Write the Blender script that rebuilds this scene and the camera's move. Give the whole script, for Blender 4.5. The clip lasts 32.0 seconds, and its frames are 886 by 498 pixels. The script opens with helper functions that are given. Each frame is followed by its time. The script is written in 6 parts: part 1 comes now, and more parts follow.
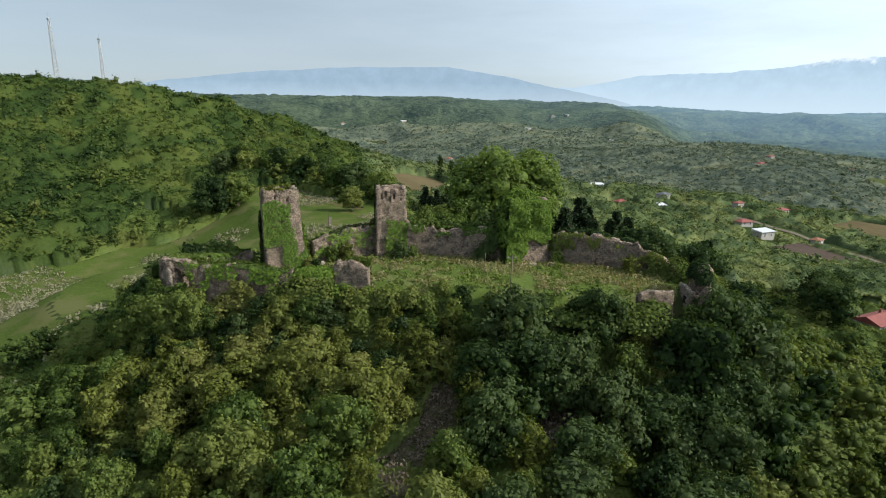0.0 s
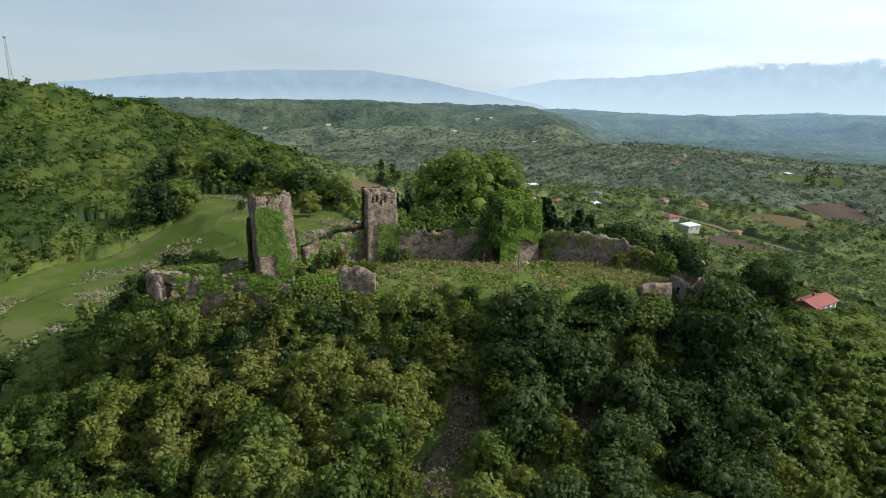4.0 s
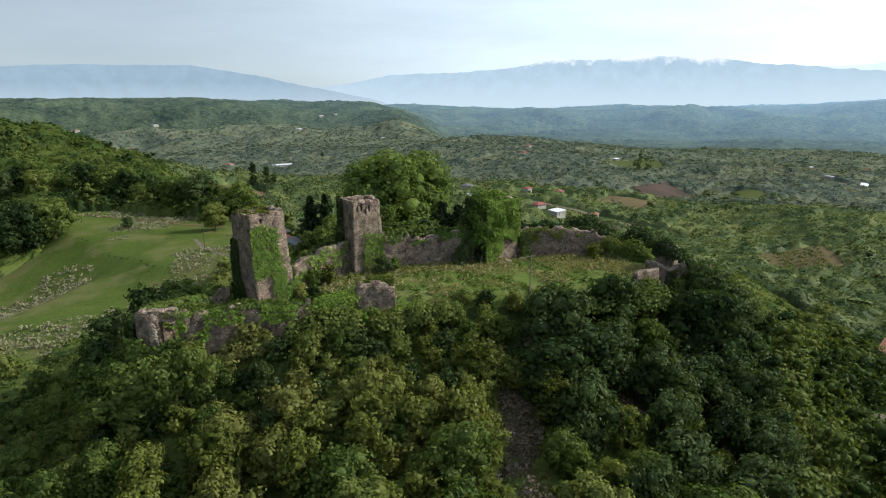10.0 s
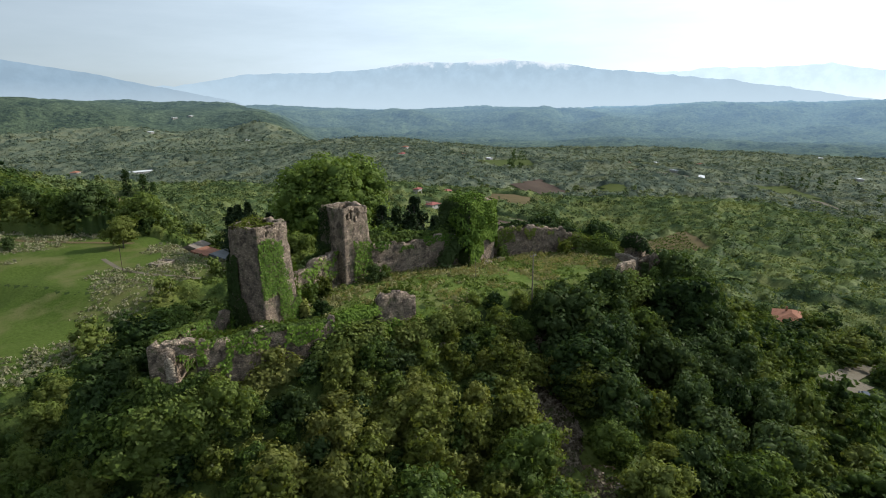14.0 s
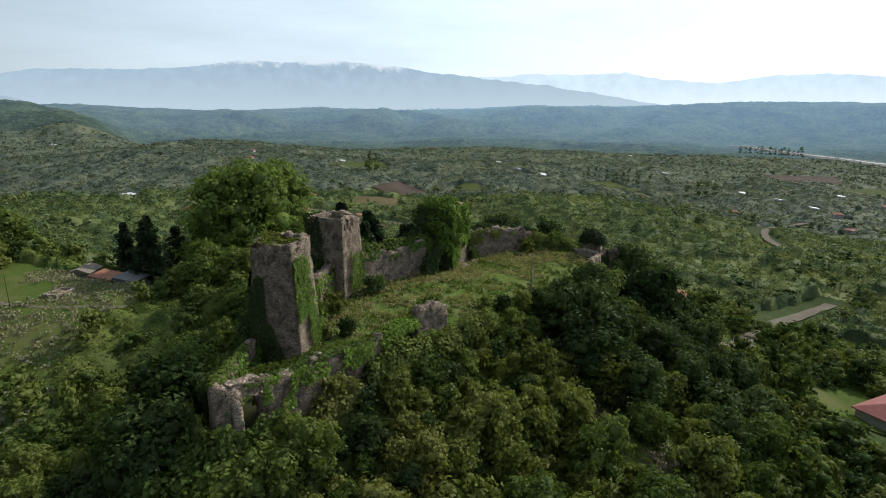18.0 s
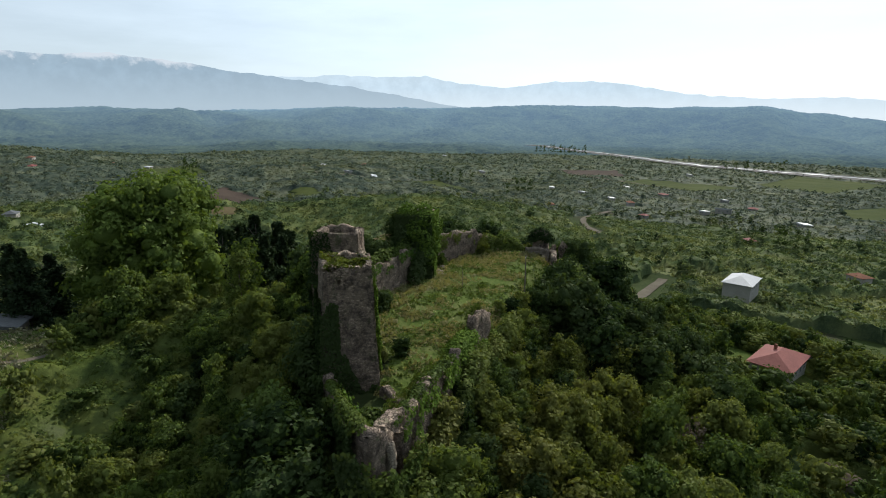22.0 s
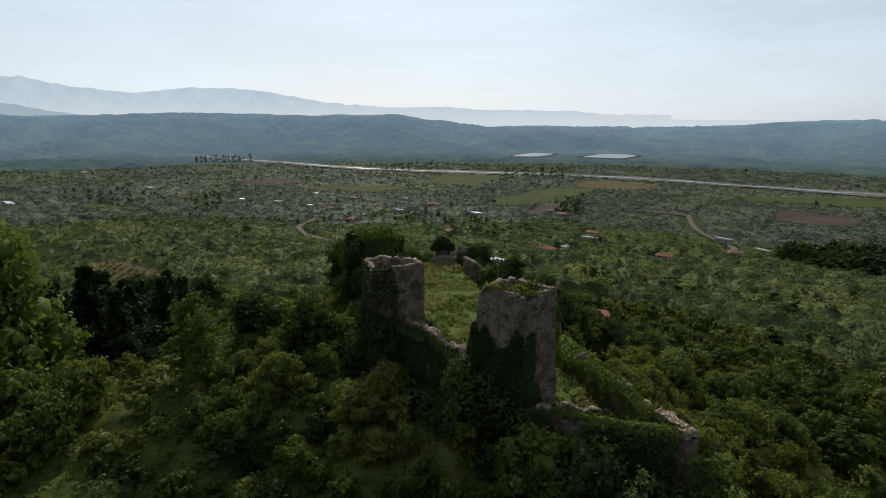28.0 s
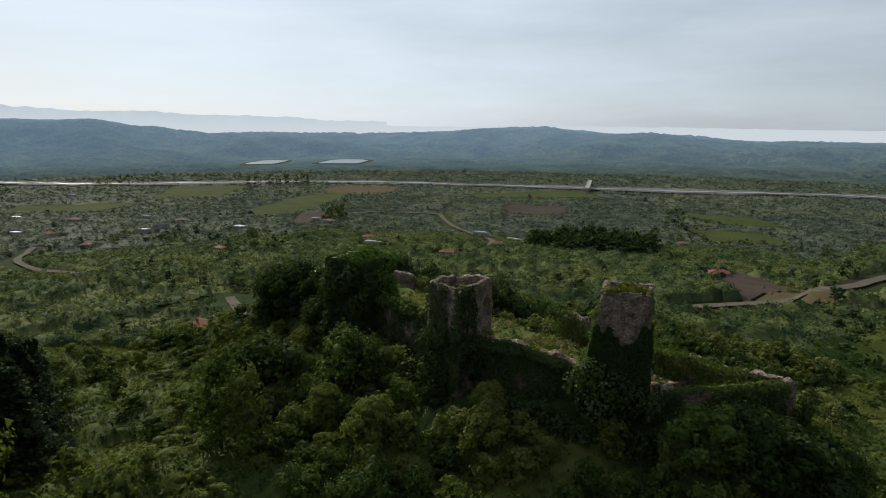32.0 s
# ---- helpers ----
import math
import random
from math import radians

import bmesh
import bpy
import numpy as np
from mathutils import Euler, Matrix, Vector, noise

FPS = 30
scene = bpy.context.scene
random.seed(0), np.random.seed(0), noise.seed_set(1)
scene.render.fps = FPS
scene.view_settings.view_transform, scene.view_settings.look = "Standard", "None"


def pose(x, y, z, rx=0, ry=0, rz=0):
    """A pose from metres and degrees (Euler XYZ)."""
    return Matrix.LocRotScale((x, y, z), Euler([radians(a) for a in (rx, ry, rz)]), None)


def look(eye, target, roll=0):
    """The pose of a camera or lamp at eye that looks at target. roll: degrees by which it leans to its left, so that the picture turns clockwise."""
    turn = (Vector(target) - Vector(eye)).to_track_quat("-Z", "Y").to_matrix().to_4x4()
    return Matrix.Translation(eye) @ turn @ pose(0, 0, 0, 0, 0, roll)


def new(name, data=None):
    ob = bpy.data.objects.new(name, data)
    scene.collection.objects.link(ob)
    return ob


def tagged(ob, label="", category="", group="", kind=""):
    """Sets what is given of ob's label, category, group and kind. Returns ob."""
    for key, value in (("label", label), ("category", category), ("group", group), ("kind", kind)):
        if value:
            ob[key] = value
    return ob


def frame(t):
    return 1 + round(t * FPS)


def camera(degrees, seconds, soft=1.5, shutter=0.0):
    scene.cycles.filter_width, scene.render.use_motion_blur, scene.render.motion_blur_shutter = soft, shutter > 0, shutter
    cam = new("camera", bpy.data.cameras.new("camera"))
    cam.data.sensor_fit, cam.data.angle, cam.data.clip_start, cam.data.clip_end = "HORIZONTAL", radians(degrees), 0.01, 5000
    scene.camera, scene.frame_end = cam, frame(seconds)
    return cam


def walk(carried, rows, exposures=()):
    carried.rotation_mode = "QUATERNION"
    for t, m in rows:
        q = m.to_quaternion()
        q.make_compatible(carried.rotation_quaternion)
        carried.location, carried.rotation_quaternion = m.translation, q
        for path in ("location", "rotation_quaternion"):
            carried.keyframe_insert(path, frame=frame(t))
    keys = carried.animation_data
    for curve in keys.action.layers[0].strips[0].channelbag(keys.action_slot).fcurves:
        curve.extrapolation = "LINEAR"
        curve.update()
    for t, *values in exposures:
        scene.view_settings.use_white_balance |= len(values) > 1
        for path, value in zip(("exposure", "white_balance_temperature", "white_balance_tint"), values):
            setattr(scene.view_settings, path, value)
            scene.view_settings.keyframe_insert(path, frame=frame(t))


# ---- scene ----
cam = camera(76.0, 32.0, soft=1.0)
PATH = [
    (0.0, pose(0.92, -3.19, 22.57, 76.14, 0, -0.86) @ pose(0, 0, 0, 0, 0, 0.54)),
    (1.0, pose(-1.65, -3.26, 22.15, 76.43, 0, -2.57) @ pose(0, 0, 0, 0, 0, 0.66)),
    (2.0, pose(-4.54, -3.03, 22.02, 76.55, 0, -4.43) @ pose(0, 0, 0, 0, 0, 0.63)),
    (3.0, pose(-7.68, -2.55, 22.07, 76.56, 0, -6.44) @ pose(0, 0, 0, 0, 0, 0.51)),
    (4.0, pose(-11.02, -1.85, 22.23, 76.51, 0, -8.59) @ pose(0, 0, 0, 0, 0, 0.33)),
    (5.0, pose(-14.54, -0.95, 22.46, 76.42, 0, -10.87) @ pose(0, 0, 0, 0, 0, 0.12)),
    (6.0, pose(-18.20, 0.16, 22.70, 76.32, 0, -13.30) @ pose(0, 0, 0, 0, 0, -0.09)),
    (7.0, pose(-22.00, 1.48, 22.94, 76.23, 0, -15.86) @ pose(0, 0, 0, 0, 0, -0.29)),
    (8.0, pose(-25.90, 3.04, 23.16, 76.14, 0, -18.57) @ pose(0, 0, 0, 0, 0, -0.47)),
    (9.0, pose(-29.89, 4.86, 23.35, 76.07, 0, -21.43) @ pose(0, 0, 0, 0, 0, -0.60)),
    (10.0, pose(-33.97, 6.96, 23.50, 76.02, 0, -24.45) @ pose(0, 0, 0, 0, 0, -0.69)),
    (11.0, pose(-38.10, 9.39, 23.63, 75.99, 0, -27.62) @ pose(0, 0, 0, 0, 0, -0.74)),
    (12.0, pose(-42.28, 12.16, 23.73, 75.98, 0, -30.95) @ pose(0, 0, 0, 0, 0, -0.74)),
    (13.0, pose(-46.48, 15.33, 23.82, 75.97, 0, -34.45) @ pose(0, 0, 0, 0, 0, -0.70)),
    (14.0, pose(-50.67, 18.91, 23.90, 75.98, 0, -38.12) @ pose(0, 0, 0, 0, 0, -0.63)),
    (15.0, pose(-54.80, 22.93, 23.99, 75.99, 0, -41.97) @ pose(0, 0, 0, 0, 0, -0.52)),
    (16.0, pose(-58.85, 27.43, 24.08, 76.00, 0, -45.99) @ pose(0, 0, 0, 0, 0, -0.40)),
    (17.0, pose(-62.76, 32.40, 24.20, 76.02, 0, -50.18) @ pose(0, 0, 0, 0, 0, -0.26)),
    (18.0, pose(-66.47, 37.87, 24.34, 76.04, 0, -54.56) @ pose(0, 0, 0, 0, 0, -0.12)),
    (19.0, pose(-69.93, 43.84, 24.50, 76.06, 0, -59.11) @ pose(0, 0, 0, 0, 0, 0.01)),
    (20.0, pose(-73.06, 50.30, 24.69, 76.09, 0, -63.84) @ pose(0, 0, 0, 0, 0, 0.14)),
    (21.0, pose(-75.78, 57.24, 24.90, 76.13, 0, -68.75) @ pose(0, 0, 0, 0, 0, 0.24)),
    (22.0, pose(-78.01, 64.63, 25.12, 76.18, 0, -73.84) @ pose(0, 0, 0, 0, 0, 0.32)),
    (23.0, pose(-79.67, 72.45, 25.36, 76.26, 0, -79.11) @ pose(0, 0, 0, 0, 0, 0.36)),
    (24.0, pose(-80.67, 80.63, 25.61, 76.36, 0, -84.56) @ pose(0, 0, 0, 0, 0, 0.38)),
    (25.0, pose(-80.91, 89.15, 25.85, 76.49, 0, -90.20) @ pose(0, 0, 0, 0, 0, 0.37)),
    (26.0, pose(-80.29, 97.92, 26.09, 76.65, 0, -96.03) @ pose(0, 0, 0, 0, 0, 0.34)),
    (27.0, pose(-78.74, 106.87, 26.33, 76.83, 0, -102.06) @ pose(0, 0, 0, 0, 0, 0.29)),
    (28.0, pose(-76.14, 115.92, 26.56, 77.04, 0, -108.30) @ pose(0, 0, 0, 0, 0, 0.24)),
    (29.0, pose(-72.43, 124.97, 26.80, 77.25, 0, -114.77) @ pose(0, 0, 0, 0, 0, 0.21)),
    (30.0, pose(-67.52, 133.92, 27.06, 77.46, 0, -121.49) @ pose(0, 0, 0, 0, 0, 0.21)),
    (31.0, pose(-61.34, 142.66, 27.36, 77.64, 0, -128.48) @ pose(0, 0, 0, 0, 0, 0.28)),
    (32.0, pose(-53.84, 151.05, 27.74, 77.76, 0, -135.78) @ pose(0, 0, 0, 0, 0, 0.45)),
]
walk(cam, PATH, ((0, 0.40, 6250, 9), (6, 0.40, 6250, 9), (13, 0.28, 6250, 9), (19, 0.03, 6250, 9), (24, -0.22, 6300, 10), (28, -0.47, 6450, 12), (32, -0.5, 6450, 12)))


# ---- light ----
SUN_AZ, SUN_EL = 102.0, 34.0  # degrees, clockwise from +y
world = bpy.data.worlds.new("sky")
scene.world = world
world.use_nodes = True
wn = world.node_tree.nodes
sky = wn.new("ShaderNodeTexSky")
sky.sky_type = "NISHITA"
sky.sun_disc = False
sky.sun_elevation, sky.sun_rotation = radians(SUN_EL), radians(SUN_AZ)
sky.air_density, sky.dust_density, sky.ozone_density, sky.altitude = 1.0, 1.0, 1.5, 200
wn["Background"].inputs[1].default_value = 0.07
wl = world.node_tree.links
gen = wn.new("ShaderNodeTexCoord").outputs["Generated"]
stretch = wn.new("ShaderNodeMapping")
stretch.inputs["Scale"].default_value = (1.2, 1.2, 7.0)
wl.new(gen, stretch.inputs["Vector"])
cirrus = wn.new("ShaderNodeTexNoise")
cirrus.inputs["Scale"].default_value, cirrus.inputs["Detail"].default_value, cirrus.inputs["Roughness"].default_value = 1.6, 6.0, 0.6
wl.new(stretch.outputs[0], cirrus.inputs["Vector"])
thin = wn.new("ShaderNodeMapRange")
thin.inputs["From Min"].default_value, thin.inputs["From Max"].default_value = 0.3, 0.75
thin.inputs["To Min"].default_value, thin.inputs["To Max"].default_value = 0.55, 0.85
wl.new(cirrus.outputs["Fac"], thin.inputs["Value"])
veil = wn.new("ShaderNodeMix")
veil.data_type = "RGBA"
# thin cloud scatters light forward: brighter round the sun
toward = wn.new("ShaderNodeVectorMath")
toward.operation = "DOT_PRODUCT"
toward.inputs[1].default_value = (math.sin(radians(SUN_AZ)) * math.cos(radians(SUN_EL)), math.cos(radians(SUN_AZ)) * math.cos(radians(SUN_EL)), math.sin(radians(SUN_EL)))
wl.new(gen, toward.inputs[0])
lit = wn.new("ShaderNodeMapRange")
lit.interpolation_type = "SMOOTHSTEP"
lit.inputs["From Min"].default_value, lit.inputs["From Max"].default_value = -0.35, 1.0
lit.inputs["To Min"].default_value, lit.inputs["To Max"].default_value = 0.72, 2.0
wl.new(toward.outputs["Value"], lit.inputs["Value"])
veil_colour = wn.new("ShaderNodeVectorMath")
veil_colour.operation = "SCALE"
veil_colour.inputs[0].default_value = (8.6, 9.9, 10.9)
wl.new(lit.outputs[0], veil_colour.inputs["Scale"])
wl.new(veil_colour.outputs[0], veil.inputs[7])
wl.new(thin.outputs[0], veil.inputs[0])
wl.new(sky.outputs[0], veil.inputs[6])
wl.new(veil.outputs[2], wn["Background"].inputs[0])
sun_data = bpy.data.lights.new("sun", "SUN")
sun_data.energy, sun_data.angle, sun_data.color = 5.0, radians(0.6), (1.0, 0.93, 0.80)
sun = new("sun", sun_data)
sun_way = Vector((math.sin(radians(SUN_AZ)) * math.cos(radians(SUN_EL)), math.cos(radians(SUN_AZ)) * math.cos(radians(SUN_EL)), math.sin(radians(SUN_EL))))
sun.matrix_world = look(sun_way * 200 + Vector((0, 90, 0)), (0, 90, 0))


# ---- helpers for meshes and materials ----
def smooth(a, b, x):
    t = np.clip((x - a) / (b - a), 0, 1)
    return t * t * (3 - 2 * t)


def hashed(ix, iy, seed):
    v = np.sin(ix * 127.1 + iy * 311.7 + seed * 74.7) * 43758.5453
    return v - np.floor(v)


def vnoise(x, y, size, seed=0):
    """Smooth value noise between -1 and 1 for arrays, with cells of that size."""
    x, y = np.asarray(x, float) / size, np.asarray(y, float) / size
    ix, iy = np.floor(x), np.floor(y)
    fx, fy = x - ix, y - iy
    fx, fy = fx * fx * (3 - 2 * fx), fy * fy * (3 - 2 * fy)
    a, b = hashed(ix, iy, seed), hashed(ix + 1, iy, seed)
    c, d = hashed(ix, iy + 1, seed), hashed(ix + 1, iy + 1, seed)
    return 2 * ((a * (1 - fx) + b * fx) * (1 - fy) + (c * (1 - fx) + d * fx) * fy) - 1


def fast_mesh(name, verts, faces, smooth_shade=False):
    """A mesh from arrays: verts n x 3, faces m x 3 or m x 4."""
    me = bpy.data.meshes.new(name)
    verts, faces = np.asarray(verts, np.float32), np.asarray(faces, np.int32)
    k = faces.shape[1]
    me.vertices.add(len(verts))
    me.vertices.foreach_set("co", verts.ravel())
    me.loops.add(faces.size)
    me.loops.foreach_set("vertex_index", faces.ravel())
    me.polygons.add(len(faces))
    me.polygons.foreach_set("loop_start", np.arange(0, faces.size, k, dtype=np.int32))
    if smooth_shade:
        me.polygons.foreach_set("use_smooth", np.ones(len(faces), bool))
    me.update(calc_edges=True)
    return me


def put_mesh(name, me, material, parent=None, label=""):
    ob = new(name, me)
    if material and not me.materials:
        me.materials.append(material)
    if parent:
        ob.parent = parent
    if label:
        ob["label"] = label
    return ob


def part(name, bm, material, parent=None, label="", shade=False):
    """Links a bmesh as one mesh object under a thing or a part."""
    me = bpy.data.meshes.new(name)
    if shade:
        for f in bm.faces:
            f.smooth = True
    bm.to_mesh(me)
    bm.free()
    return put_mesh(name, me, material, parent, label)


def thing(name, place, label, category, group="", turn=0.0):
    ob = new(name)
    ob.empty_display_size = 0.3
    ob.matrix_basis = pose(*place, 0, 0, turn)
    return tagged(ob, label, category, group)


def box(bm, x0, y0, z0, x1, y1, z1, bevel=0.0):
    made = bmesh.ops.create_cube(bm, size=1, matrix=Matrix.Translation(((x0 + x1) / 2, (y0 + y1) / 2, (z0 + z1) / 2)) @ Matrix.Diagonal((abs(x1 - x0), abs(y1 - y0), abs(z1 - z0), 1)))
    if bevel:
        es = list({e for v in made["verts"] for e in v.link_edges})
        bmesh.ops.bevel(bm, geom=es, offset=bevel, segments=1, affect="EDGES")
    return made


def mixer(nt, fac, a, b):
    m = nt.nodes.new("ShaderNodeMix")
    m.data_type = "RGBA"
    if isinstance(fac, float):
        m.inputs[0].default_value = fac
    else:
        nt.links.new(fac, m.inputs[0])
    for sock, v in ((m.inputs[6], a), (m.inputs[7], b)):
        if isinstance(v, tuple):
            sock.default_value = (*v, 1)
        else:
            nt.links.new(v, sock)
    return m.outputs[2]


def noise_tex(nt, co, scale, detail=4.0, rough=0.6):
    n = nt.nodes.new("ShaderNodeTexNoise")
    n.inputs["Scale"].default_value, n.inputs["Detail"].default_value, n.inputs["Roughness"].default_value = scale, detail, rough
    nt.links.new(co, n.inputs["Vector"])
    return n.outputs["Fac"]


def ramp(nt, fac, lo, hi):
    r = nt.nodes.new("ShaderNodeMapRange")
    r.inputs["From Min"].default_value, r.inputs["From Max"].default_value = lo, hi
    nt.links.new(fac, r.inputs["Value"])
    return r.outputs["Result"]


def surface(name, low, high, rough=0.9, big=0.15, fine=3.0, third=None, third_scale=0.05, bump=0.3, bump_size=0.1, metal=0.0, world_space=True):
    """Two-scale mottled surface between two colours, with an optional third in large stains."""
    m = bpy.data.materials.new(name)
    m.use_nodes = True
    nt = m.node_tree
    bsdf = nt.nodes["Principled BSDF"]
    if world_space:
        co = nt.nodes.new("ShaderNodeNewGeometry").outputs["Position"]
    else:
        co = nt.nodes.new("ShaderNodeTexCoord").outputs["Object"]
    a, b = noise_tex(nt, co, big), noise_tex(nt, co, fine)
    add = nt.nodes.new("ShaderNodeMath")
    add.operation = "ADD"
    nt.links.new(a, add.inputs[0])
    nt.links.new(b, add.inputs[1])
    col = mixer(nt, ramp(nt, add.outputs[0], 0.72, 1.28), low, high)
    if third:
        col = mixer(nt, ramp(nt, noise_tex(nt, co, third_scale, 5.0), 0.5, 0.62), col, third)
    nt.links.new(col, bsdf.inputs["Base Color"])
    bsdf.inputs["Roughness"].default_value, bsdf.inputs["Metallic"].default_value = rough, metal
    bsdf.inputs["Specular IOR Level"].default_value = 0.25 if rough < 0.9 else 0.03
    if bump:
        bn = nt.nodes.new("ShaderNodeBump")
        bn.inputs["Strength"].default_value, bn.inputs["Distance"].default_value = bump, bump_size
        nt.links.new(b, bn.inputs["Height"])
        nt.links.new(bn.outputs[0], bsdf.inputs["Normal"])
    return m


def leafy(name, dark, light, through_light=0.15, stain=None, clump=2.2, wax=0.006, by_crown=False):
    """Foliage: varies leaf by leaf, clump by clump and crown by crown; thin leaves let a little light through."""
    dark, light, stain = (c and (1.46 * c[0], 1.27 * c[1], 1.34 * c[2]) for c in (dark, light, stain))
    m = bpy.data.materials.new(name)
    m.use_nodes = True
    nt = m.node_tree
    nt.nodes.remove(nt.nodes["Principled BSDF"])
    geo = nt.nodes.new("ShaderNodeNewGeometry")
    if by_crown:
        tone_node = nt.nodes.new("ShaderNodeAttribute")
        tone_node.attribute_name = "tone"
        tone = tone_node.outputs["Fac"]
    else:
        tone = nt.nodes.new("ShaderNodeObjectInfo").outputs["Random"]
    fine = noise_tex(nt, geo.outputs["Position"], clump, 6.0, 0.75)

    def weighted(a, k, b):
        n = nt.nodes.new("ShaderNodeMath")
        n.operation = "MULTIPLY_ADD"
        n.inputs[1].default_value = k
        nt.links.new(a, n.inputs[0])
        nt.links.new(b, n.inputs[2])
        return n.outputs[0]

    mixed = weighted(tone, 0.62 if by_crown else 0.42, weighted(geo.outputs["Random Per Island"], 0.25 if by_crown else 0.45, fine))
    col = mixer(nt, ramp(nt, mixed, 0.50, 1.22), dark, light)
    if stain:
        s = weighted(tone, 0.9, noise_tex(nt, geo.outputs["Position"], 0.05, 3.0))
        col = mixer(nt, ramp(nt, s, 0.80, 1.35), col, stain)
    dif = nt.nodes.new("ShaderNodeBsdfDiffuse")
    tra = nt.nodes.new("ShaderNodeBsdfTranslucent")
    bn = nt.nodes.new("ShaderNodeBump")
    bn.inputs["Strength"].default_value, bn.inputs["Distance"].default_value = 0.8, 0.7 / clump
    nt.links.new(fine, bn.inputs["Height"])
    nt.links.new(bn.outputs[0], dif.inputs["Normal"])
    nt.links.new(col, dif.inputs["Color"])
    glow = nt.nodes.new("ShaderNodeMix")
    glow.data_type, glow.blend_type = "RGBA", "MULTIPLY"
    glow.inputs[0].default_value = 1.0
    glow.inputs[7].default_value = (1.5, 1.5, 0.75, 1)
    nt.links.new(col, glow.inputs[6])
    nt.links.new(glow.outputs[2], tra.inputs["Color"])
    mix = nt.nodes.new("ShaderNodeMixShader")
    mix.inputs[0].default_value = through_light
    nt.links.new(dif.outputs[0], mix.inputs[1])
    nt.links.new(tra.outputs[0], mix.inputs[2])
    gloss = nt.nodes.new("ShaderNodeBsdfGlossy")
    gloss.inputs["Roughness"].default_value, gloss.inputs["Color"].default_value = 0.5, (0.75, 0.75, 0.75, 1)
    waxy = nt.nodes.new("ShaderNodeMixShader")
    waxy.inputs[0].default_value = wax
    nt.links.new(mix.outputs[0], waxy.inputs[1])
    nt.links.new(gloss.outputs[0], waxy.inputs[2])
    nt.links.new(waxy.outputs[0], nt.nodes["Material Output"].inputs["Surface"])
    return m


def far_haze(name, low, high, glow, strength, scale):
    """A mottled surface with the haze of distance painted in as emission."""
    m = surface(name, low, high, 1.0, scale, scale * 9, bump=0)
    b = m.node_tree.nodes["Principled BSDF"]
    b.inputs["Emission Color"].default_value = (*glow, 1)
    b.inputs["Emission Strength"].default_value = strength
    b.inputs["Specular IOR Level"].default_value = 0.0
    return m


def masonry(name, mortar, stone_a, stone_b, dark, size=0.38, moss=(0.07, 0.09, 0.035), moss_amount=0.55):
    """Rubble stone laid in rough courses, with recessed mortar, dark weathering and moss."""
    m = bpy.data.materials.new(name)
    m.use_nodes = True
    nt = m.node_tree
    bsdf = nt.nodes["Principled BSDF"]
    pos = nt.nodes.new("ShaderNodeNewGeometry").outputs["Position"]
    mp = nt.nodes.new("ShaderNodeMapping")
    mp.inputs["Scale"].default_value = (0.8, 0.8, 2.0)
    nt.links.new(pos, mp.inputs["Vector"])
    vo = nt.nodes.new("ShaderNodeTexVoronoi")
    vo.inputs["Scale"].default_value = 1 / size
    nt.links.new(mp.outputs[0], vo.inputs["Vector"])
    ve = nt.nodes.new("ShaderNodeTexVoronoi")
    ve.feature = "DISTANCE_TO_EDGE"
    ve.inputs["Scale"].default_value = 1 / size
    nt.links.new(mp.outputs[0], ve.inputs["Vector"])
    bw = nt.nodes.new("ShaderNodeSeparateColor")
    nt.links.new(vo.outputs["Color"], bw.inputs[0])
    col = mixer(nt, bw.outputs[0], stone_a, stone_b)
    col = mixer(nt, ramp(nt, noise_tex(nt, pos, 6.0), 0.35, 0.75), col, mixer(nt, bw.outputs[1], stone_a, mortar))
    col = mixer(nt, ramp(nt, ve.outputs["Distance"], 0.10, 0.02), col, mortar)
    col = mixer(nt, ramp(nt, noise_tex(nt, pos, 0.9, 6.0, 0.8), 0.44, 0.62), col, dark)
    course = nt.nodes.new("ShaderNodeMapping")
    course.inputs["Scale"].default_value = (0.25, 0.25, 1.3)
    nt.links.new(pos, course.inputs["Vector"])
    col = mixer(nt, ramp(nt, noise_tex(nt, course.outputs[0], 1.0, 5.0, 0.7), 0.56, 0.70), col, mortar)
    col = mixer(nt, ramp(nt, noise_tex(nt, pos, 0.55, 6.0, 0.75), moss_amount, moss_amount + 0.14), col, moss)
    nt.links.new(col, bsdf.inputs["Base Color"])
    bsdf.inputs["Roughness"].default_value = 0.95
    bsdf.inputs["Specular IOR Level"].default_value = 0.15
    bn = nt.nodes.new("ShaderNodeBump")
    bn.inputs["Strength"].default_value, bn.inputs["Distance"].default_value = 1.0, 0.13
    nt.links.new(ramp(nt, ve.outputs["Distance"], 0.0, 0.16), bn.inputs["Height"])
    nt.links.new(bn.outputs[0], bsdf.inputs["Normal"])
    return m


# ---- materials ----
M_GROUND = surface("woodland_floor", (0.018, 0.029, 0.009), (0.042, 0.058, 0.018), 0.95, 0.05, 0.9, (0.034, 0.034, 0.018), 0.03, 0.5, 0.25)
M_COURT = surface("courtyard_grass", (0.046, 0.070, 0.014), (0.090, 0.120, 0.029), 0.95, 0.12, 1.6, (0.095, 0.108, 0.036), 0.2, 0.6, 0.2)
M_STONE = masonry("rubble_stone", (0.20, 0.155, 0.120), (0.22, 0.166, 0.126), (0.56, 0.43, 0.325), (0.075, 0.058, 0.048), 0.30)
M_STONE_PALE = masonry("pale_fallen_stone", (0.20, 0.165, 0.13), (0.28, 0.23, 0.18), (0.50, 0.41, 0.32), (0.17, 0.14, 0.112), 0.4, moss_amount=0.66)
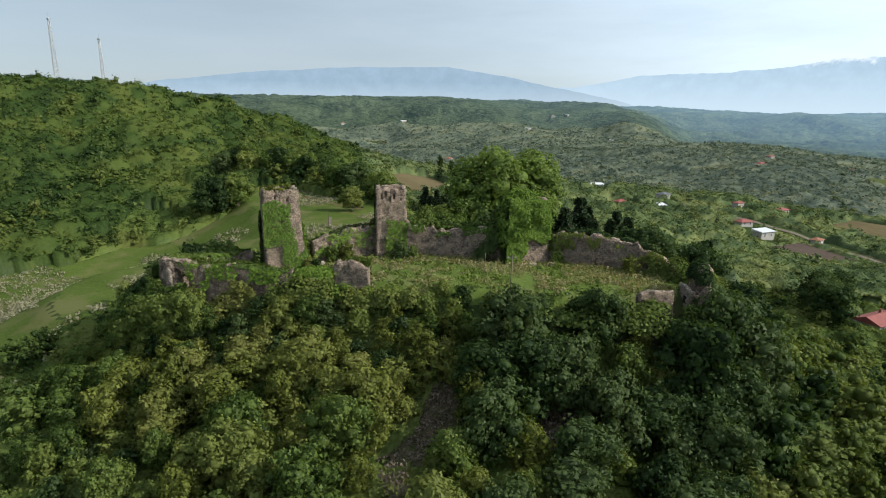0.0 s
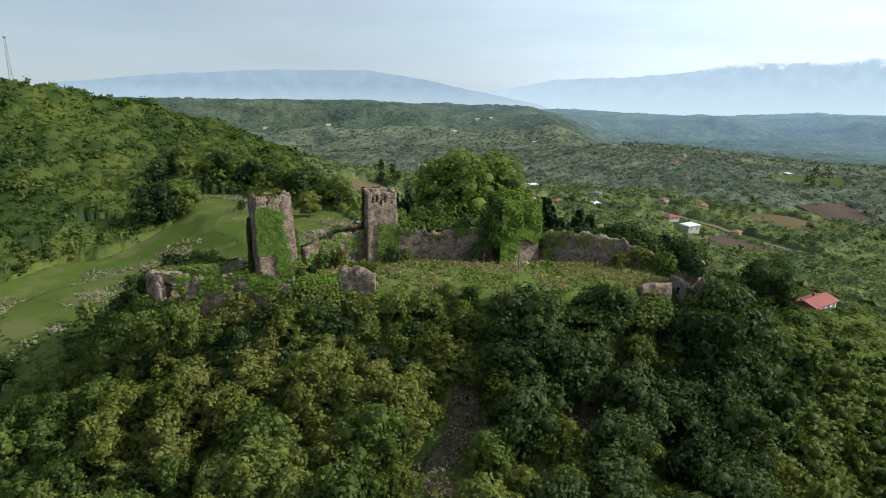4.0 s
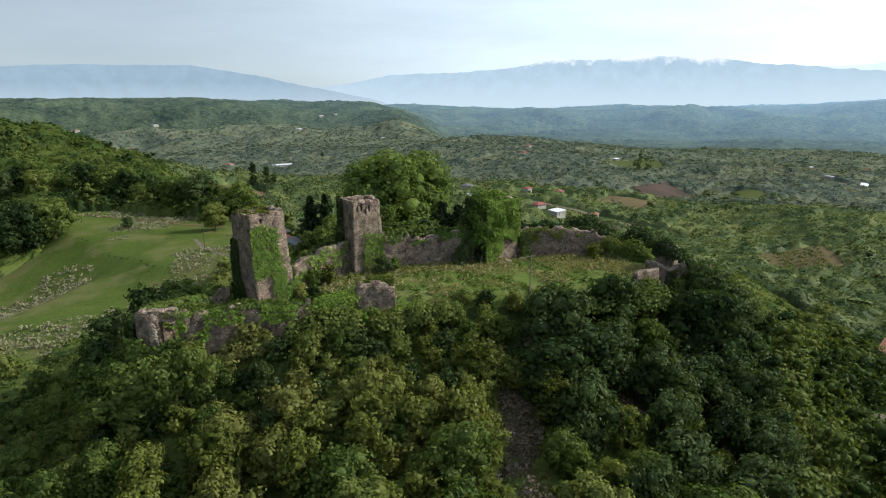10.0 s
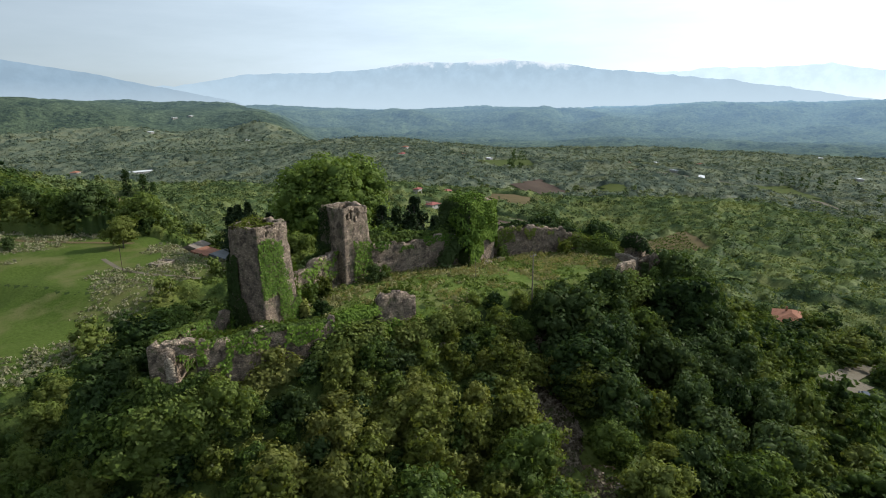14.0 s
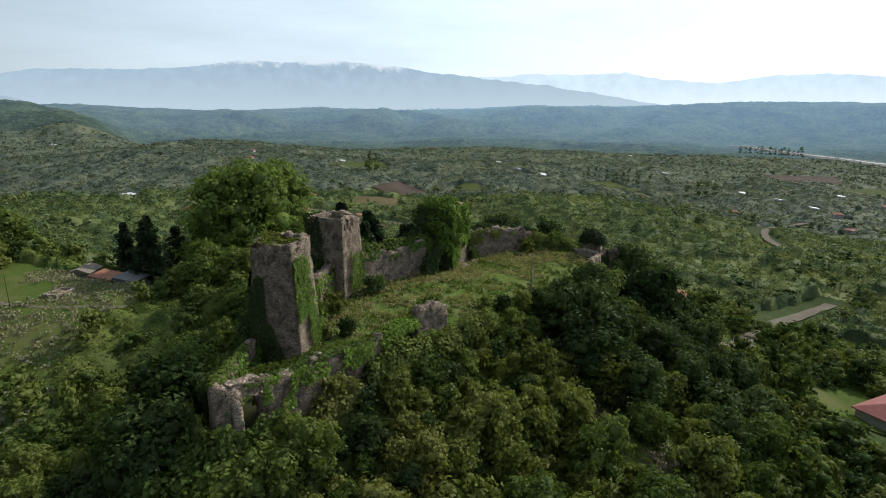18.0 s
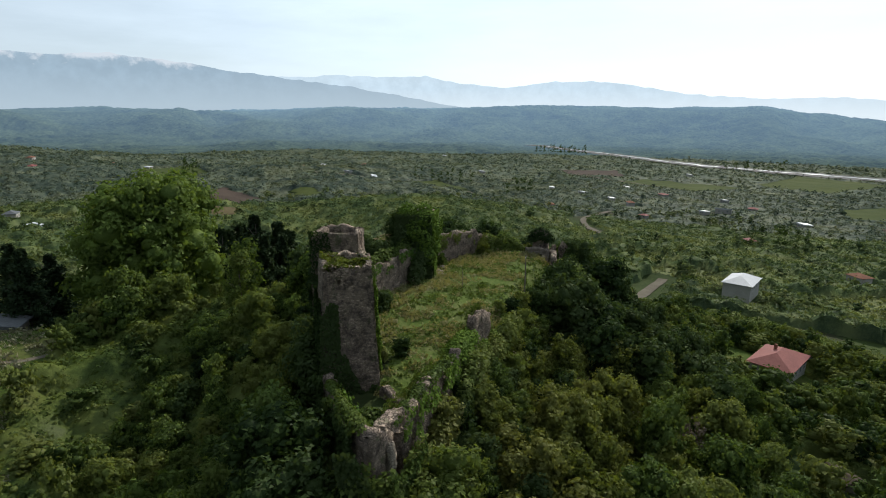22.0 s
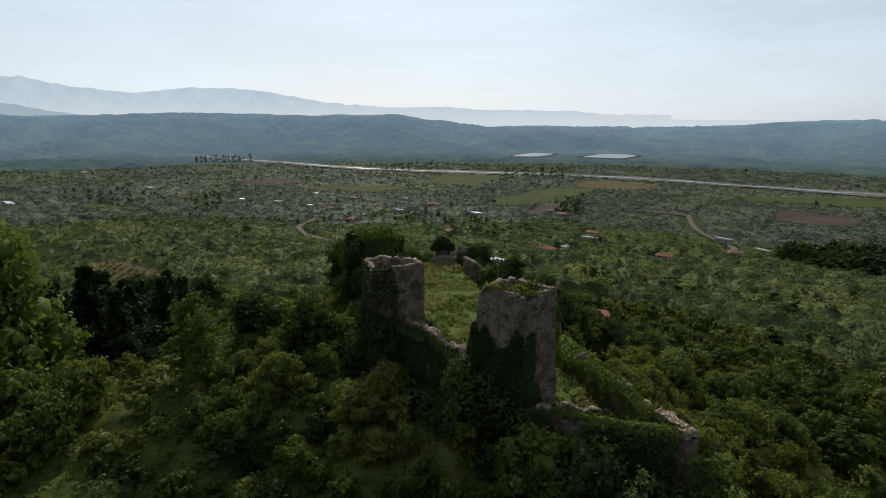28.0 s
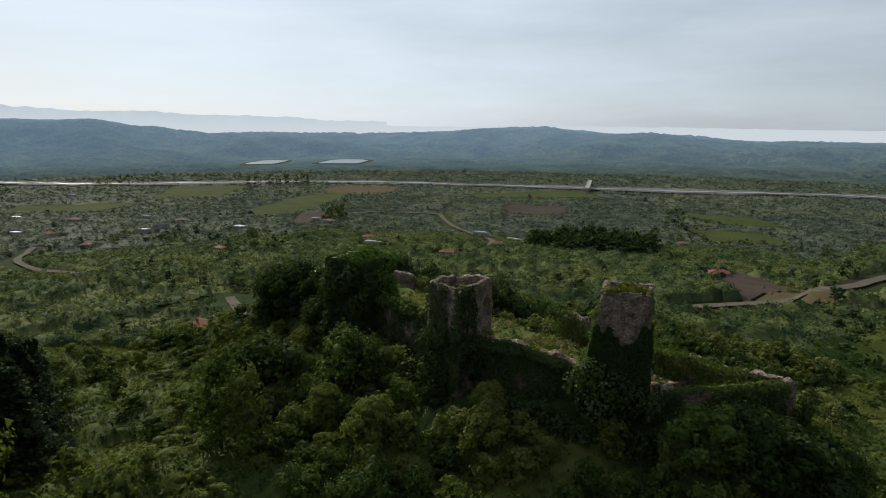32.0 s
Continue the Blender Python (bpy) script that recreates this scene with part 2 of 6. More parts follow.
M_BARK = surface("bark", (0.06, 0.05, 0.04), (0.14, 0.12, 0.10), 0.95, 0.5, 6.0, world_space=True)
M_LEAF = leafy("broadleaf_green", (0.012, 0.026, 0.006), (0.078, 0.128, 0.026), 0.30, (0.084, 0.112, 0.026))
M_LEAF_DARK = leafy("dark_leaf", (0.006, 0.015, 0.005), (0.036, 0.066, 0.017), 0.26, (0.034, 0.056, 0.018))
M_LEAF_YEL = leafy("yellow_green_leaf", (0.022, 0.032, 0.007), (0.104, 0.140, 0.024), 0.30, (0.090, 0.108, 0.028))
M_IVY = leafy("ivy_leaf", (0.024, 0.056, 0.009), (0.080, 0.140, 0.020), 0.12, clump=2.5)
M_PINE = leafy("pine_needles", (0.010, 0.021, 0.010), (0.030, 0.052, 0.022), 0.1)
M_WOODS = leafy("valley_woods", (0.012, 0.028, 0.013), (0.082, 0.124, 0.044), 0.22, (0.100, 0.128, 0.046), 0.9, 0.006, True)
# paler, bluer copy of valley_woods, with distance haze painted into the leaf colours
M_WOODS_FAR = leafy("haze_tinted_valley_woods", (0.017, 0.033, 0.027), (0.084, 0.116, 0.078), 0.22, (0.100, 0.124, 0.078), 0.35, 0.008, True)
M_UNDER = leafy("hazel_thicket", (0.011, 0.024, 0.006), (0.070, 0.114, 0.024), 0.24, (0.076, 0.100, 0.024), 1.5, 0.006, True)
M_HILL = leafy("hill_woods", (0.006, 0.017, 0.005), (0.040, 0.072, 0.015), 0.26, (0.056, 0.080, 0.017), 1.0, 0.006, True)
M_SILVER = leafy("silvery_weeds", (0.050, 0.066, 0.032), (0.150, 0.170, 0.098), 0.15, (0.130, 0.142, 0.086), 2.5)
M_LEAF_BRIGHT = leafy("fresh_bright_leaf", (0.022, 0.048, 0.009), (0.086, 0.136, 0.028), 0.32)
M_MEADOW = surface("grazed_meadow", (0.034, 0.054, 0.010), (0.064, 0.086, 0.019), 0.95, 0.05, 1.6, (0.080, 0.084, 0.030), 0.09, 0.6, 0.15)
M_WEED = leafy("grey_green_weeds", (0.085, 0.100, 0.036), (0.170, 0.190, 0.085), 0.3, (0.135, 0.140, 0.066), 2.5)
M_GRASS = leafy("tall_grass", (0.042, 0.074, 0.013), (0.090, 0.132, 0.026), 0.18, clump=2.0)
M_DRY = leafy("dry_twigs", (0.06, 0.055, 0.035), (0.13, 0.12, 0.085), 0.05)
# near-black: painted shade of the hut doorway, and the car's tyres
M_DARK = surface("doorway_shade_and_tyre_black", (0.015, 0.013, 0.012), (0.03, 0.027, 0.024), 1.0, 0.5, 3.0)
M_SLATE = surface("grey_sheet_roof", (0.055, 0.058, 0.062), (0.10, 0.104, 0.108), 0.7, 0.5, 3.0, bump=0.1)
# woods with blue distance haze painted in as emission, growing with distance
M_FAR = far_haze("far_hills_painted_haze", (0.010, 0.018, 0.010), (0.080, 0.102, 0.052), (0.27, 0.42, 0.60), 0.2, 0.012)
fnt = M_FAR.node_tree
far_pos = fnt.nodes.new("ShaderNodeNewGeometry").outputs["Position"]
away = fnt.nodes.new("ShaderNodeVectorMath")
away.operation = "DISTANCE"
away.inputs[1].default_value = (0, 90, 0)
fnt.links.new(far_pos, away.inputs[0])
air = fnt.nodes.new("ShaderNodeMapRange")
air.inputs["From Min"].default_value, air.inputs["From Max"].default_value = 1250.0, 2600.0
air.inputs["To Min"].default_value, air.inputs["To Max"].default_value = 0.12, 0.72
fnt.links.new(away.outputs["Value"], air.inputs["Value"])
# the painted haze glows stronger on the sun's side
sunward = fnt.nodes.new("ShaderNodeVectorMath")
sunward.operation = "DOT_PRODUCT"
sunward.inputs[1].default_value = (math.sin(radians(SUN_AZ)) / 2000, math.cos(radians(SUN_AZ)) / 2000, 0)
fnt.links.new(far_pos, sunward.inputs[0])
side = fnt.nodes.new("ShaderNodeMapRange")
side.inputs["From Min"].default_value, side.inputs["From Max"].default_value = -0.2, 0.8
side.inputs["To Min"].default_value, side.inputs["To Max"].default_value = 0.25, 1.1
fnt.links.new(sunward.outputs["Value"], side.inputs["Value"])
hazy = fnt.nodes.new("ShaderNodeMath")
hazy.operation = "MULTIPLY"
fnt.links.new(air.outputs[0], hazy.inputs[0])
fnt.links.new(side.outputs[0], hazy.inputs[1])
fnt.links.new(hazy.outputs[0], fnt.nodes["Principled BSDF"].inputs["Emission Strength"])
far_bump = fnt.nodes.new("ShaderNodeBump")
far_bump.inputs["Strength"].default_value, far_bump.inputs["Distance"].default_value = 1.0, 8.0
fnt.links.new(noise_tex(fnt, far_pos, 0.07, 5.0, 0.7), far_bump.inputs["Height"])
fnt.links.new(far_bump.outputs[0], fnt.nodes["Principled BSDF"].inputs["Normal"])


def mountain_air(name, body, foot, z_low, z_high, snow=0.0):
    """Bare far mountains; emission paints haze and foot fog; snow above a ragged line."""
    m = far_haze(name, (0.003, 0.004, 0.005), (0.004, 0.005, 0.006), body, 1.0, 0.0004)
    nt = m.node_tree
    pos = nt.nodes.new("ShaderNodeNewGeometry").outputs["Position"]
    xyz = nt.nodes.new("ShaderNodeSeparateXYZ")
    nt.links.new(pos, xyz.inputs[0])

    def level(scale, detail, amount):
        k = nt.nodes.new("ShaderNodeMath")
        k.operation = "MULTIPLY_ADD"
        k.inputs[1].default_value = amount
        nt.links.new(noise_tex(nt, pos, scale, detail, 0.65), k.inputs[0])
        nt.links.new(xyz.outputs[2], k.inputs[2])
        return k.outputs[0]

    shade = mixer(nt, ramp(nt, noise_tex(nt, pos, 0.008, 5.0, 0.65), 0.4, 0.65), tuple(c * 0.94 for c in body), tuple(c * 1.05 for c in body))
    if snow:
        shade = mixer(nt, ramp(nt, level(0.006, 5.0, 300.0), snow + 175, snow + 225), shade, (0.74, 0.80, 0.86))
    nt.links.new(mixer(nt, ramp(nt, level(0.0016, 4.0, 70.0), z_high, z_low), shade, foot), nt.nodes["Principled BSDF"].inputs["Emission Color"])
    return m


# body and foot are the glow colours of painted haze and fog
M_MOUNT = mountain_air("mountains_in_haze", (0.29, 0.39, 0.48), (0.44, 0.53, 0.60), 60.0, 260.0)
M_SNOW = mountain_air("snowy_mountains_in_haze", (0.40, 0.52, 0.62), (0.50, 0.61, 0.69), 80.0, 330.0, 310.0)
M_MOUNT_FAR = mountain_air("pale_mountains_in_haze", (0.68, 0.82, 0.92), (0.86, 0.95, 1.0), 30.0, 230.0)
M_ROOF_RED = surface("red_sheet_roof", (0.15, 0.042, 0.036), (0.22, 0.068, 0.056), 0.8, 0.4, 3.0, bump=0.1)
M_ROOF_TILE = surface("orange_tile_roof", (0.16, 0.075, 0.05), (0.25, 0.125, 0.085), 0.9, 0.5, 4.0, bump=0.2)
M_ROOF_WHITE = surface("white_sheet_roof", (0.38, 0.38, 0.385), (0.50, 0.50, 0.505), 0.5, 0.3, 3.0, bump=0.05)
M_PLASTER = surface("house_plaster", (0.28, 0.265, 0.24), (0.38, 0.36, 0.325), 0.9, 0.3, 3.0, bump=0.1)
M_GLASS = surface("dark_window_glass", (0.015, 0.018, 0.02), (0.03, 0.034, 0.04), 0.12, 0.5, 2.0, bump=0)
M_WOODPOST = surface("weathered_wood", (0.10, 0.085, 0.07), (0.20, 0.17, 0.14), 0.9, 0.8, 8.0)
M_STEEL = surface("galvanised_steel", (0.28, 0.28, 0.28), (0.42, 0.42, 0.42), 0.5, 0.8, 5.0, metal=0.6, bump=0)
M_ROAD = surface("pale_gravel_track", (0.085, 0.073, 0.056), (0.130, 0.113, 0.087), 0.95, 0.2, 2.0)
M_SOIL = surface("ploughed_soil", (0.045, 0.034, 0.027), (0.072, 0.053, 0.042), 0.95, 0.05, 0.8)
M_FIELD = surface("spring_field", (0.036, 0.050, 0.014), (0.062, 0.074, 0.022), 0.95, 0.02, 0.3)
M_FIELD_TAN = surface("dry_field", (0.068, 0.054, 0.027), (0.100, 0.078, 0.040), 0.95, 0.02, 0.3)
M_WATER = surface("water", (0.10, 0.13, 0.14), (0.14, 0.17, 0.18), 0.3, 0.01, 0.05, bump=0)
M_WATER.node_tree.nodes["Principled BSDF"].inputs["Specular IOR Level"].default_value = 0.6
M_GRAVEL = surface("river_gravel", (0.11, 0.105, 0.098), (0.17, 0.163, 0.152), 0.95, 0.01, 0.1, bump=0)


# ---- the lie of the land ----
RIDGE = ((-430.0, 250.0, 34.0, 45.0), (-235.0, 312.0, 31.0, 34.0), (-184.0, 332.0, 29.0, 28.0), (-150.0, 346.0, 22.0, 26.0), (-112.0, 360.0, 11.5, 20.0), (-62.0, 262.0, -6.0, 22.0), (-42.0, 210.0, -12.0, 28.0), (-30.0, 165.0, -14.0, 16.0), (2.0, 128.0, -12.5, 8.0), (-5.0, 96.0, -3.6, 7.0))
SPUR = ((-30.0, 165.0, -14.0, 16.0), (-62.0, 120.0, -18.0, 20.0), (-84.0, 60.0, -30.0, 18.0))
CREST_AZ = (-50, -23, -10, 6, 16, 19, 30, 37, 46, 61, 73, 84, 90, 103, 107, 112, 127, 137, 146, 154, 160, 167, 190)
CREST_Z = (46, 48, 51, 49, 42, 38, 22, 14, 15, 22, 24, 40, 42, 36, 6, -8, -17, 10, 26, 0, -14, -24, -32)
COURT = ((-33.0, 86.5, -5.2, 4.5), (-24.0, 87.0, -3.9, 6.0), (-5.0, 90.0, -3.5, 9.0), (32.0, 86.0, -4.3, 9.5))


def nearest_ridge(x, y, best, crest, line):
    for (ax, ay, az, aw), (bx, by, bz, bw) in zip(line[:-1], line[1:]):
        dx, dy = bx - ax, by - ay
        s = np.clip(((x - ax) * dx + (y - ay) * dy) / (dx * dx + dy * dy), 0, 1)
        d = np.hypot(x - ax - s * dx, y - ay - s * dy) - (aw + s * (bw - aw))
        near = d < best
        best, crest = np.where(near, d, best), np.where(near, az + s * (bz - az), crest)
    return best, crest


def slope_from(x, y, line, steep, quick):
    d, crest = nearest_ridge(x, y, np.full(np.shape(x), 1e9), np.zeros(np.shape(x)), line)
    d = np.maximum(d, 0)
    return crest - steep * (1 - np.exp(-d / quick)) - (74 + crest * 0.9) * (1 - np.exp(-d / 330)), d


def land(x, y):
    """Height of the ground."""
    x, y = np.asarray(x, float), np.asarray(y, float)
    h2, d2 = slope_from(x, y, COURT, 25.0, 27.0)
    every, d = [h2], d2
    for line in (RIDGE, SPUR):
        for k in range(len(line) - 1):
            hk, dk = slope_from(x, y, line[k : k + 2], 14.0, 40.0)
            every.append(hk)
            d = np.minimum(d, dk)
    top = np.maximum.reduce(every)
    h = top + 1.6 * np.log(sum(np.exp((hk - top) / 1.6) for hk in every))
    h = np.where(d2 <= 0, h2, h - (h - h2) * np.clip(1 - d2 / 4, 0, 1))
    r = np.hypot(x, y - 90)
    az = np.degrees(np.arctan2(x, y - 90))
    h = h + smooth(20, 160, d) * (1 - 0.75 * smooth(450, 800, r)) * (5 * vnoise(x, y, 130, 3) + 2.2 * vnoise(x, y, 47, 4)) + smooth(0, 20, d) * 0.8 * vnoise(x, y, 14, 5) + 0.12 * vnoise(x, y, 4, 6)
    rolling = smooth(105, 55, az) * smooth(120, 300, d) * (1 - 0.5 * smooth(800, 1200, r))
    h = h + rolling * (13 * vnoise(x, y, 210, 41) + 7 * vnoise(x, y, 95, 42))
    hills = np.exp(-(((az - 24) / 32) ** 2)) * smooth(350, 900, r) * (1 - 0.6 * smooth(900, 1300, r))
    h = h + hills * (34 + 20 * vnoise(x, y, 310, 7))
    north = smooth(27, 17, az)
    crest = np.interp(az, CREST_AZ, CREST_Z) - 32 * smooth(2450, 3300, r)
    rise = north * smooth(1000, 1650, r) + (1 - north) * smooth(1680, 2300, r)
    rough = 18 * vnoise(x, y, 310, 9) + 9 * vnoise(x, y, 120, 12) + 4 * vnoise(x, y, 55, 14)
    h = h * (1 - rise) + (crest - 5 + 0.55 * rough) * rise + 4 * rise * (1 - rise) * (14 - 26 * np.abs(vnoise(x, y, 270, 15)) + rough)
    flat = smooth(330, 230, np.hypot(x - 1385, y + 760))
    h = h * (1 - flat) - 78.5 * flat
    h = h + 11 * np.exp(-((x - 121) ** 2 + (y - 139) ** 2) / 1500)
    return h


def land_at(x, y):
    return float(land(np.array([x]), np.array([y]))[0])


def polar_sheet(name, radii, count, az0=0.0, az1=360.0, centre=(0.0, 90.0)):
    th = np.radians(np.linspace(az0, az1, count + 1))
    rr, tt = np.meshgrid(radii, th, indexing="ij")
    x, y = centre[0] + rr * np.sin(tt), centre[1] + rr * np.cos(tt)
    v = np.stack([x, y, land(x, y)], -1).reshape(-1, 3)
    n = count + 1
    i, j = np.meshgrid(np.arange(len(radii) - 1), np.arange(count), indexing="ij")
    f = np.stack([i * n + j, i * n + j + 1, (i + 1) * n + j + 1, (i + 1) * n + j], -1).reshape(-1, 4)
    return fast_mesh(name, v, f, True)


def domes(x, y, cell, seed):
    """Rounded crowns on a jittered grid: height 0 in the gaps, up to 1 on the tallest, and each crown's own tone."""
    i, j = np.floor(x / cell), np.floor(y / cell)
    best, tone = np.zeros(np.shape(x)), np.zeros(np.shape(x))
    for a in (-1, 0, 1):
        for b in (-1, 0, 1):
            p, q = i + a, j + b
            cx, cy = (p + hashed(p, q, seed)) * cell, (q + hashed(p, q, seed + 1)) * cell
            big = 0.45 + 0.55 * hashed(p, q, seed + 2)
            d = np.hypot(x - cx, y - cy) / (cell * (0.46 + 0.34 * big))
            h = big * np.sqrt(np.clip(1 - d * d, 0, 1))
            tone = np.where(h > best, hashed(p, q, seed + 3), tone)
            best = np.maximum(best, h)
    return best, tone


radii = np.concatenate([np.arange(0.5, 150, 1.7), np.geomspace(150, 1320, 120)])
ground = tagged(put_mesh("ground", polar_sheet("ground", radii, 400), M_GROUND), "rolling green hill ground with woodland floor and bare soil", "ground", kind="structure")


RIVER = [(1690, 310), (1640, 240), (1400, 60), (1175, -70), (1030, -260), (900, -470), (700, -620), (470, -750), (260, -870), (60, -1000), (-300, -1150), (-700, -1250)]


def line_gap(x, y, line):
    """Distance from a line of points."""
    gap = np.full(np.shape(x), 1e9)
    for (ax, ay), (bx, by) in zip(line[:-1], line[1:]):
        dx, dy = bx - ax, by - ay
        s = np.clip(((x - ax) * dx + (y - ay) * dy) / (dx * dx + dy * dy), 0, 1)
        gap = np.minimum(gap, np.hypot(x - ax - s * dx, y - ay - s * dy))
    return gap


river_gap = lambda x, y: line_gap(x, y, RIVER)
ROADS = []


def far_hills():
    """The wooded hills beyond the valley, with the swell of single crowns."""
    th = np.radians(np.concatenate([np.linspace(-52, 192, 1100), np.linspace(195, 308, 40)]))
    rr, tt = np.meshgrid(np.concatenate([np.geomspace(1318, 2750, 200), np.geomspace(2800, 4300, 12)]), th, indexing="ij")
    x, y = rr * np.sin(tt), 90 + rr * np.cos(tt)
    z = land(x, y) + 11 * domes(x, y, 21.0, 95)[0] * (0.6 + 0.6 * vnoise(x, y, 160, 96)) * smooth(1318, 1420, rr) * smooth(45, 120, river_gap(x, y)) * smooth(200, 310, np.hypot(x - 1385, y + 760))
    n = len(th)
    i, j = np.meshgrid(np.arange(rr.shape[0] - 1), np.arange(n - 1), indexing="ij")
    f = np.stack([i * n + j, i * n + j + 1, (i + 1) * n + j + 1, (i + 1) * n + j], -1).reshape(-1, 4)
    return fast_mesh("backdrop", np.stack([x, y, z], -1).reshape(-1, 3), f)


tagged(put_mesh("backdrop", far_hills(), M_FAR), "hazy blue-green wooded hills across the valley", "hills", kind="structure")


# mountains: long ridges with their haze painted on, snow on the highest
def mountain_chain(dist, seed, craggy, *tops):
    """A chain through (azimuth, height) pairs, with a ridged, craggy skyline."""
    n = 420
    deg = np.linspace(tops[0][0], tops[-1][0], n)
    a, o = np.radians(deg), deg * 0
    top = np.interp(deg, [p[0] for p in tops], [p[1] for p in tops])
    top = top + craggy * (0.6 * vnoise(deg, o, 3.1, seed) - 1.1 * np.abs(vnoise(deg, o, 1.9, seed + 4)) + 0.6 * vnoise(deg, o, 0.83, seed + 1) + 0.3 * vnoise(deg, o, 0.31, seed + 2))
    rows = []
    for k, (back, frac) in enumerate(((-260, -0.6), (-220, 0.0), (-130, 0.45), (-60, 0.8), (0, 1.0))):
        z = -140 + (top + 140) * frac + (1 - frac) * frac * 60 * vnoise(deg, o + k, 2.2, seed + 5)
        d = dist + back + 25 * vnoise(deg, o + k * 3, 2.6, seed + 8)
        rows.append(np.stack([d * np.sin(a), 90 + d * np.cos(a), z], -1))
    v = np.concatenate(rows)
    i, j = np.meshgrid(np.arange(4), np.arange(n - 1), indexing="ij")
    f = np.stack([i * n + j, i * n + j + 1, (i + 1) * n + j + 1, (i + 1) * n + j], -1).reshape(-1, 4)
    return fast_mesh("backdrop", v, f, True)


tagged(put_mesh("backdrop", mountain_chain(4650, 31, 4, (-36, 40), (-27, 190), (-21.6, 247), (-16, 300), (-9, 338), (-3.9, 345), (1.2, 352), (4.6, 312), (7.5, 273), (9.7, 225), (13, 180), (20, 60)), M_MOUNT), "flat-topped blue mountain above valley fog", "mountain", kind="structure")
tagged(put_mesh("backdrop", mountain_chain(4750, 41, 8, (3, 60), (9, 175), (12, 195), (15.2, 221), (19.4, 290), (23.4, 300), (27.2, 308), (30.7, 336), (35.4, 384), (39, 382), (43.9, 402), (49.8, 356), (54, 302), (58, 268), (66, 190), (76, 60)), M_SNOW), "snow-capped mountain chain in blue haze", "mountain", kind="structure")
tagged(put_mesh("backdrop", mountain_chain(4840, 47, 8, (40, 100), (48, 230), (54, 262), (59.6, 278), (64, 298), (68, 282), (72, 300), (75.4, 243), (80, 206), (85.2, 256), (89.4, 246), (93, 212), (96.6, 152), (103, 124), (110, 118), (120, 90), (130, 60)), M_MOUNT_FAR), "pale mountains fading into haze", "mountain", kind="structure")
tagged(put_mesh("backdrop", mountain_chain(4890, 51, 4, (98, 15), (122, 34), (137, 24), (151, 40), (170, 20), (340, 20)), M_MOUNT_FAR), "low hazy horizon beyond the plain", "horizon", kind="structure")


# ---- castle ruins ----
def ruin_wall(name, line, thick, material, label, seed, parent=None, ragged=0.5):
    """A broken rubble wall along points (x, y, base, top), with a ragged top and uneven faces."""
    pts = []
    for (x0, y0, b0, t0), (x1, y1, b1, t1) in zip(line[:-1], line[1:]):
        n = max(2, int(math.hypot(x1 - x0, y1 - y0) / 0.3))
        for k in range(n):
            s = k / n
            pts.append((x0 + s * (x1 - x0), y0 + s * (y1 - y0), b0 + s * (b1 - b0), t0 + s * (t1 - t0)))
    pts.append(line[-1])
    P = np.array(pts)
    run = np.concatenate([[0], np.cumsum(np.hypot(*np.diff(P[:, :2], axis=0).T))])
    tang = np.gradient(P[:, :2], axis=0)
    tang /= np.linalg.norm(tang, axis=1)[:, None]
    side = np.stack([-tang[:, 1], tang[:, 0]], 1)
    top = P[:, 3] + ragged * (0.6 * vnoise(run, run * 0, 2.3, seed) + 0.5 * vnoise(run, run * 0, 0.8, seed + 1))
    top = np.where(ragged > 0.3, 0.55 * top + 0.45 * np.round(top / 0.5) * 0.5, top) + ragged * 0.36 * vnoise(run, run * 0 + 3, 0.55, seed + 9)
    rows = 14
    rings = []
    fr = np.linspace(0, 1, rows)
    prof = [(-0.5, f) for f in fr] + [(-0.2, 1.02), (0.15, 1.0)] + [(0.5, f) for f in fr[::-1]]
    for k, (o, f) in enumerate(prof):
        z = P[:, 2] + (top - P[:, 2]) * f
        lean = 1 + 0.25 * (1 - f)
        wob = 0.16 * vnoise(run + k * 7.7, z, 0.9, seed + 3) + 0.10 * vnoise(run, z + k, 0.4, seed + 4)
        off = o * thick * lean + np.sign(o) * wob
        xy = P[:, :2] + side * off[:, None]
        rings.append(np.stack([xy[:, 0], xy[:, 1], z + 0.10 * vnoise(run + k, z, 0.5, seed + 6) * (f > 0.05)], -1))
    n, m = len(P), len(rings)
    v = np.concatenate(rings)
    i, j = np.meshgrid(np.arange(m - 1), np.arange(n - 1), indexing="ij")
    f = np.stack([i * n + j, i * n + j + 1, (i + 1) * n + j + 1, (i + 1) * n + j], -1).reshape(-1, 4)
    ends = []
    for k in range(rows):
        a, b = k, m - 1 - k
        if k < rows - 1:
            ends.append((a * n, (a + 1) * n, (b - 1) * n, b * n))
            ends.append((b * n + n - 1, (b - 1) * n + n - 1, (a + 1) * n + n - 1, a * n + n - 1))
    me = fast_mesh(name, v, np.concatenate([f, np.array(ends)]))
    ob = put_mesh(name, me, material, parent)
    return tagged(ob, label, "ruined wall" if not parent else "")


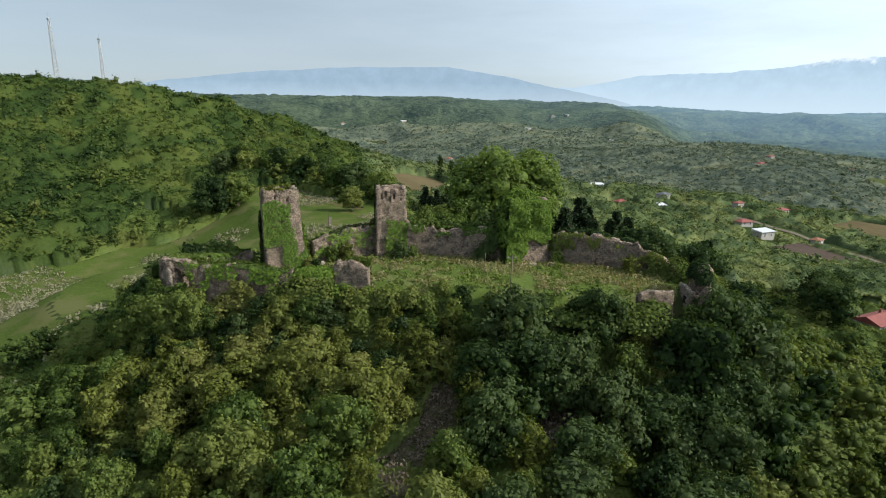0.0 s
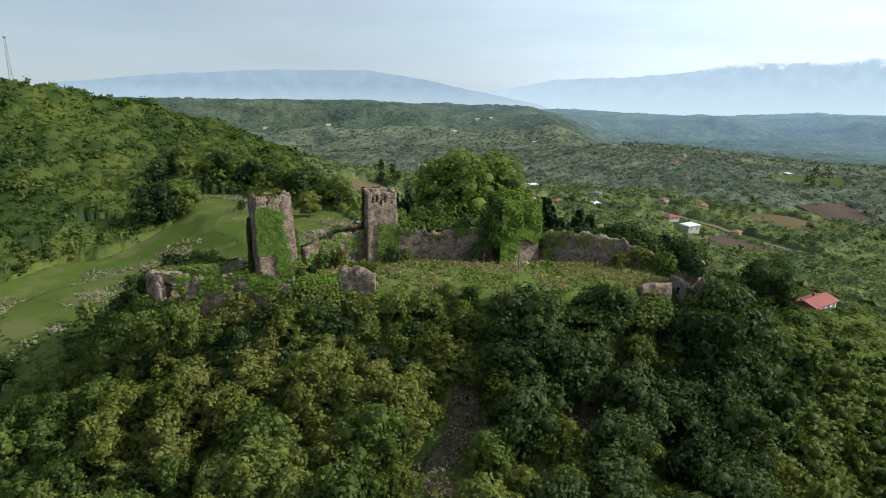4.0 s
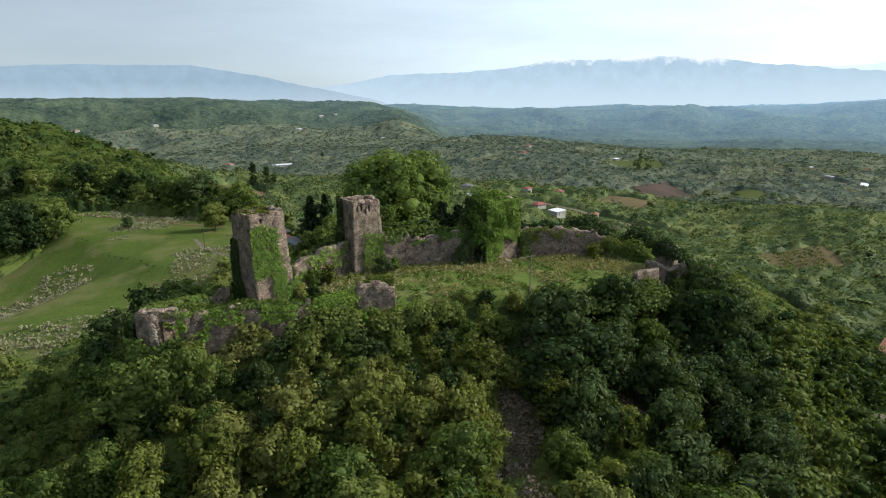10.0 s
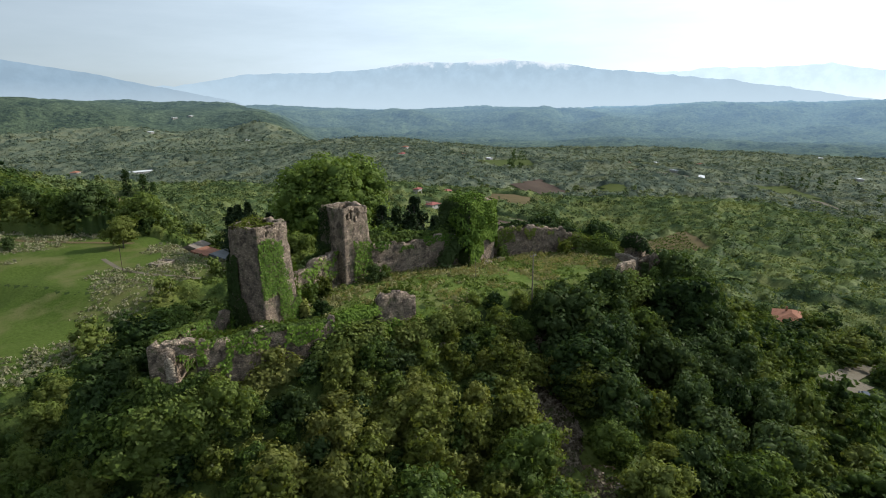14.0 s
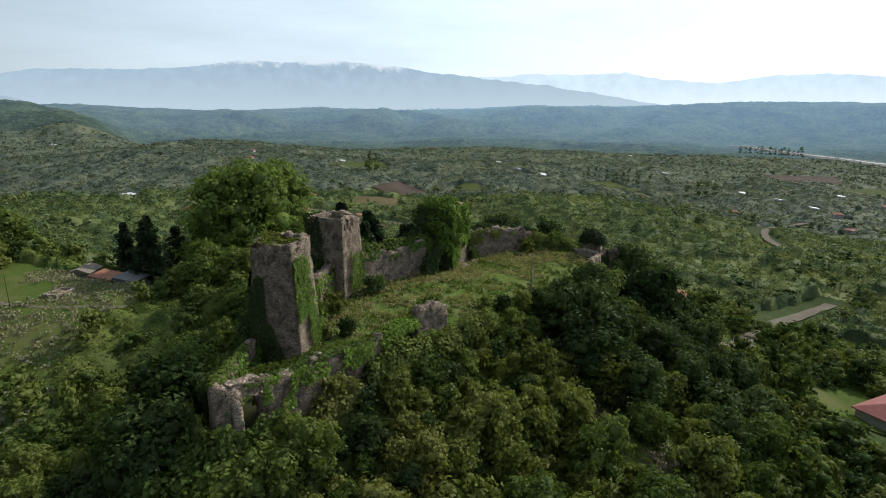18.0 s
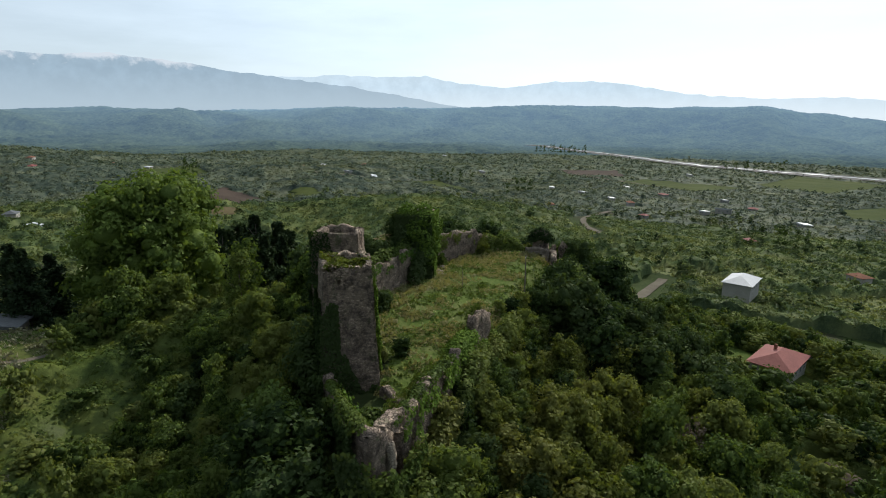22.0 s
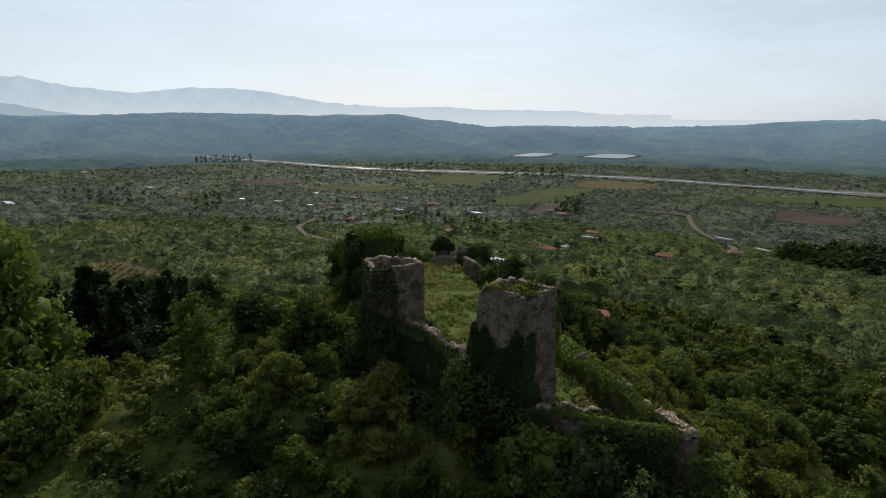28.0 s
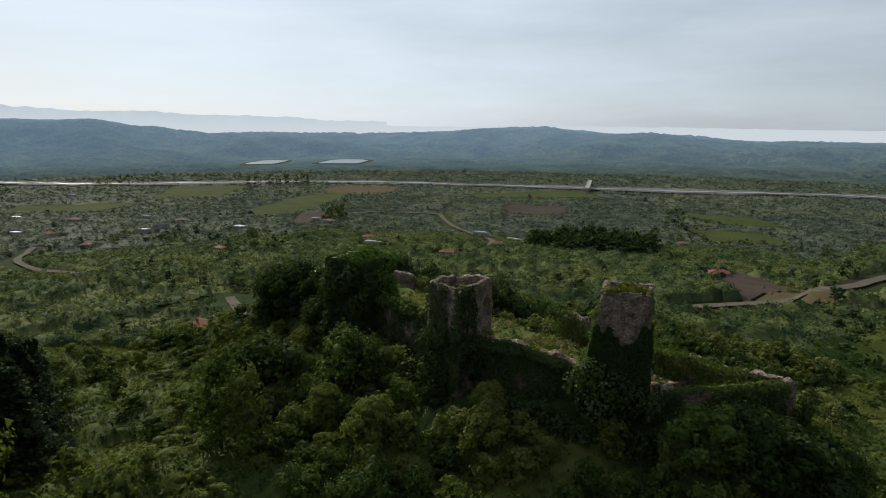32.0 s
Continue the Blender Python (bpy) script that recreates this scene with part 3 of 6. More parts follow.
def tower_shell(foot, head, z0, z1, thick, seed, ragged=0.5, depth=2.0, holes=()):
    """Four battered faces between two quadrilaterals, with a ragged rim, an inner face and a sunken floor."""
    per, rows = 14, 30
    foot, head = np.array(foot, float), np.array(head, float)
    cen = head.mean(0)
    u = np.arange(4 * per) / per
    k = u.astype(int)
    s = (u - k)[:, None]
    ring = lambda q: q[k] * (1 - s) + q[(k + 1) % 4] * s
    lo, hi = ring(foot), ring(head)
    n = len(u)
    rim = z1 + ragged * (0.6 * vnoise(u * 5, u * 0, 2.6, seed) + 0.4 * vnoise(u * 5, u * 0, 0.8, seed + 1))
    levels = []
    for r in range(rows):
        f = r / (rows - 1)
        xy = lo * (1 - f) + hi * f
        z = z0 + (rim - z0) * f
        out = xy - xy.mean(0)
        out /= np.linalg.norm(out, axis=1)[:, None]
        w = 0.12 * vnoise(u * 5, z, 0.8, seed + 2) + 0.07 * vnoise(u * 5, z, 0.35, seed + 3)
        levels.append(np.column_stack([xy + out * w[:, None], z]))
    inner = cen + (hi - cen) * (1 - thick / np.linalg.norm(hi - cen, axis=1)[:, None])
    levels.append(np.column_stack([inner, rim - 0.12]))
    for q in (0.5, 1.0):
        levels.append(np.column_stack([inner + 0.06 * vnoise(u * 9, u * 0 + q, 0.7, seed + 4)[:, None], np.full(n, z1 - depth * q)]))
    v = np.concatenate(levels + [np.array([[*cen, z1 - depth]])])
    m = len(levels)
    i, j = np.meshgrid(np.arange(m - 1), np.arange(n), indexing="ij")
    j2 = (j + 1) % n
    f = np.stack([i * n + j, i * n + j2, (i + 1) * n + j2, (i + 1) * n + j], -1).reshape(-1, 4)
    c = len(v) - 1
    keep = np.ones(len(f), bool)
    extra_v, extra_f = [], []
    for col, r0, r1 in holes:
        keep[[r * n + col for r in range(r0, r1)]] = False
        ring_i = [r0 * n + col, r0 * n + (col + 1) % n, r1 * n + (col + 1) % n, r1 * n + col]
        into = np.array([*cen, 0]) - v[ring_i].mean(0)
        into[2] = 0
        into = 0.6 * into / np.linalg.norm(into)
        base = len(v) + len(extra_v)
        extra_v.extend(v[q] + into for q in ring_i)
        extra_f.extend((ring_i[q], ring_i[(q + 1) % 4], base + (q + 1) % 4, base + q) for q in range(4))
        extra_f.append((base, base + 1, base + 2, base + 3))
    f = f[keep]
    if extra_f:
        v, f = np.concatenate([v, np.array(extra_v)]), np.concatenate([f, np.array(extra_f)])
    jj = np.arange(0, n, 2)
    cap = np.stack([(m - 1) * n + jj, (m - 1) * n + jj + 1, (m - 1) * n + (jj + 2) % n, np.full(len(jj), c)], -1)
    return fast_mesh("tower_wall", v, np.concatenate([f, cap]))


T1_HEAD = ((-26.6, 87.1), (-21.6, 89.6), (-23.9, 94.6), (-28.5, 91.6))
T1_FOOT = ((-26.5, 86.3), (-20.3, 89.3), (-22.6, 96.2), (-29.0, 92.4))
T2_HEAD = ((-9.5, 96.5), (-4.3, 97.9), (-4.9, 103.2), (-10.1, 103.2))
T2_FOOT = ((-9.8, 96.2), (-4.0, 97.6), (-4.5, 103.6), (-10.4, 103.6))
T3_HEAD = ((14.0, 93.6), (20.9, 94.9), (20.0, 101.0), (13.4, 99.6))
T3_FOOT = ((13.6, 93.2), (21.3, 94.6), (20.4, 101.4), (13.0, 100.0))
tower_west = thing("ruined_tower", (0, 0, 0), "tall ruined stone tower with battered walls and hanging ivy", "tower", "castle towers")
put_mesh("tower_wall", tower_shell(T1_FOOT, T1_HEAD, -8.0, 9.5, 0.8, 61, 0.9, 0.6, [(4, 27, 28), (9, 26, 27), (46, 26, 27)]), M_STONE, tower_west)
tower_mid = thing("ruined_tower", (0, 0, 0), "square ruined stone tower with slots under a broken rim", "tower", "castle towers")
put_mesh("tower_wall", tower_shell(T2_FOOT, T2_HEAD, -6.0, 8.6, 0.8, 71, 0.6, 1.6, [(2, 25, 27), (4, 25, 27), (6, 24, 26), (8, 25, 27), (11, 25, 26), (45, 17, 20), (50, 22, 23)]), M_STONE, tower_mid)
tower_ivy = thing("ivy_tower", (0, 0, 0), "stone tower smothered in dark ivy, pale masonry at its foot", "tower", "castle towers")
put_mesh("tower_wall", tower_shell(T3_FOOT, T3_HEAD, -7.0, 6.8, 1.0, 81, 1.0), M_STONE, tower_ivy)

WALLS = (
    ([(-20.5, 93.5, -6, -0.6), (-17.5, 95.2, -6, 0.6), (-14.0, 97.0, -6, 1.5), (-9.6, 99.2, -6, 1.7)], 1.3, "broken curtain wall of rubble stone between two towers"),
    ([(-4.2, 98.2, -6, 2.0), (4.0, 97.6, -6, 1.6), (9.0, 97.0, -6, 1.5), (13.6, 96.4, -6, 1.2)], 1.4, "rubble stone curtain wall topped with bushes"),
    ([(20.6, 96.4, -7, -0.2), (24.0, 95.6, -7, 1.0), (28.8, 93.6, -7, 1.2), (34.0, 91.8, -8, 0.4), (38.0, 90.0, -9, -0.6), (40.5, 86.5, -9, -2.2)], 1.4, "rubble stone curtain wall overgrown along its top"),
    ([(-36.6, 80.9, -11, -0.4), (-33.0, 80.6, -11, -1.1), (-29.0, 80.3, -10, -0.9), (-25.0, 80.0, -10, -1.4), (-20.5, 79.8, -9, -1.9)], 1.2, "low broken outer wall of rubble stone"),
    ([(-14.2, 79.5, -9, -0.9), (-13.4, 79.4, -9, 0.0), (-11.0, 79.0, -9, 0.2), (-8.9, 78.6, -9, -0.1)], 1.0, "short standing piece of broken outer wall"),
    ([(-40.4, 82.2, -11, -0.3), (-38.0, 84.2, -10, -0.8), (-35.4, 86.6, -10, -0.8), (-33.0, 88.6, -10, -1.5), (-30.0, 90.8, -9, -1.4)], 0.9, "low broken western wall with grass on top"),
    ([(-27.0, 86.0, -8, -3.7), (-28.0, 83.5, -9, -3.9), (-29.0, 81.2, -9, -4.0)], 0.9, "low grassy cross wall at the edge of the yard"),
)
for k, (line, thick, label) in enumerate(WALLS):
    ruin_wall("curtain_wall", line, thick, M_STONE, label, 101 + 2 * k, ragged=0.8)
# the western corner, pierced by a ragged arch
ruin_wall("corner_pier", [(-41.0, 81.8, -14, -0.5), (-40.2, 81.5, -14, -0.1), (-39.4, 81.25, -14, -0.6), (-38.6, 81.1, -14, -0.9)], 1.7, M_STONE, "ragged corner pier of the outer wall", 131, ragged=0.35)
ruin_wall("arch_remnant", [(-39.7, 81.25, -2.0, 0.0), (-38.2, 81.05, -1.3, -0.2), (-36.4, 80.9, -2.2, -0.4)], 1.1, M_STONE, "ragged remnant of an arch in the outer wall", 133, ragged=0.35)
ruin_wall("fallen_facing", [(-39.9, 80.25, -9, -1.6), (-39.5, 80.15, -9, -1.2), (-39.0, 80.1, -9, -2.0)], 0.45, M_STONE_PALE, "pale freshly broken stone facing", 135)
# gatehouse ruin at the south-eastern end
ruin_wall("ruined_hut_wall", [(39.1, 80.3, -8, -3.2), (38.9, 78.0, -8, -2.9), (38.7, 75.4, -8, -3.1)], 0.7, M_STONE_PALE, "pale rendered wall of a small ruined hut with a low doorway", 141, ragged=0.15)
ruin_wall("ruined_hut_wall", [(38.9, 75.2, -8, -3.3), (40.6, 74.6, -8, -2.4), (42.2, 74.2, -8, -3.8)], 0.7, M_STONE, "broken side wall of the ruined hut", 151, ragged=0.4)
ruin_wall("ruined_block", [(40.6, 79.0, -8, 0.1), (40.7, 77.4, -8, 0.5), (40.6, 75.8, -8, 0.0)], 1.9, M_STONE, "tall block of broken masonry under a mop of ivy", 143, ragged=0.35)
ruin_wall("ruined_pier", [(38.9, 73.2, -9, -2.4), (39.4, 72.5, -9, -1.5), (40.0, 71.8, -9, -2.6)], 1.1, M_STONE, "broken masonry pier beside the hut", 145, ragged=0.35)
ruin_wall("low_ruin", [(30.0, 73.6, -8, -2.9), (32.0, 73.8, -8, -2.4), (35.2, 74.0, -8, -2.5)], 0.9, M_STONE, "low block of ruined rubble wall", 147, ragged=0.35)
# solid near-black box stands in for the shade inside the doorway
doorway = bmesh.new()
box(doorway, -0.45, -0.08, -1.0, 0.45, 0.5, 0.7, 0.03)
dw = tagged(part("doorway", doorway, M_DARK), "low doorway in the hut wall, a solid dark box for its shade", "doorway")
dw.matrix_basis = pose(38.55, 77.2, -5.0, 0, 0, -86)
for k, (x, y, s) in enumerate(((-6.0, 76.2, 0.9), (-4.6, 76.0, 0.7), (18.2, 93.2, 0.8), (16.6, 92.6, 0.6), (21.6, 93.6, 0.9), (-3.2, 95.4, 0.7), (-18.6, 92.4, 0.8))):
    rock = bmesh.new()
    bmesh.ops.create_icosphere(rock, subdivisions=2, radius=1.0)
    for v in rock.verts:
        v.co *= 1 + 0.35 * noise.noise(v.co * 1.7 + Vector((k * 9, 0, 0)))
        v.co.z *= 0.55
    ob = tagged(part("fallen_stone", rock, M_STONE_PALE), "heap of pale fallen masonry in the grass", "rubble", "fallen masonry")
    ob.matrix_basis = pose(x, y, land_at(x, y) + 0.1, 0, 0, 50 * k) @ Matrix.Diagonal((s, s, s, 1))


# ---- climbing plants ----
def leaf_quads(rng, p, nrm, size, loose=0.3):
    n = len(p)
    nrm = nrm + loose * rng.normal(size=(n, 3))
    nrm /= np.linalg.norm(nrm, axis=1)[:, None]
    t = np.cross(nrm, rng.normal(size=(n, 3)))
    t /= np.linalg.norm(t, axis=1)[:, None]
    b = np.cross(nrm, t)
    s = size * (0.6 + 0.8 * rng.random(n))[:, None]
    v = np.stack([p - t * s * 0.5, p + b * s * 0.42 + nrm * s * 0.12, p + t * s * 0.55 - nrm * s * 0.1, p - b * s * 0.42 + nrm * s * 0.1], 1).reshape(-1, 3)
    return v, np.arange(4 * n).reshape(-1, 4)


def ivy_on(parent, foot, head, z0, z1, side, keep, count, seed, material, size=0.25, puff=0.45, label=""):
    """Ivy over one face of a tower; keep(u, v) tells where it grows, v from foot to rim."""
    rng = np.random.default_rng(seed)
    a0, a1, b0, b1 = (np.array(q, float) for q in (foot[side], foot[(side + 1) % 4], head[side], head[(side + 1) % 4]))
    count = int(1.7 * count)
    u, v = rng.random(count) * 1.06 - 0.03, rng.random(count) * 1.03
    u2, v2 = u + 0.05 * vnoise(u * 9, v * 9, 1, seed), v + 0.06 * vnoise(u * 9, v * 9, 1.3, seed + 1)
    ok = keep(u2, v2)
    u, v = u[ok][:, None], v[ok][:, None]
    lo, hi = a0 + (a1 - a0) * u, b0 + (b1 - b0) * u
    xy = lo + (hi - lo) * v
    out = np.array([(a1 - a0)[1], -(a1 - a0)[0]])
    out /= np.linalg.norm(out)
    bulge = puff * (0.35 + 0.65 * (0.5 + 0.5 * vnoise(u[:, 0] * 6, v[:, 0] * 12, 1.0, seed + 2))) * rng.random(len(u)) ** 0.5
    p = np.column_stack([xy + out * (0.06 + bulge)[:, None], z0 + (z1 - z0) * v[:, 0]])
    nrm = np.tile(np.array([out[0], out[1], 0.35]), (len(p), 1))
    vv, ff = leaf_quads(rng, p, nrm, size)
    return put_mesh("ivy", fast_mesh("ivy", vv, ff), material, parent, label)


def shrub_row(name, line, width, height, count, material, label, seed, size=0.4):
    """Bushes along a line of (x, y, z): leaf sprays round uneven mounds."""
    rng = np.random.default_rng(seed)
    P = np.array(line, float)
    seg = np.concatenate([[0], np.cumsum(np.linalg.norm(np.diff(P, axis=0), axis=1))])
    s = rng.random(count) * seg[-1]
    c = np.stack([np.interp(s, seg, P[:, q]) for q in range(3)], 1)
    fat = 0.55 + 0.6 * (0.5 + 0.5 * vnoise(s, s * 0, 2.2, seed)) + 0.25 * vnoise(s, s * 0, 0.9, seed + 1)
    d = rng.normal(size=(count, 3))
    d[:, 2] = np.abs(d[:, 2])
    d /= np.linalg.norm(d, axis=1)[:, None]
    p = c + d * (np.array([width, width, height]) * (fat * (0.5 + 0.5 * rng.random(count) ** 0.5))[:, None])
    v, f = leaf_quads(rng, p, d + np.array([0, 0, 0.3]), size)
    ob = put_mesh(name, fast_mesh(name, v, f), material)
    return tagged(ob, label, "shrub")


every = lambda u, v: np.ones(len(u), bool)
# north and west faces take the darker leaf: their shade put into colour
ivy_on(tower_west, T1_FOOT, T1_HEAD, -5, 9.4, 0, lambda u, v: ((u < 0.72) & (v > 0.42) & (v < 0.93 - 0.1 * u)) | ((u > 0.42) & (u < 0.8) & (v < 0.6)) | ((u > 0.6) & (v < 0.28)), 3800, 151, M_IVY, label="bright green ivy")
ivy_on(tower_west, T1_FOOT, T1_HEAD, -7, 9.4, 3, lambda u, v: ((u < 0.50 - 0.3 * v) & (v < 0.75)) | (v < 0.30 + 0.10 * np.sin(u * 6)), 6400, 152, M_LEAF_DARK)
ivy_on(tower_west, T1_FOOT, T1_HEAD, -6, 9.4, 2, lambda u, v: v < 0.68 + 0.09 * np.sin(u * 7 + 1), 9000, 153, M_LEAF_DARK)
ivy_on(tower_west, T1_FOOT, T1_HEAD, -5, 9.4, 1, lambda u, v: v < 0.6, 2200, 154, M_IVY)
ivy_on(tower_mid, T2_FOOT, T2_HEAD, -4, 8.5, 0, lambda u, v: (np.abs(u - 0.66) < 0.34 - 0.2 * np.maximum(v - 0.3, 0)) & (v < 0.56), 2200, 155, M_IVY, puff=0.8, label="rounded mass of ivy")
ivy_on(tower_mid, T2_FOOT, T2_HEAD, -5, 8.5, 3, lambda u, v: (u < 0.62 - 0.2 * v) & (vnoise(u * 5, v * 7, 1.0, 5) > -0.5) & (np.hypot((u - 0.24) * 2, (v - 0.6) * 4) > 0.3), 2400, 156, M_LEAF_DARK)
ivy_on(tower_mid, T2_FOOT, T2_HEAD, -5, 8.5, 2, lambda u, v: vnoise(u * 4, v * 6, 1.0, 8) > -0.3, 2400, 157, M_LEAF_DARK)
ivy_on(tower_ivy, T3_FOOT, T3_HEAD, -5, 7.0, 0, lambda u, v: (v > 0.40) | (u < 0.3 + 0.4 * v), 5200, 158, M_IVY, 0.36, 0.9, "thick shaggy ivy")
# darker leaf on the two shaded faces, ivy green on the sunny one
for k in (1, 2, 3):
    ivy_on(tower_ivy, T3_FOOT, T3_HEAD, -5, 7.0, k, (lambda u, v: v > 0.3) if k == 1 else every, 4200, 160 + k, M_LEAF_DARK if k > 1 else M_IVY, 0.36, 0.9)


def ivy_lobes(parent, mounds, per, seed, material, size=0.36):
    """Bulging ivy heads: leaf shells round mounds (x, y, z, radius)."""
    rng = np.random.default_rng(seed)
    V, F = [], []
    for q, (x, y, z, r) in enumerate(mounds):
        n = int(per * r * r)
        d = rng.normal(size=(n, 3))
        d /= np.linalg.norm(d, axis=1)[:, None]
        p = np.array([x, y, z]) + d * (r * (0.72 + 0.34 * rng.random(n) ** 0.6) * (1 + 0.22 * vnoise(d[:, 0] * 9 + q, d[:, 2] * 9, 2.6, seed)))[:, None] * np.array([1, 1, 1.15])
        v, f = leaf_quads(rng, p, d + np.array([0, 0, 0.3]), size)
        F.append(f + sum(len(w) for w in V))
        V.append(v)
    return put_mesh("ivy_head", fast_mesh("ivy_head", np.concatenate(V), np.concatenate(F)), material, parent, "bulging heads of dense ivy")


ivy_lobes(tower_ivy, [(14.6, 94.6, 6.2, 1.9), (16.6, 95.6, 7.2, 1.8), (18.6, 96.2, 6.6, 1.7), (20.2, 96.4, 5.6, 1.5), (15.2, 98.2, 7.0, 1.9), (18.4, 99.2, 6.4, 1.8), (13.6, 96.4, 4.6, 1.8), (13.4, 94.4, 3.0, 1.7), (13.2, 94.0, 0.6, 1.6), (16.4, 93.6, 4.0, 1.4), (18.8, 94.0, 4.6, 1.3), (20.6, 95.0, 3.4, 1.2), (15.0, 93.3, 1.6, 1.3)], 190, 165, M_IVY)
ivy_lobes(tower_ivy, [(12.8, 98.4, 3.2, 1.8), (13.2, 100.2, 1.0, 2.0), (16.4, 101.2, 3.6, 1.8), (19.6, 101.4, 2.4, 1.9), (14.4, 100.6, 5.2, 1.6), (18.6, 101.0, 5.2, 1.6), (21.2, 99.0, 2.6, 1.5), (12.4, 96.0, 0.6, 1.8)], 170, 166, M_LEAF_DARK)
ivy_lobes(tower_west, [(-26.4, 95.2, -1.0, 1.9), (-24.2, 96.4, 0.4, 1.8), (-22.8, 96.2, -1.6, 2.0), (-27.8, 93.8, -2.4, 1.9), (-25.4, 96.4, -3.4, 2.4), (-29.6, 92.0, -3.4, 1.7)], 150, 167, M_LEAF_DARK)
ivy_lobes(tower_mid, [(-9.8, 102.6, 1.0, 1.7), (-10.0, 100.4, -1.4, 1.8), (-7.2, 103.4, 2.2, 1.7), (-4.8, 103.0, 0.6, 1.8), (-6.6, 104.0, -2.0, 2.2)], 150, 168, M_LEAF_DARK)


def wall_creeper(line, thick, side, low_f, high_f, count, seed, material, label, gaps=-0.2, puff=0.5, size=0.32):
    """Creeper hung on one face of a wall between two fractions of its height."""
    rng = np.random.default_rng(seed)
    P = np.array(line, float)
    run = np.concatenate([[0], np.cumsum(np.hypot(*np.diff(P[:, :2], axis=0).T))])
    s = rng.random(count) * run[-1]
    q = np.stack([np.interp(s, run, P[:, k]) for k in range(4)], 1)
    k = np.clip(np.searchsorted(run, s) - 1, 0, len(P) - 2)
    tg = P[k + 1, :2] - P[k, :2]
    tg /= np.linalg.norm(tg, axis=1)[:, None]
    out = side * np.column_stack([-tg[:, 1], tg[:, 0]])
    g = low_f + (high_f - low_f) * rng.random(count)
    z = q[:, 2] + (q[:, 3] - q[:, 2]) * g + 0.25 * rng.random(count) * (g > 0.93)
    keep = vnoise(s, z, 2.2, seed) + 0.5 * vnoise(s, z, 0.8, seed + 1) > gaps
    bulge = puff * (0.4 + 0.8 * (0.5 + 0.5 * vnoise(s, z, 1.4, seed + 2))) * rng.random(count) ** 0.5
    p = np.column_stack([q[:, :2] + out * (thick * (0.5 + 0.12 * (1 - g)) + 0.1 + bulge)[:, None], z])[keep]
    nrm = np.column_stack([out, np.full(count, 0.35)])[keep]
    v, f = leaf_quads(rng, p, nrm, size)
    return tagged(put_mesh("wall_creeper", fast_mesh("wall_creeper", v, f), material), label, "creeper")


# outer faces wear the dark leaf, which deepens their shade by colour
wall_creeper(WALLS[5][0], 0.9, 1, 0.2, 1.04, 5200, 401, M_LEAF_DARK, "shade-darkened creeper smothering the outer face of the western wall", -0.75, 0.9)
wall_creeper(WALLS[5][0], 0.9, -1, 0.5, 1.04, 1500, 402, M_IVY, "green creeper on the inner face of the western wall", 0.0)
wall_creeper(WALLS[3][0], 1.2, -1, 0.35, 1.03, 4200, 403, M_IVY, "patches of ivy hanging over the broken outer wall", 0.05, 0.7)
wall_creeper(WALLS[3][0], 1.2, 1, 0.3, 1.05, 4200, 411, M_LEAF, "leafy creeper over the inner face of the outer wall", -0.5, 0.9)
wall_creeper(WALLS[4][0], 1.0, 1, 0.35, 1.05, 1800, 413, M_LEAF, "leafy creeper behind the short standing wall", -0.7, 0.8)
wall_creeper(WALLS[0][0], 1.3, 1, 0.1, 1.05, 4800, 404, M_LEAF_DARK, "shade-darkened creeper over the outer face of the curtain wall", -0.7, 0.9)
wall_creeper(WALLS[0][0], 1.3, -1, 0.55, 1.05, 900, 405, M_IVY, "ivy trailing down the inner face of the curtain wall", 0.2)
wall_creeper(WALLS[1][0], 1.4, 1, 0.1, 1.05, 5200, 406, M_LEAF_DARK, "shade-darkened creeper over the outer face of the curtain wall", -0.6, 0.9)
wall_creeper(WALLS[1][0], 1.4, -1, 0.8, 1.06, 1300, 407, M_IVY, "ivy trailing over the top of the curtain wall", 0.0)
wall_creeper(WALLS[2][0], 1.4, 1, 0.1, 1.05, 5200, 408, M_LEAF_DARK, "shade-darkened creeper over the outer face of the eastern curtain wall", -0.6, 0.9)
wall_creeper(WALLS[2][0], 1.4, -1, 0.72, 1.06, 2600, 409, M_LEAF, "creeper trailing over the top of the eastern curtain wall", -0.1, 0.6)
wall_creeper([(-42.2, 80.0, -13, -2.4), (-39.6, 79.5, -13, -4.0), (-36.0, 79.2, -12, -3.0)], 0.6, -1, 0.15, 1.0, 2600, 412, M_LEAF, "leafy creeper over the foot of the ragged corner", -0.6, 0.9)
wall_creeper([(-41.6, 83.4, -14, -0.6), (-42.0, 80.2, -14, -1.6)], 0.6, -1, 0.15, 0.98, 1900, 410, M_LEAF_DARK, "dark creeper on the ragged corner", -0.7, 0.9)


def crown_of(parent, head, z, count, seed, material, lift=0.5, spread=1.0):
    """Grass and weeds on a broken tower top."""
    rng = np.random.default_rng(seed)
    q = np.array(head, float)
    a, b = rng.random(count), rng.random(count)
    xy = (q[0] * (1 - a)[:, None] + q[1] * a[:, None]) * (1 - b)[:, None] + (q[3] * (1 - a)[:, None] + q[2] * a[:, None]) * b[:, None]
    xy = q.mean(0) + (xy - q.mean(0)) * spread
    keep = vnoise(xy[:, 0], xy[:, 1], 1.1, seed) > -0.25
    xy = xy[keep]
    hump = lift * (0.6 + 0.8 * vnoise(xy[:, 0], xy[:, 1], 1.6, seed + 2)) * rng.random(len(xy))
    p = np.column_stack([xy, z + hump])
    v, f = leaf_quads(rng, p, np.tile([0.0, 0.0, 0.6], (len(p), 1)), 0.32)
    return put_mesh("top_growth", fast_mesh("top_growth", v, f), material, parent, "grass and weeds on the broken rim")


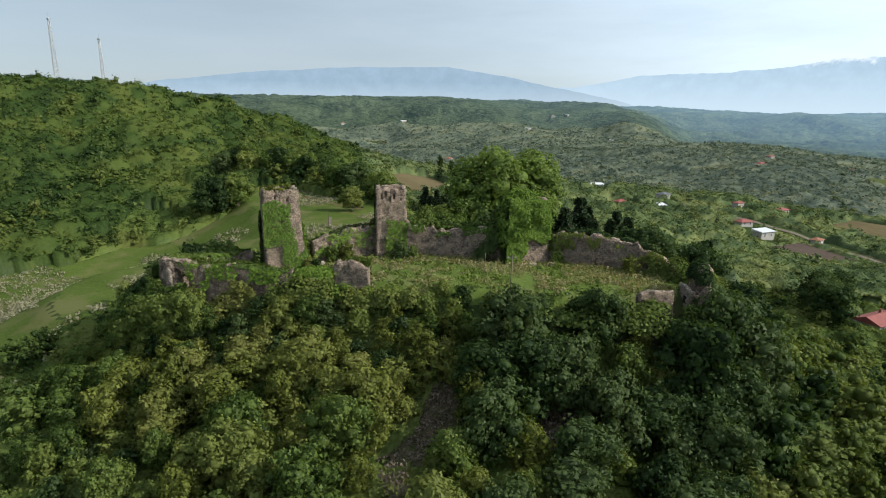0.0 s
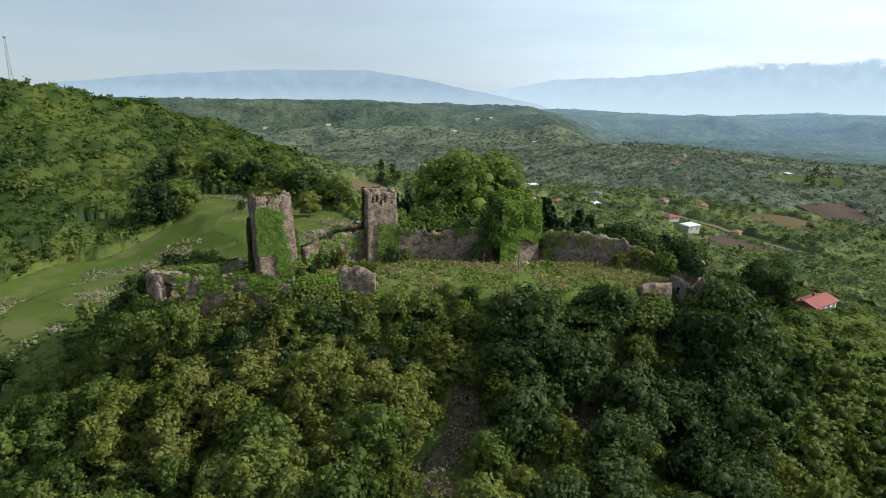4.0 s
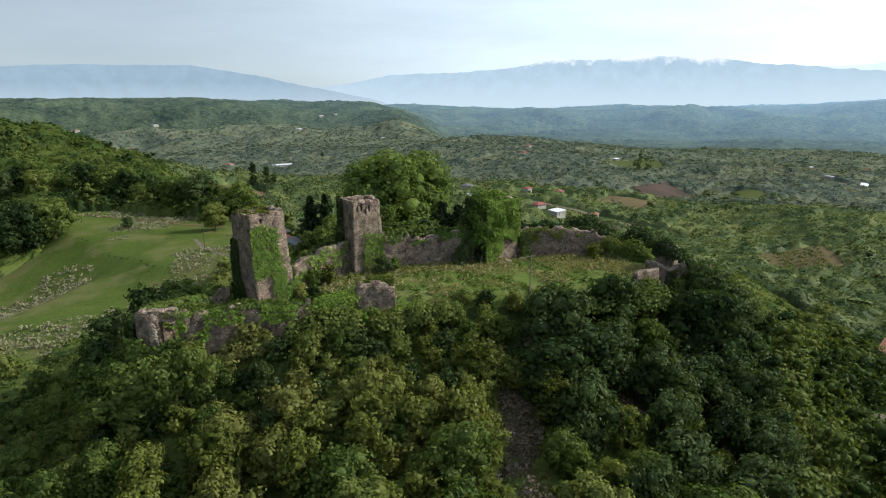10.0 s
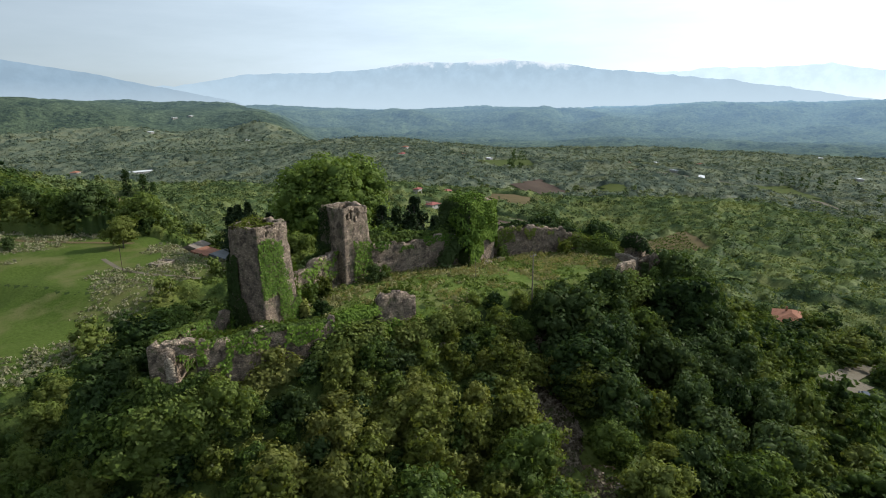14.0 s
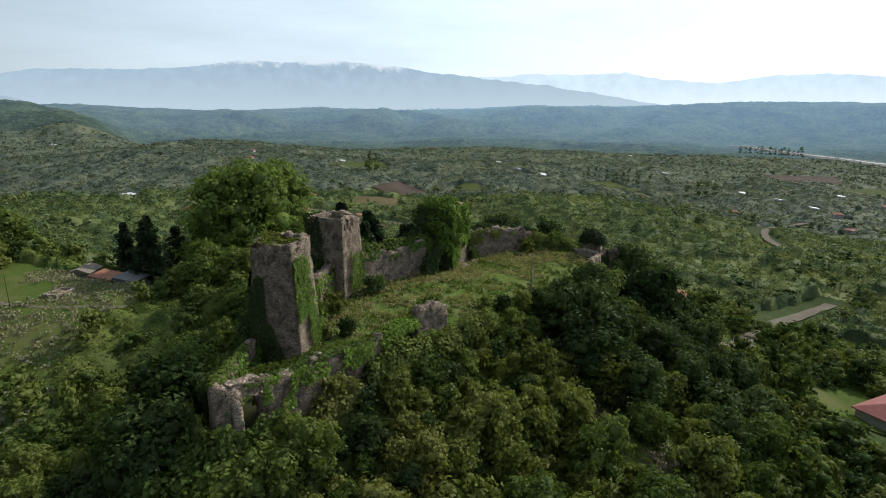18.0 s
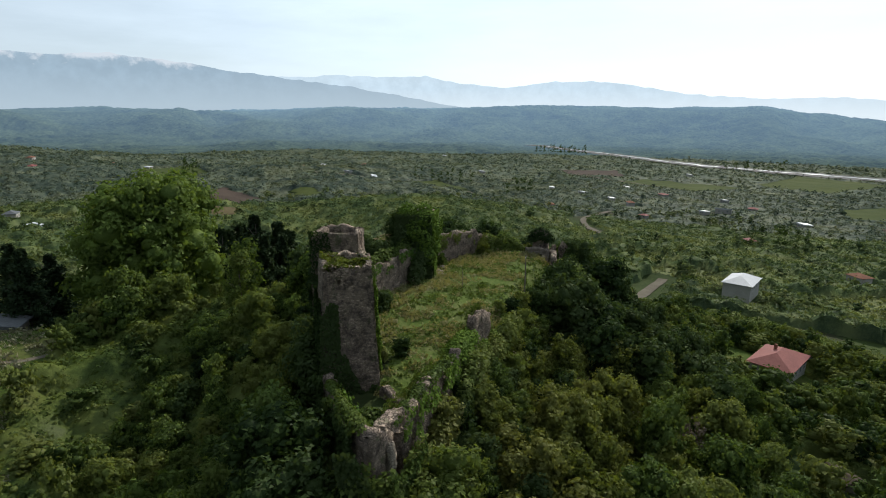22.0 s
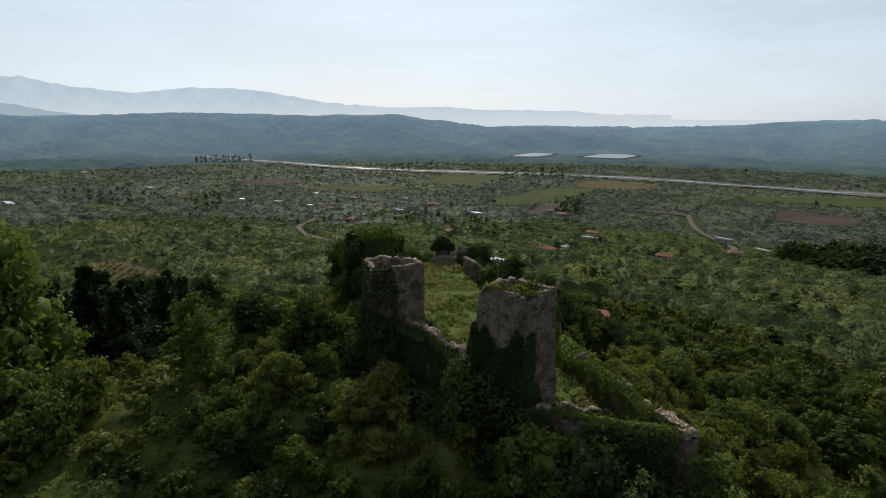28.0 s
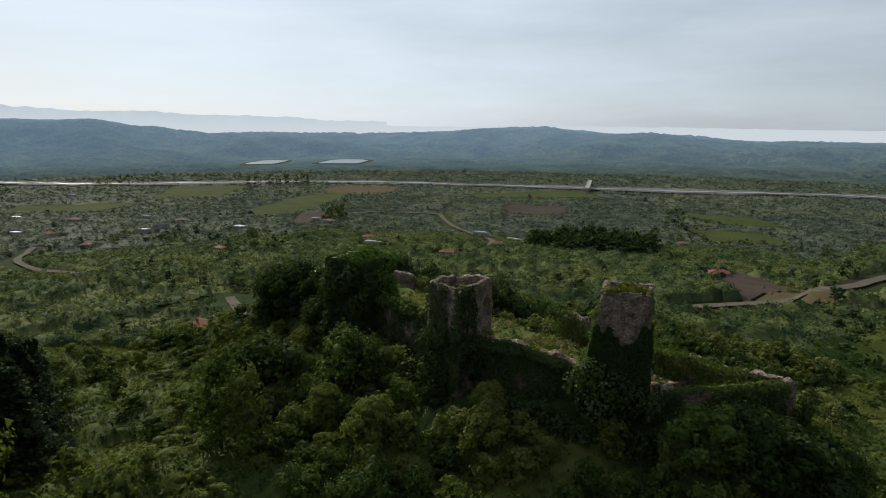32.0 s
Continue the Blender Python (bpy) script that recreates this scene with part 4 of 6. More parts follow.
crown_of(tower_west, T1_HEAD, 9.0, 1900, 171, M_LEAF_YEL, 0.9, 0.98)
crown_of(tower_mid, T2_HEAD, 7.3, 700, 173, M_WEED, 0.5, 0.8)
crown_of(tower_ivy, T3_HEAD, 6.2, 2200, 175, M_IVY, 1.2, 1.1)
shrub_row("wall_shrub", [(-3.6, 99.0, 1.8), (4.0, 98.6, 1.6), (9.0, 98.0, 1.4), (13.0, 97.4, 1.2)], 1.3, 1.9, 3000, M_LEAF, "row of leafy bushes growing along the wall top", 181)
shrub_row("wall_shrub", [(21.0, 97.4, 0.2), (25.0, 96.6, 1.2), (29.0, 94.6, 1.4), (34.0, 92.8, 0.6), (39.0, 90.2, -0.6)], 1.2, 1.0, 2600, M_LEAF_DARK, "row of dark bushes trailing over the wall top", 182)
shrub_row("wall_shrub", [(8.8, 94.6, -3.4), (11.0, 95.0, -1.5), (13.4, 94.4, 0.6)], 1.7, 2.2, 2400, M_LEAF_DARK, "dark elder bush filling the corner beside the tower", 183)
shrub_row("wall_shrub", [(37.5, 88.6, -4.5), (40.5, 85.5, -4.5), (41.5, 81.5, -5.0)], 2.2, 4.4, 2800, M_LEAF, "tall light green thicket at the end of the wall", 184)
shrub_row("wall_shrub", [(-20.0, 79.9, -2.6), (-17.5, 79.8, -1.9), (-14.6, 79.6, -2.0)], 1.9, 1.5, 2600, M_IVY, "smooth mound of creeper covering the broken wall", 185, 0.3)
shrub_row("wall_shrub", [(-38.0, 81.1, -0.8), (-33.0, 80.7, -1.2), (-29.0, 80.4, -1.0), (-25.0, 80.1, -1.5), (-20.5, 79.9, -2.0)], 1.0, 0.7, 3400, M_LEAF, "grass and creeper along the wall top", 186, 0.3)
shrub_row("wall_shrub", [(-40.2, 82.4, -0.3), (-36.0, 86.2, -0.8), (-31.0, 90.2, -1.4)], 0.8, 0.6, 2200, M_LEAF, "grass along the broken western wall", 187, 0.3)
shrub_row("wall_shrub", [(40.4, 79.2, -2.0), (40.6, 77.4, -1.0), (40.5, 75.6, -2.0)], 1.5, 2.3, 3000, M_LEAF_DARK, "dark ivy mop on the ruined block", 188)
shrub_row("wall_shrub", [(-29.5, 84.5, -5.5), (-31.5, 86.5, -5.5), (-33.0, 84.5, -5.6)], 1.4, 1.8, 1400, M_LEAF, "bushes inside the low western corner", 189)
shrub_row("wall_shrub", [(-20.6, 88.4, -3.6), (-19.4, 90.6, -3.4)], 1.1, 2.6, 1300, M_LEAF_YEL, "leafy bush at the foot of the tower", 190)
shrub_row("wall_shrub", [(-42.4, 80.2, -9.5), (-40.0, 79.0, -8.5), (-37.6, 78.7, -7.2), (-35.0, 78.6, -7.0)], 1.6, 4.6, 2900, M_LEAF, "leafy bushes against the foot of the outer wall", 191)
shrub_row("wall_shrub", [(-33.0, 78.7, -7.6), (-29.5, 78.4, -7.0), (-26.0, 78.0, -6.4)], 1.4, 3.4, 2300, M_LEAF_YEL, "yellow-green bushes against the foot of the outer wall", 192)
shrub_row("wall_shrub", [(-24.0, 78.0, -6.0), (-20.0, 77.8, -5.6), (-15.0, 77.4, -5.4)], 1.6, 3.9, 3000, M_LEAF, "leafy bushes against the foot of the outer wall", 193)
shrub_row("wall_shrub", [(-12.6, 77.2, -6.0), (-9.0, 76.8, -5.8), (-5.0, 76.4, -5.6), (-2.0, 76.0, -5.6)], 1.4, 2.8, 2400, M_LEAF, "mixed bushes along the yard's southern edge", 194)
shrub_row("wall_shrub", [(14.0, 73.0, -6.6), (20.0, 71.6, -6.6), (28.0, 70.0, -6.8), (36.0, 69.4, -7.2), (42.0, 70.0, -8.0)], 2.2, 2.9, 5200, M_LEAF, "dark green thicket along the yard's southern edge", 195, 0.45)
shrub_row("wall_shrub", [(-28.6, 94.6, -7.5), (-25.0, 97.2, -7.0), (-20.0, 98.8, -6.5), (-14.0, 101.6, -6.2)], 1.8, 3.4, 3200, M_LEAF_DARK, "shade-darkened creeper and bushes below the north wall", 196)
shrub_row("wall_shrub", [(-9.0, 104.6, -6.4), (-3.0, 104.8, -6.0), (4.0, 102.0, -5.6), (12.0, 102.4, -6.2)], 1.9, 4.2, 3600, M_LEAF, "leafy bushes against the north wall", 197)
shrub_row("wall_shrub", [(14.0, 103.0, -6.5), (22.0, 101.0, -6.5), (30.0, 98.0, -7.0), (38.0, 94.0, -8.0)], 2.0, 4.4, 3400, M_LEAF, "leafy thicket behind the curtain wall", 198)


# loose stones left standing on the broken tops
STONES = []
for k in range(5):
    b = bmesh.new()
    bmesh.ops.create_cube(b, size=1.0)
    bmesh.ops.subdivide_edges(b, edges=b.edges[:], cuts=1)
    for v in b.verts:
        v.co = v.co * (1 - 0.12 * (v.co.length > 0.8)) + 0.16 * noise.noise_vector(v.co * 2.1 + Vector((k * 5.3, 0, 0)))
    me = bpy.data.meshes.new("rim_stone")
    b.to_mesh(me)
    b.free()
    me.materials.append(M_STONE)
    STONES.append(me)


def rim_stones(parent, head, z, count, seed, inset=0.35):
    rng = np.random.default_rng(seed)
    q = np.array(head, float)
    for k in range(count):
        u = 4 * (k + 0.7 * rng.random()) / count
        e, s = int(u) % 4, u - int(u)
        xy = q[e] * (1 - s) + q[(e + 1) % 4] * s
        xy = xy + (q.mean(0) - xy) / np.linalg.norm(q.mean(0) - xy) * inset * (0.4 + rng.random())
        ob = put_mesh("rim_stone", STONES[int(rng.integers(5))], None, parent)
        w = 0.26 + 0.3 * rng.random()
        ob.matrix_basis = pose(xy[0], xy[1], z - 0.15 + 0.2 * rng.random(), 12 * rng.normal(), 12 * rng.normal(), 180 * rng.random()) @ Matrix.Diagonal((w * 1.3, w, w * 0.8, 1))


rim_stones(tower_west, T1_HEAD, 9.45, 26, 411)
rim_stones(tower_mid, T2_HEAD, 8.55, 26, 412)
shrub_row("wall_shrub", [(36.0, 70.2, -5.6), (38.4, 71.6, -5.2), (40.6, 72.4, -5.2), (42.0, 75.0, -5.6)], 1.3, 2.4, 2200, M_LEAF, "light green bushes round the ruined gate", 199)
shrub_row("wall_shrub", [(-14.6, 78.4, -5.4), (-11.6, 78.0, -5.2), (-8.6, 77.6, -5.0)], 1.0, 2.6, 1800, M_IVY, "creeper and young bushes below the standing wall", 200, 0.3)
shrub_row("wall_shrub", [(28.0, 72.8, -5.0), (31.0, 72.4, -5.0), (34.0, 72.8, -5.0)], 1.1, 1.7, 1300, M_LEAF, "bushes below the low ruined block", 201)
shrub_row("wall_shrub", [(39.0, 74.6, -5.6), (39.8, 72.6, -5.2), (40.6, 71.4, -5.6)], 1.2, 2.8, 2400, M_LEAF_DARK, "olive bush between the hut and the pier", 202, 0.3)
shrub_row("wall_shrub", [(-19.8, 95.2, -0.6), (-16.0, 97.2, 0.6), (-10.4, 100.2, 1.0)], 1.3, 0.9, 2600, M_LEAF_DARK, "dark bushes overhanging the top of the curtain wall", 203)
shrub_row("wall_shrub", [(-42.6, 82.8, -6.6), (-42.2, 80.2, -6.4), (-40.2, 79.2, -6.2), (-37.4, 78.9, -5.8)], 1.2, 3.4, 3000, M_LEAF, "tall leafy bushes crowding the ragged corner", 204)
shrub_row("wall_shrub", [(-9.6, 103.2, 1.6), (-10.2, 101.0, 0.2)], 1.0, 2.4, 1200, M_LEAF_DARK, "dark creeper heaped against the tower corner", 205)


# ---- fields, tracks and water laid on the land ----
def inside(px, py, poly):
    ok = np.zeros(np.shape(px), bool)
    for (ax, ay), (bx, by) in zip(poly, poly[1:] + poly[:1]):
        cross = (ay > py) != (by > py)
        ok ^= cross & (px < (bx - ax) * (py - ay) / (by - ay + 1e-9) + ax)
    return ok


def patch(name, poly, step, lift, material, label, category):
    """A sheet laid over the land inside an outline."""
    P = np.array(poly, float)
    xs, ys = np.arange(P[:, 0].min(), P[:, 0].max() + step, step), np.arange(P[:, 1].min(), P[:, 1].max() + step, step)
    X, Y = np.meshgrid(xs, ys, indexing="ij")
    n = len(ys)
    i, j = np.meshgrid(np.arange(len(xs) - 1), np.arange(n - 1), indexing="ij")
    ok = inside(X[:-1, :-1] + step / 2 + 0.6 * step * vnoise(X[:-1, :-1], Y[:-1, :-1], 3 * step, 2), Y[:-1, :-1] + step / 2, [tuple(p) for p in poly])
    f = np.stack([i * n + j, (i + 1) * n + j, (i + 1) * n + j + 1, i * n + j + 1], -1)[ok]
    v = np.stack([X, Y, land(X, Y) + lift], -1).reshape(-1, 3)
    used, inv = np.unique(f, return_inverse=True)
    return tagged(put_mesh(name, fast_mesh(name, v[used], inv.reshape(-1, 4), True), material), label, category, kind="structure")


def ribbon(name, line, width, lift, material, label, category, step=4.0, seed=0, uneven=0.0, cross=5):
    if name == "road":
        ROADS.append(line)
    P = np.array(line, float)
    for _ in range(2):
        Q = np.repeat(P, 2, 0)[1:-1]
        P = np.vstack([P[:1], Q[0::2] * 0.75 + Q[1::2] * 0.25, Q[0::2] * 0.25 + Q[1::2] * 0.75, P[-1:]])[np.argsort(np.concatenate([[0], np.arange(len(Q) // 2) * 2 + 1, np.arange(len(Q) // 2) * 2 + 2, [len(Q) + 1]]))]
    run = np.concatenate([[0], np.cumsum(np.hypot(*np.diff(P, axis=0).T))])
    s = np.linspace(0, run[-1], max(3, int(run[-1] / step)))
    xy = np.column_stack([np.interp(s, run, P[:, 0]), np.interp(s, run, P[:, 1])])
    tg = np.gradient(xy, axis=0)
    tg /= np.linalg.norm(tg, axis=1)[:, None]
    sd = np.column_stack([-tg[:, 1], tg[:, 0]])
    w = width * (1 + uneven * vnoise(s, s * 0, width * 3, seed))
    off = uneven * width * vnoise(s, s * 0 + 9, width * 4, seed + 1)
    rows = [xy + sd * (off + w * (q / (cross - 1) - 0.5))[:, None] for q in range(cross)]
    v = np.concatenate([np.column_stack([r, land(r[:, 0], r[:, 1]) + lift]) for r in rows])
    n = len(s)
    i, j = np.meshgrid(np.arange(cross - 1), np.arange(n - 1), indexing="ij")
    f = np.stack([i * n + j, i * n + j + 1, (i + 1) * n + j + 1, (i + 1) * n + j], -1).reshape(-1, 4)
    return tagged(put_mesh(name, fast_mesh(name, v, f[:, ::-1], True), material), label, category, kind="structure")


YARD = [(-30, 82), (-26.6, 80.6), (-12, 79.5), (6, 77.5), (24, 75.0), (36, 75.5), (41, 84), (38, 90), (22, 95.5), (-4, 98.0), (-18, 96.0), (-21, 93), (-19, 88), (-27, 86.4)]
MEADOW = [(-84, 62), (-74, 92), (-64, 108), (-50, 118), (-40, 130), (-24, 141), (-9, 150), (-5, 165), (-10, 184), (-20, 200), (-36, 210), (-56, 226), (-72, 230), (-71, 208), (-73, 193), (-81, 186), (-87, 177), (-98, 173), (-105, 158), (-122, 140), (-118, 100), (-110, 62)]
patch("courtyard", YARD, 0.8, 0.05, M_COURT, "rough grass floor of the castle yard", "grass")
patch("meadow", MEADOW, 1.6, 0.07, M_MEADOW, "grazed green meadow on the saddle", "meadow")
patch("field", [(-34, 300), (-22, 262), (2, 290), (10, 350), (0, 372), (-18, 350)], 3, 0.5, M_FIELD_TAN, "dry tan field on the hill shoulder", "field")
patch("vineyard", [(214, 176), (244, 212), (292, 204), (256, 164)], 3, 0.35, M_FIELD_TAN, "pale soil of a small vineyard", "vineyard")
FIELDS = (
    ([(338, 369), (360, 432), (425, 448), (408, 394)], M_SOIL, "ploughed brown field"),
    ([(405, 350), (440, 384), (458, 362), (418, 322)], M_FIELD, "light green field"),
    ([(398, 242), (436, 276), (520, 272), (476, 240)], M_FIELD, "light green field"),
    ([(540, -160), (560, -240), (690, -400), (720, -340), (620, -180)], M_FIELD, "light green field strip"),
    ([(444, -159), (462, -150), (555, -222), (505, -240)], M_SOIL, "ploughed brown field"),
    ([(46, -150), (48, -205), (4, -168), (18, -112)], M_SOIL, "ploughed brown field by the farm"),
    ([(18, -110), (3, -166), (-14, -140), (4, -104)], M_FIELD_TAN, "dry tan field by the farm"),
    ([(562, -530), (450, -720), (370, -640), (500, -500)], M_FIELD, "long green field near the river"),
    ([(240, -560), (150, -580), (100, -540), (160, -500)], M_FIELD, "light green field"),
    ([(860, 40), (868, 126), (980, 150), (1010, 50)], M_SOIL, "ploughed brown field"),
    ([(700, -40), (760, 60), (840, 10), (790, -120)], M_FIELD, "light green field"),
    ([(760, -210), (820, -140), (1000, -240), (900, -340)], M_FIELD, "light green field near the river"),
    ([(640, -440), (720, -360), (800, -440), (700, -530)], M_FIELD_TAN, "dry tan field near the river"),
    ([(600, 280), (640, 330), (700, 300), (650, 240)], M_FIELD, "light green field"),
    ([(430, 560), (480, 620), (560, 600), (500, 520)], M_FIELD, "light green field"),
    ([(90, 470), (120, 520), (170, 510), (140, 455)], M_FIELD_TAN, "dry tan field"),
    ([(260, 360), (300, 392), (330, 360), (280, 330)], M_FIELD_TAN, "dry tan field beside the village road"),
    ([(180, 296), (215, 318), (240, 296), (205, 278)], M_SOIL, "brown garden soil beside the road"),
    ([(60, -420), (120, -380), (180, -440), (110, -480)], M_FIELD, "light green field"),
    ([(-60, -360), (10, -330), (40, -420), (-40, -450)], M_FIELD, "light green field"),
    ([(300, -420), (360, -380), (430, -470), (350, -500)], M_SOIL, "ploughed brown field"),
)
for poly, m, label in FIELDS:
    patch("field", poly, 8 if max(abs(poly[0][0]), abs(poly[0][1])) > 300 else 4, 0.8, m, label, "field")
ribbon("road", [(120, 420), (195, 364), (227, 332), (245, 308), (262, 280)], 4.5, 0.5, M_ROAD, "pale gravel village road", "road")
ribbon("road", [(200, 36), (155, 50), (113, 55), (85, 54), (68, 50), (60, 43)], 4.5, 0.4, M_ROAD, "pale dirt road curling up to a farm", "road", 2.0)
patch("farmyard", [(66, 55), (76, 58), (87, 55), (88, 49), (76, 47), (66, 50)], 1.5, 0.4, M_ROAD, "pale dirt farmyard", "yard")
patch("farm_grass", [(52, 30), (60, 44), (78, 42), (92, 26), (80, 8), (58, 12)], 2.0, 0.3, M_MEADOW, "mown grass round the farmhouse", "grass")
patch("garden", [(78, 6), (92, 22), (112, 10), (96, -14)], 2.0, 0.45, M_SOIL, "bare vegetable garden soil", "garden")
ribbon("track", [(-33, 178), (-31, 165), (-25, 154), (-18, 148), (-12, 146)], 1.1, 0.12, M_ROAD, "narrow dirt track across the meadow", "track", 1.0)
ribbon("track", [(-72, 226), (-56, 218), (-37, 201), (-24, 190)], 1.8, 0.14, M_FIELD_TAN, "worn path along the meadow's upper edge", "track", 2.0)
for line in ([(560, 420), (600, 330), (640, 250), (560, 200)], [(880, 120), (800, 60), (720, -30)], [(520, -240), (470, -300), (420, -330)], [(340, 60), (420, 90), (500, 60)], [(30, -80), (-10, -150), (-40, -260)], [(230, -190), (260, -240), (330, -260), (420, -330)]):
    ribbon("road", line, 5.0, 0.9, M_ROAD, "pale country road", "road", 8.0)
ribbon("river_bed", RIVER, 60, 1.6, M_GRAVEL, "wide grey gravel bed of the river", "river bed", 14, 3, 0.25)
ribbon("river", RIVER, 9, 2.4, M_WATER, "braided river shining in the light", "river", 14, 5, 0.5)
for k, (x, y, a, b, turn) in enumerate(((1440, -668, 92, 40, -48), (1330, -855, 98, 58, -52))):
    th = np.linspace(0, 6.2832, 24, endpoint=False)
    e = 1 + 0.12 * np.sin(3 * th + k)
    lx, ly = a * e * np.sign(np.cos(th)) * np.abs(np.cos(th)) ** 0.5, b * np.sign(np.sin(th)) * np.abs(np.sin(th)) ** 0.5
    c, s = math.cos(radians(turn)), math.sin(radians(turn))
    lake = bmesh.new()
    lake.faces.new([lake.verts.new((x + p * c - q * s, y + p * s + q * c, -76.0)) for p, q in zip(lx, ly)])
    bank = bmesh.new()
    bank.faces.new([bank.verts.new((x + 1.25 * (p * c - q * s), y + 1.25 * (p * s + q * c), -76.8)) for p, q in zip(lx, ly)])
    tagged(part("bank", bank, M_FIELD), "grassy bank round the pond", "bank", kind="structure")
    tagged(part("pond", lake, M_WATER), "large rectangular fish pond reflecting the sky", "water", kind="structure")


# ---- trees ----
def leaf_tris(rng, p, nrm, size, loose=0.45):
    """Small three-cornered leaf sprays at points p."""
    n = len(p)
    nrm = nrm + loose * rng.normal(size=(n, 3))
    nrm /= np.linalg.norm(nrm, axis=1)[:, None]
    t = np.cross(nrm, rng.normal(size=(n, 3)))
    t /= np.linalg.norm(t, axis=1)[:, None]
    b = np.cross(nrm, t)
    s = size * (0.55 + 0.9 * rng.random(n))[:, None]
    v = np.stack([p - t * s * 0.55 - b * s * 0.3, p + t * s * 0.6 - b * s * 0.25, p + b * s * 0.7 + nrm * s * 0.15], 1).reshape(-1, 3)
    return v, np.arange(3 * n).reshape(-1, 3)


ball = {}
for level in (1, 2):
    bm0 = bmesh.new()
    bmesh.ops.create_icosphere(bm0, subdivisions=level, radius=1.0)
    bm0.verts.ensure_lookup_table()
    ball[level] = (np.array([v.co[:] for v in bm0.verts]), np.array([[v.index for v in f.verts] for f in bm0.faces]))
    bm0.free()


def leaf_cloud(rng, blobs, count, size, core=0, shrink=0.62):
    """Leaf sprays over the skins of several lobes; each lobe may have a leafy body of its own."""
    c = np.array([b[:3] for b in blobs], float)
    r = np.array([b[3] for b in blobs], float)
    sprays = max(6, count // 9)
    pick = rng.choice(len(blobs), sprays, p=r**2 / (r**2).sum())
    d = rng.normal(size=(sprays, 3))
    d[:, 2] += 0.25 * np.abs(d[:, 2])
    d /= np.linalg.norm(d, axis=1)[:, None]
    rad = r[pick] * (0.80 + 0.30 * rng.random(sprays))
    tip = c[pick] + d * rad[:, None] * np.array([1, 1, 0.9])
    of = rng.integers(sprays, size=count)
    round_tip = rng.normal(size=(count, 3)) * np.array([1, 1, 0.7])
    p = tip[of] + round_tip * (0.85 * size * (0.5 + rng.random(sprays))[of])[:, None]
    v, f = leaf_tris(rng, p, d[of] + 0.5 * round_tip + np.array([0, 0, 0.3]), size, 0.5)
    if core:
        bv, bf = ball[core]
        V, Fc = [v], [f]
        for k in range(len(blobs)):
            lump = shrink * r[k] * (0.9 + 0.22 * rng.random(len(bv)))[:, None]
            Fc.append(bf + len(v) + k * len(bv))
            V.append(c[k] + bv * lump * np.array([1, 1, 0.9]))
        v, f = np.concatenate(V), np.concatenate(Fc)
    return v, f


def lobes(rng, height, width, low, n, fat=1.0):
    out = []
    for k in range(n):
        f = low + (1 - low) * (k + rng.random()) / n
        g = (f - low) / (1 - low)
        reach = width * 0.5 * (0.40 + 0.60 * math.sin(math.pi * min(0.97, 0.22 + 0.68 * g)))
        a = 2.4 * k + 0.9 * rng.random()
        rr = reach * (0.35 + 0.5 * rng.random())
        out.append((rr * math.cos(a), rr * math.sin(a), height * (0.06 + 0.80 * f), fat * width * (0.10 + 0.11 * rng.random())))
    out.append((0, 0, height * 0.72, fat * width * 0.26))
    out.append((0, 0, height * (low + 0.25), fat * width * 0.30))
    return out


def tube(path, radii, sides=6):
    """A tapered limb along points."""
    v, f = [], []
    for k, (p, r) in enumerate(zip(path, radii)):
        for s in range(sides):
            a = 6.2832 * s / sides
            v.append((p[0] + r * math.cos(a), p[1] + r * math.sin(a), p[2]))
        if k:
            for s in range(sides):
                s2 = (s + 1) % sides
                f.append(((k - 1) * sides + s, (k - 1) * sides + s2, k * sides + s2, k * sides + s))
    return v, f


def trunk_mesh(rng, height, radius, limbs, low=0.25, reach=0.3):
    V, Fc = [], []

    def add(path, radii):
        v, f = tube(path, radii)
        base = len(V)
        V.extend(v)
        Fc.extend(tuple(i + base for i in q) for q in f)

    bend = rng.normal(size=2) * 0.04 * height
    add([(bend[0] * g * g, bend[1] * g * g, height * g - 0.8 * (g == 0)) for g in (0, 0.08, 0.3, 0.6, 0.85)], [radius * 1.5, radius, radius * 0.8, radius * 0.5, radius * 0.15])
    for k in range(limbs):
        g = low + (0.8 - low) * rng.random()
        a = 6.283 * rng.random()
        L = height * reach * (0.6 + 0.6 * rng.random()) * (1.1 - g)
        x0, y0, z0 = bend[0] * g * g, bend[1] * g * g, height * g
        add([(x0, y0, z0), (x0 + L * 0.5 * math.cos(a), y0 + L * 0.5 * math.sin(a), z0 + L * 0.4), (x0 + L * math.cos(a), y0 + L * math.sin(a), z0 + L * 0.95)], [radius * 0.45, radius * 0.3, radius * 0.08])
    return fast_mesh("trunk", V, Fc, True)


def tree_kind(seed, height, width, low, n_lobes, leaves, size, radius, limbs, crown_mat, fat=1.0, core=2):
    rng = np.random.default_rng(seed)
    v, f = leaf_cloud(rng, lobes(rng, height, width, low, n_lobes, fat), leaves, size, core)
    crown = fast_mesh("crown", v, f)
    crown.materials.append(crown_mat)
    trunk = trunk_mesh(rng, height, radius, limbs)
    trunk.materials.append(M_BARK)
    return trunk, crown


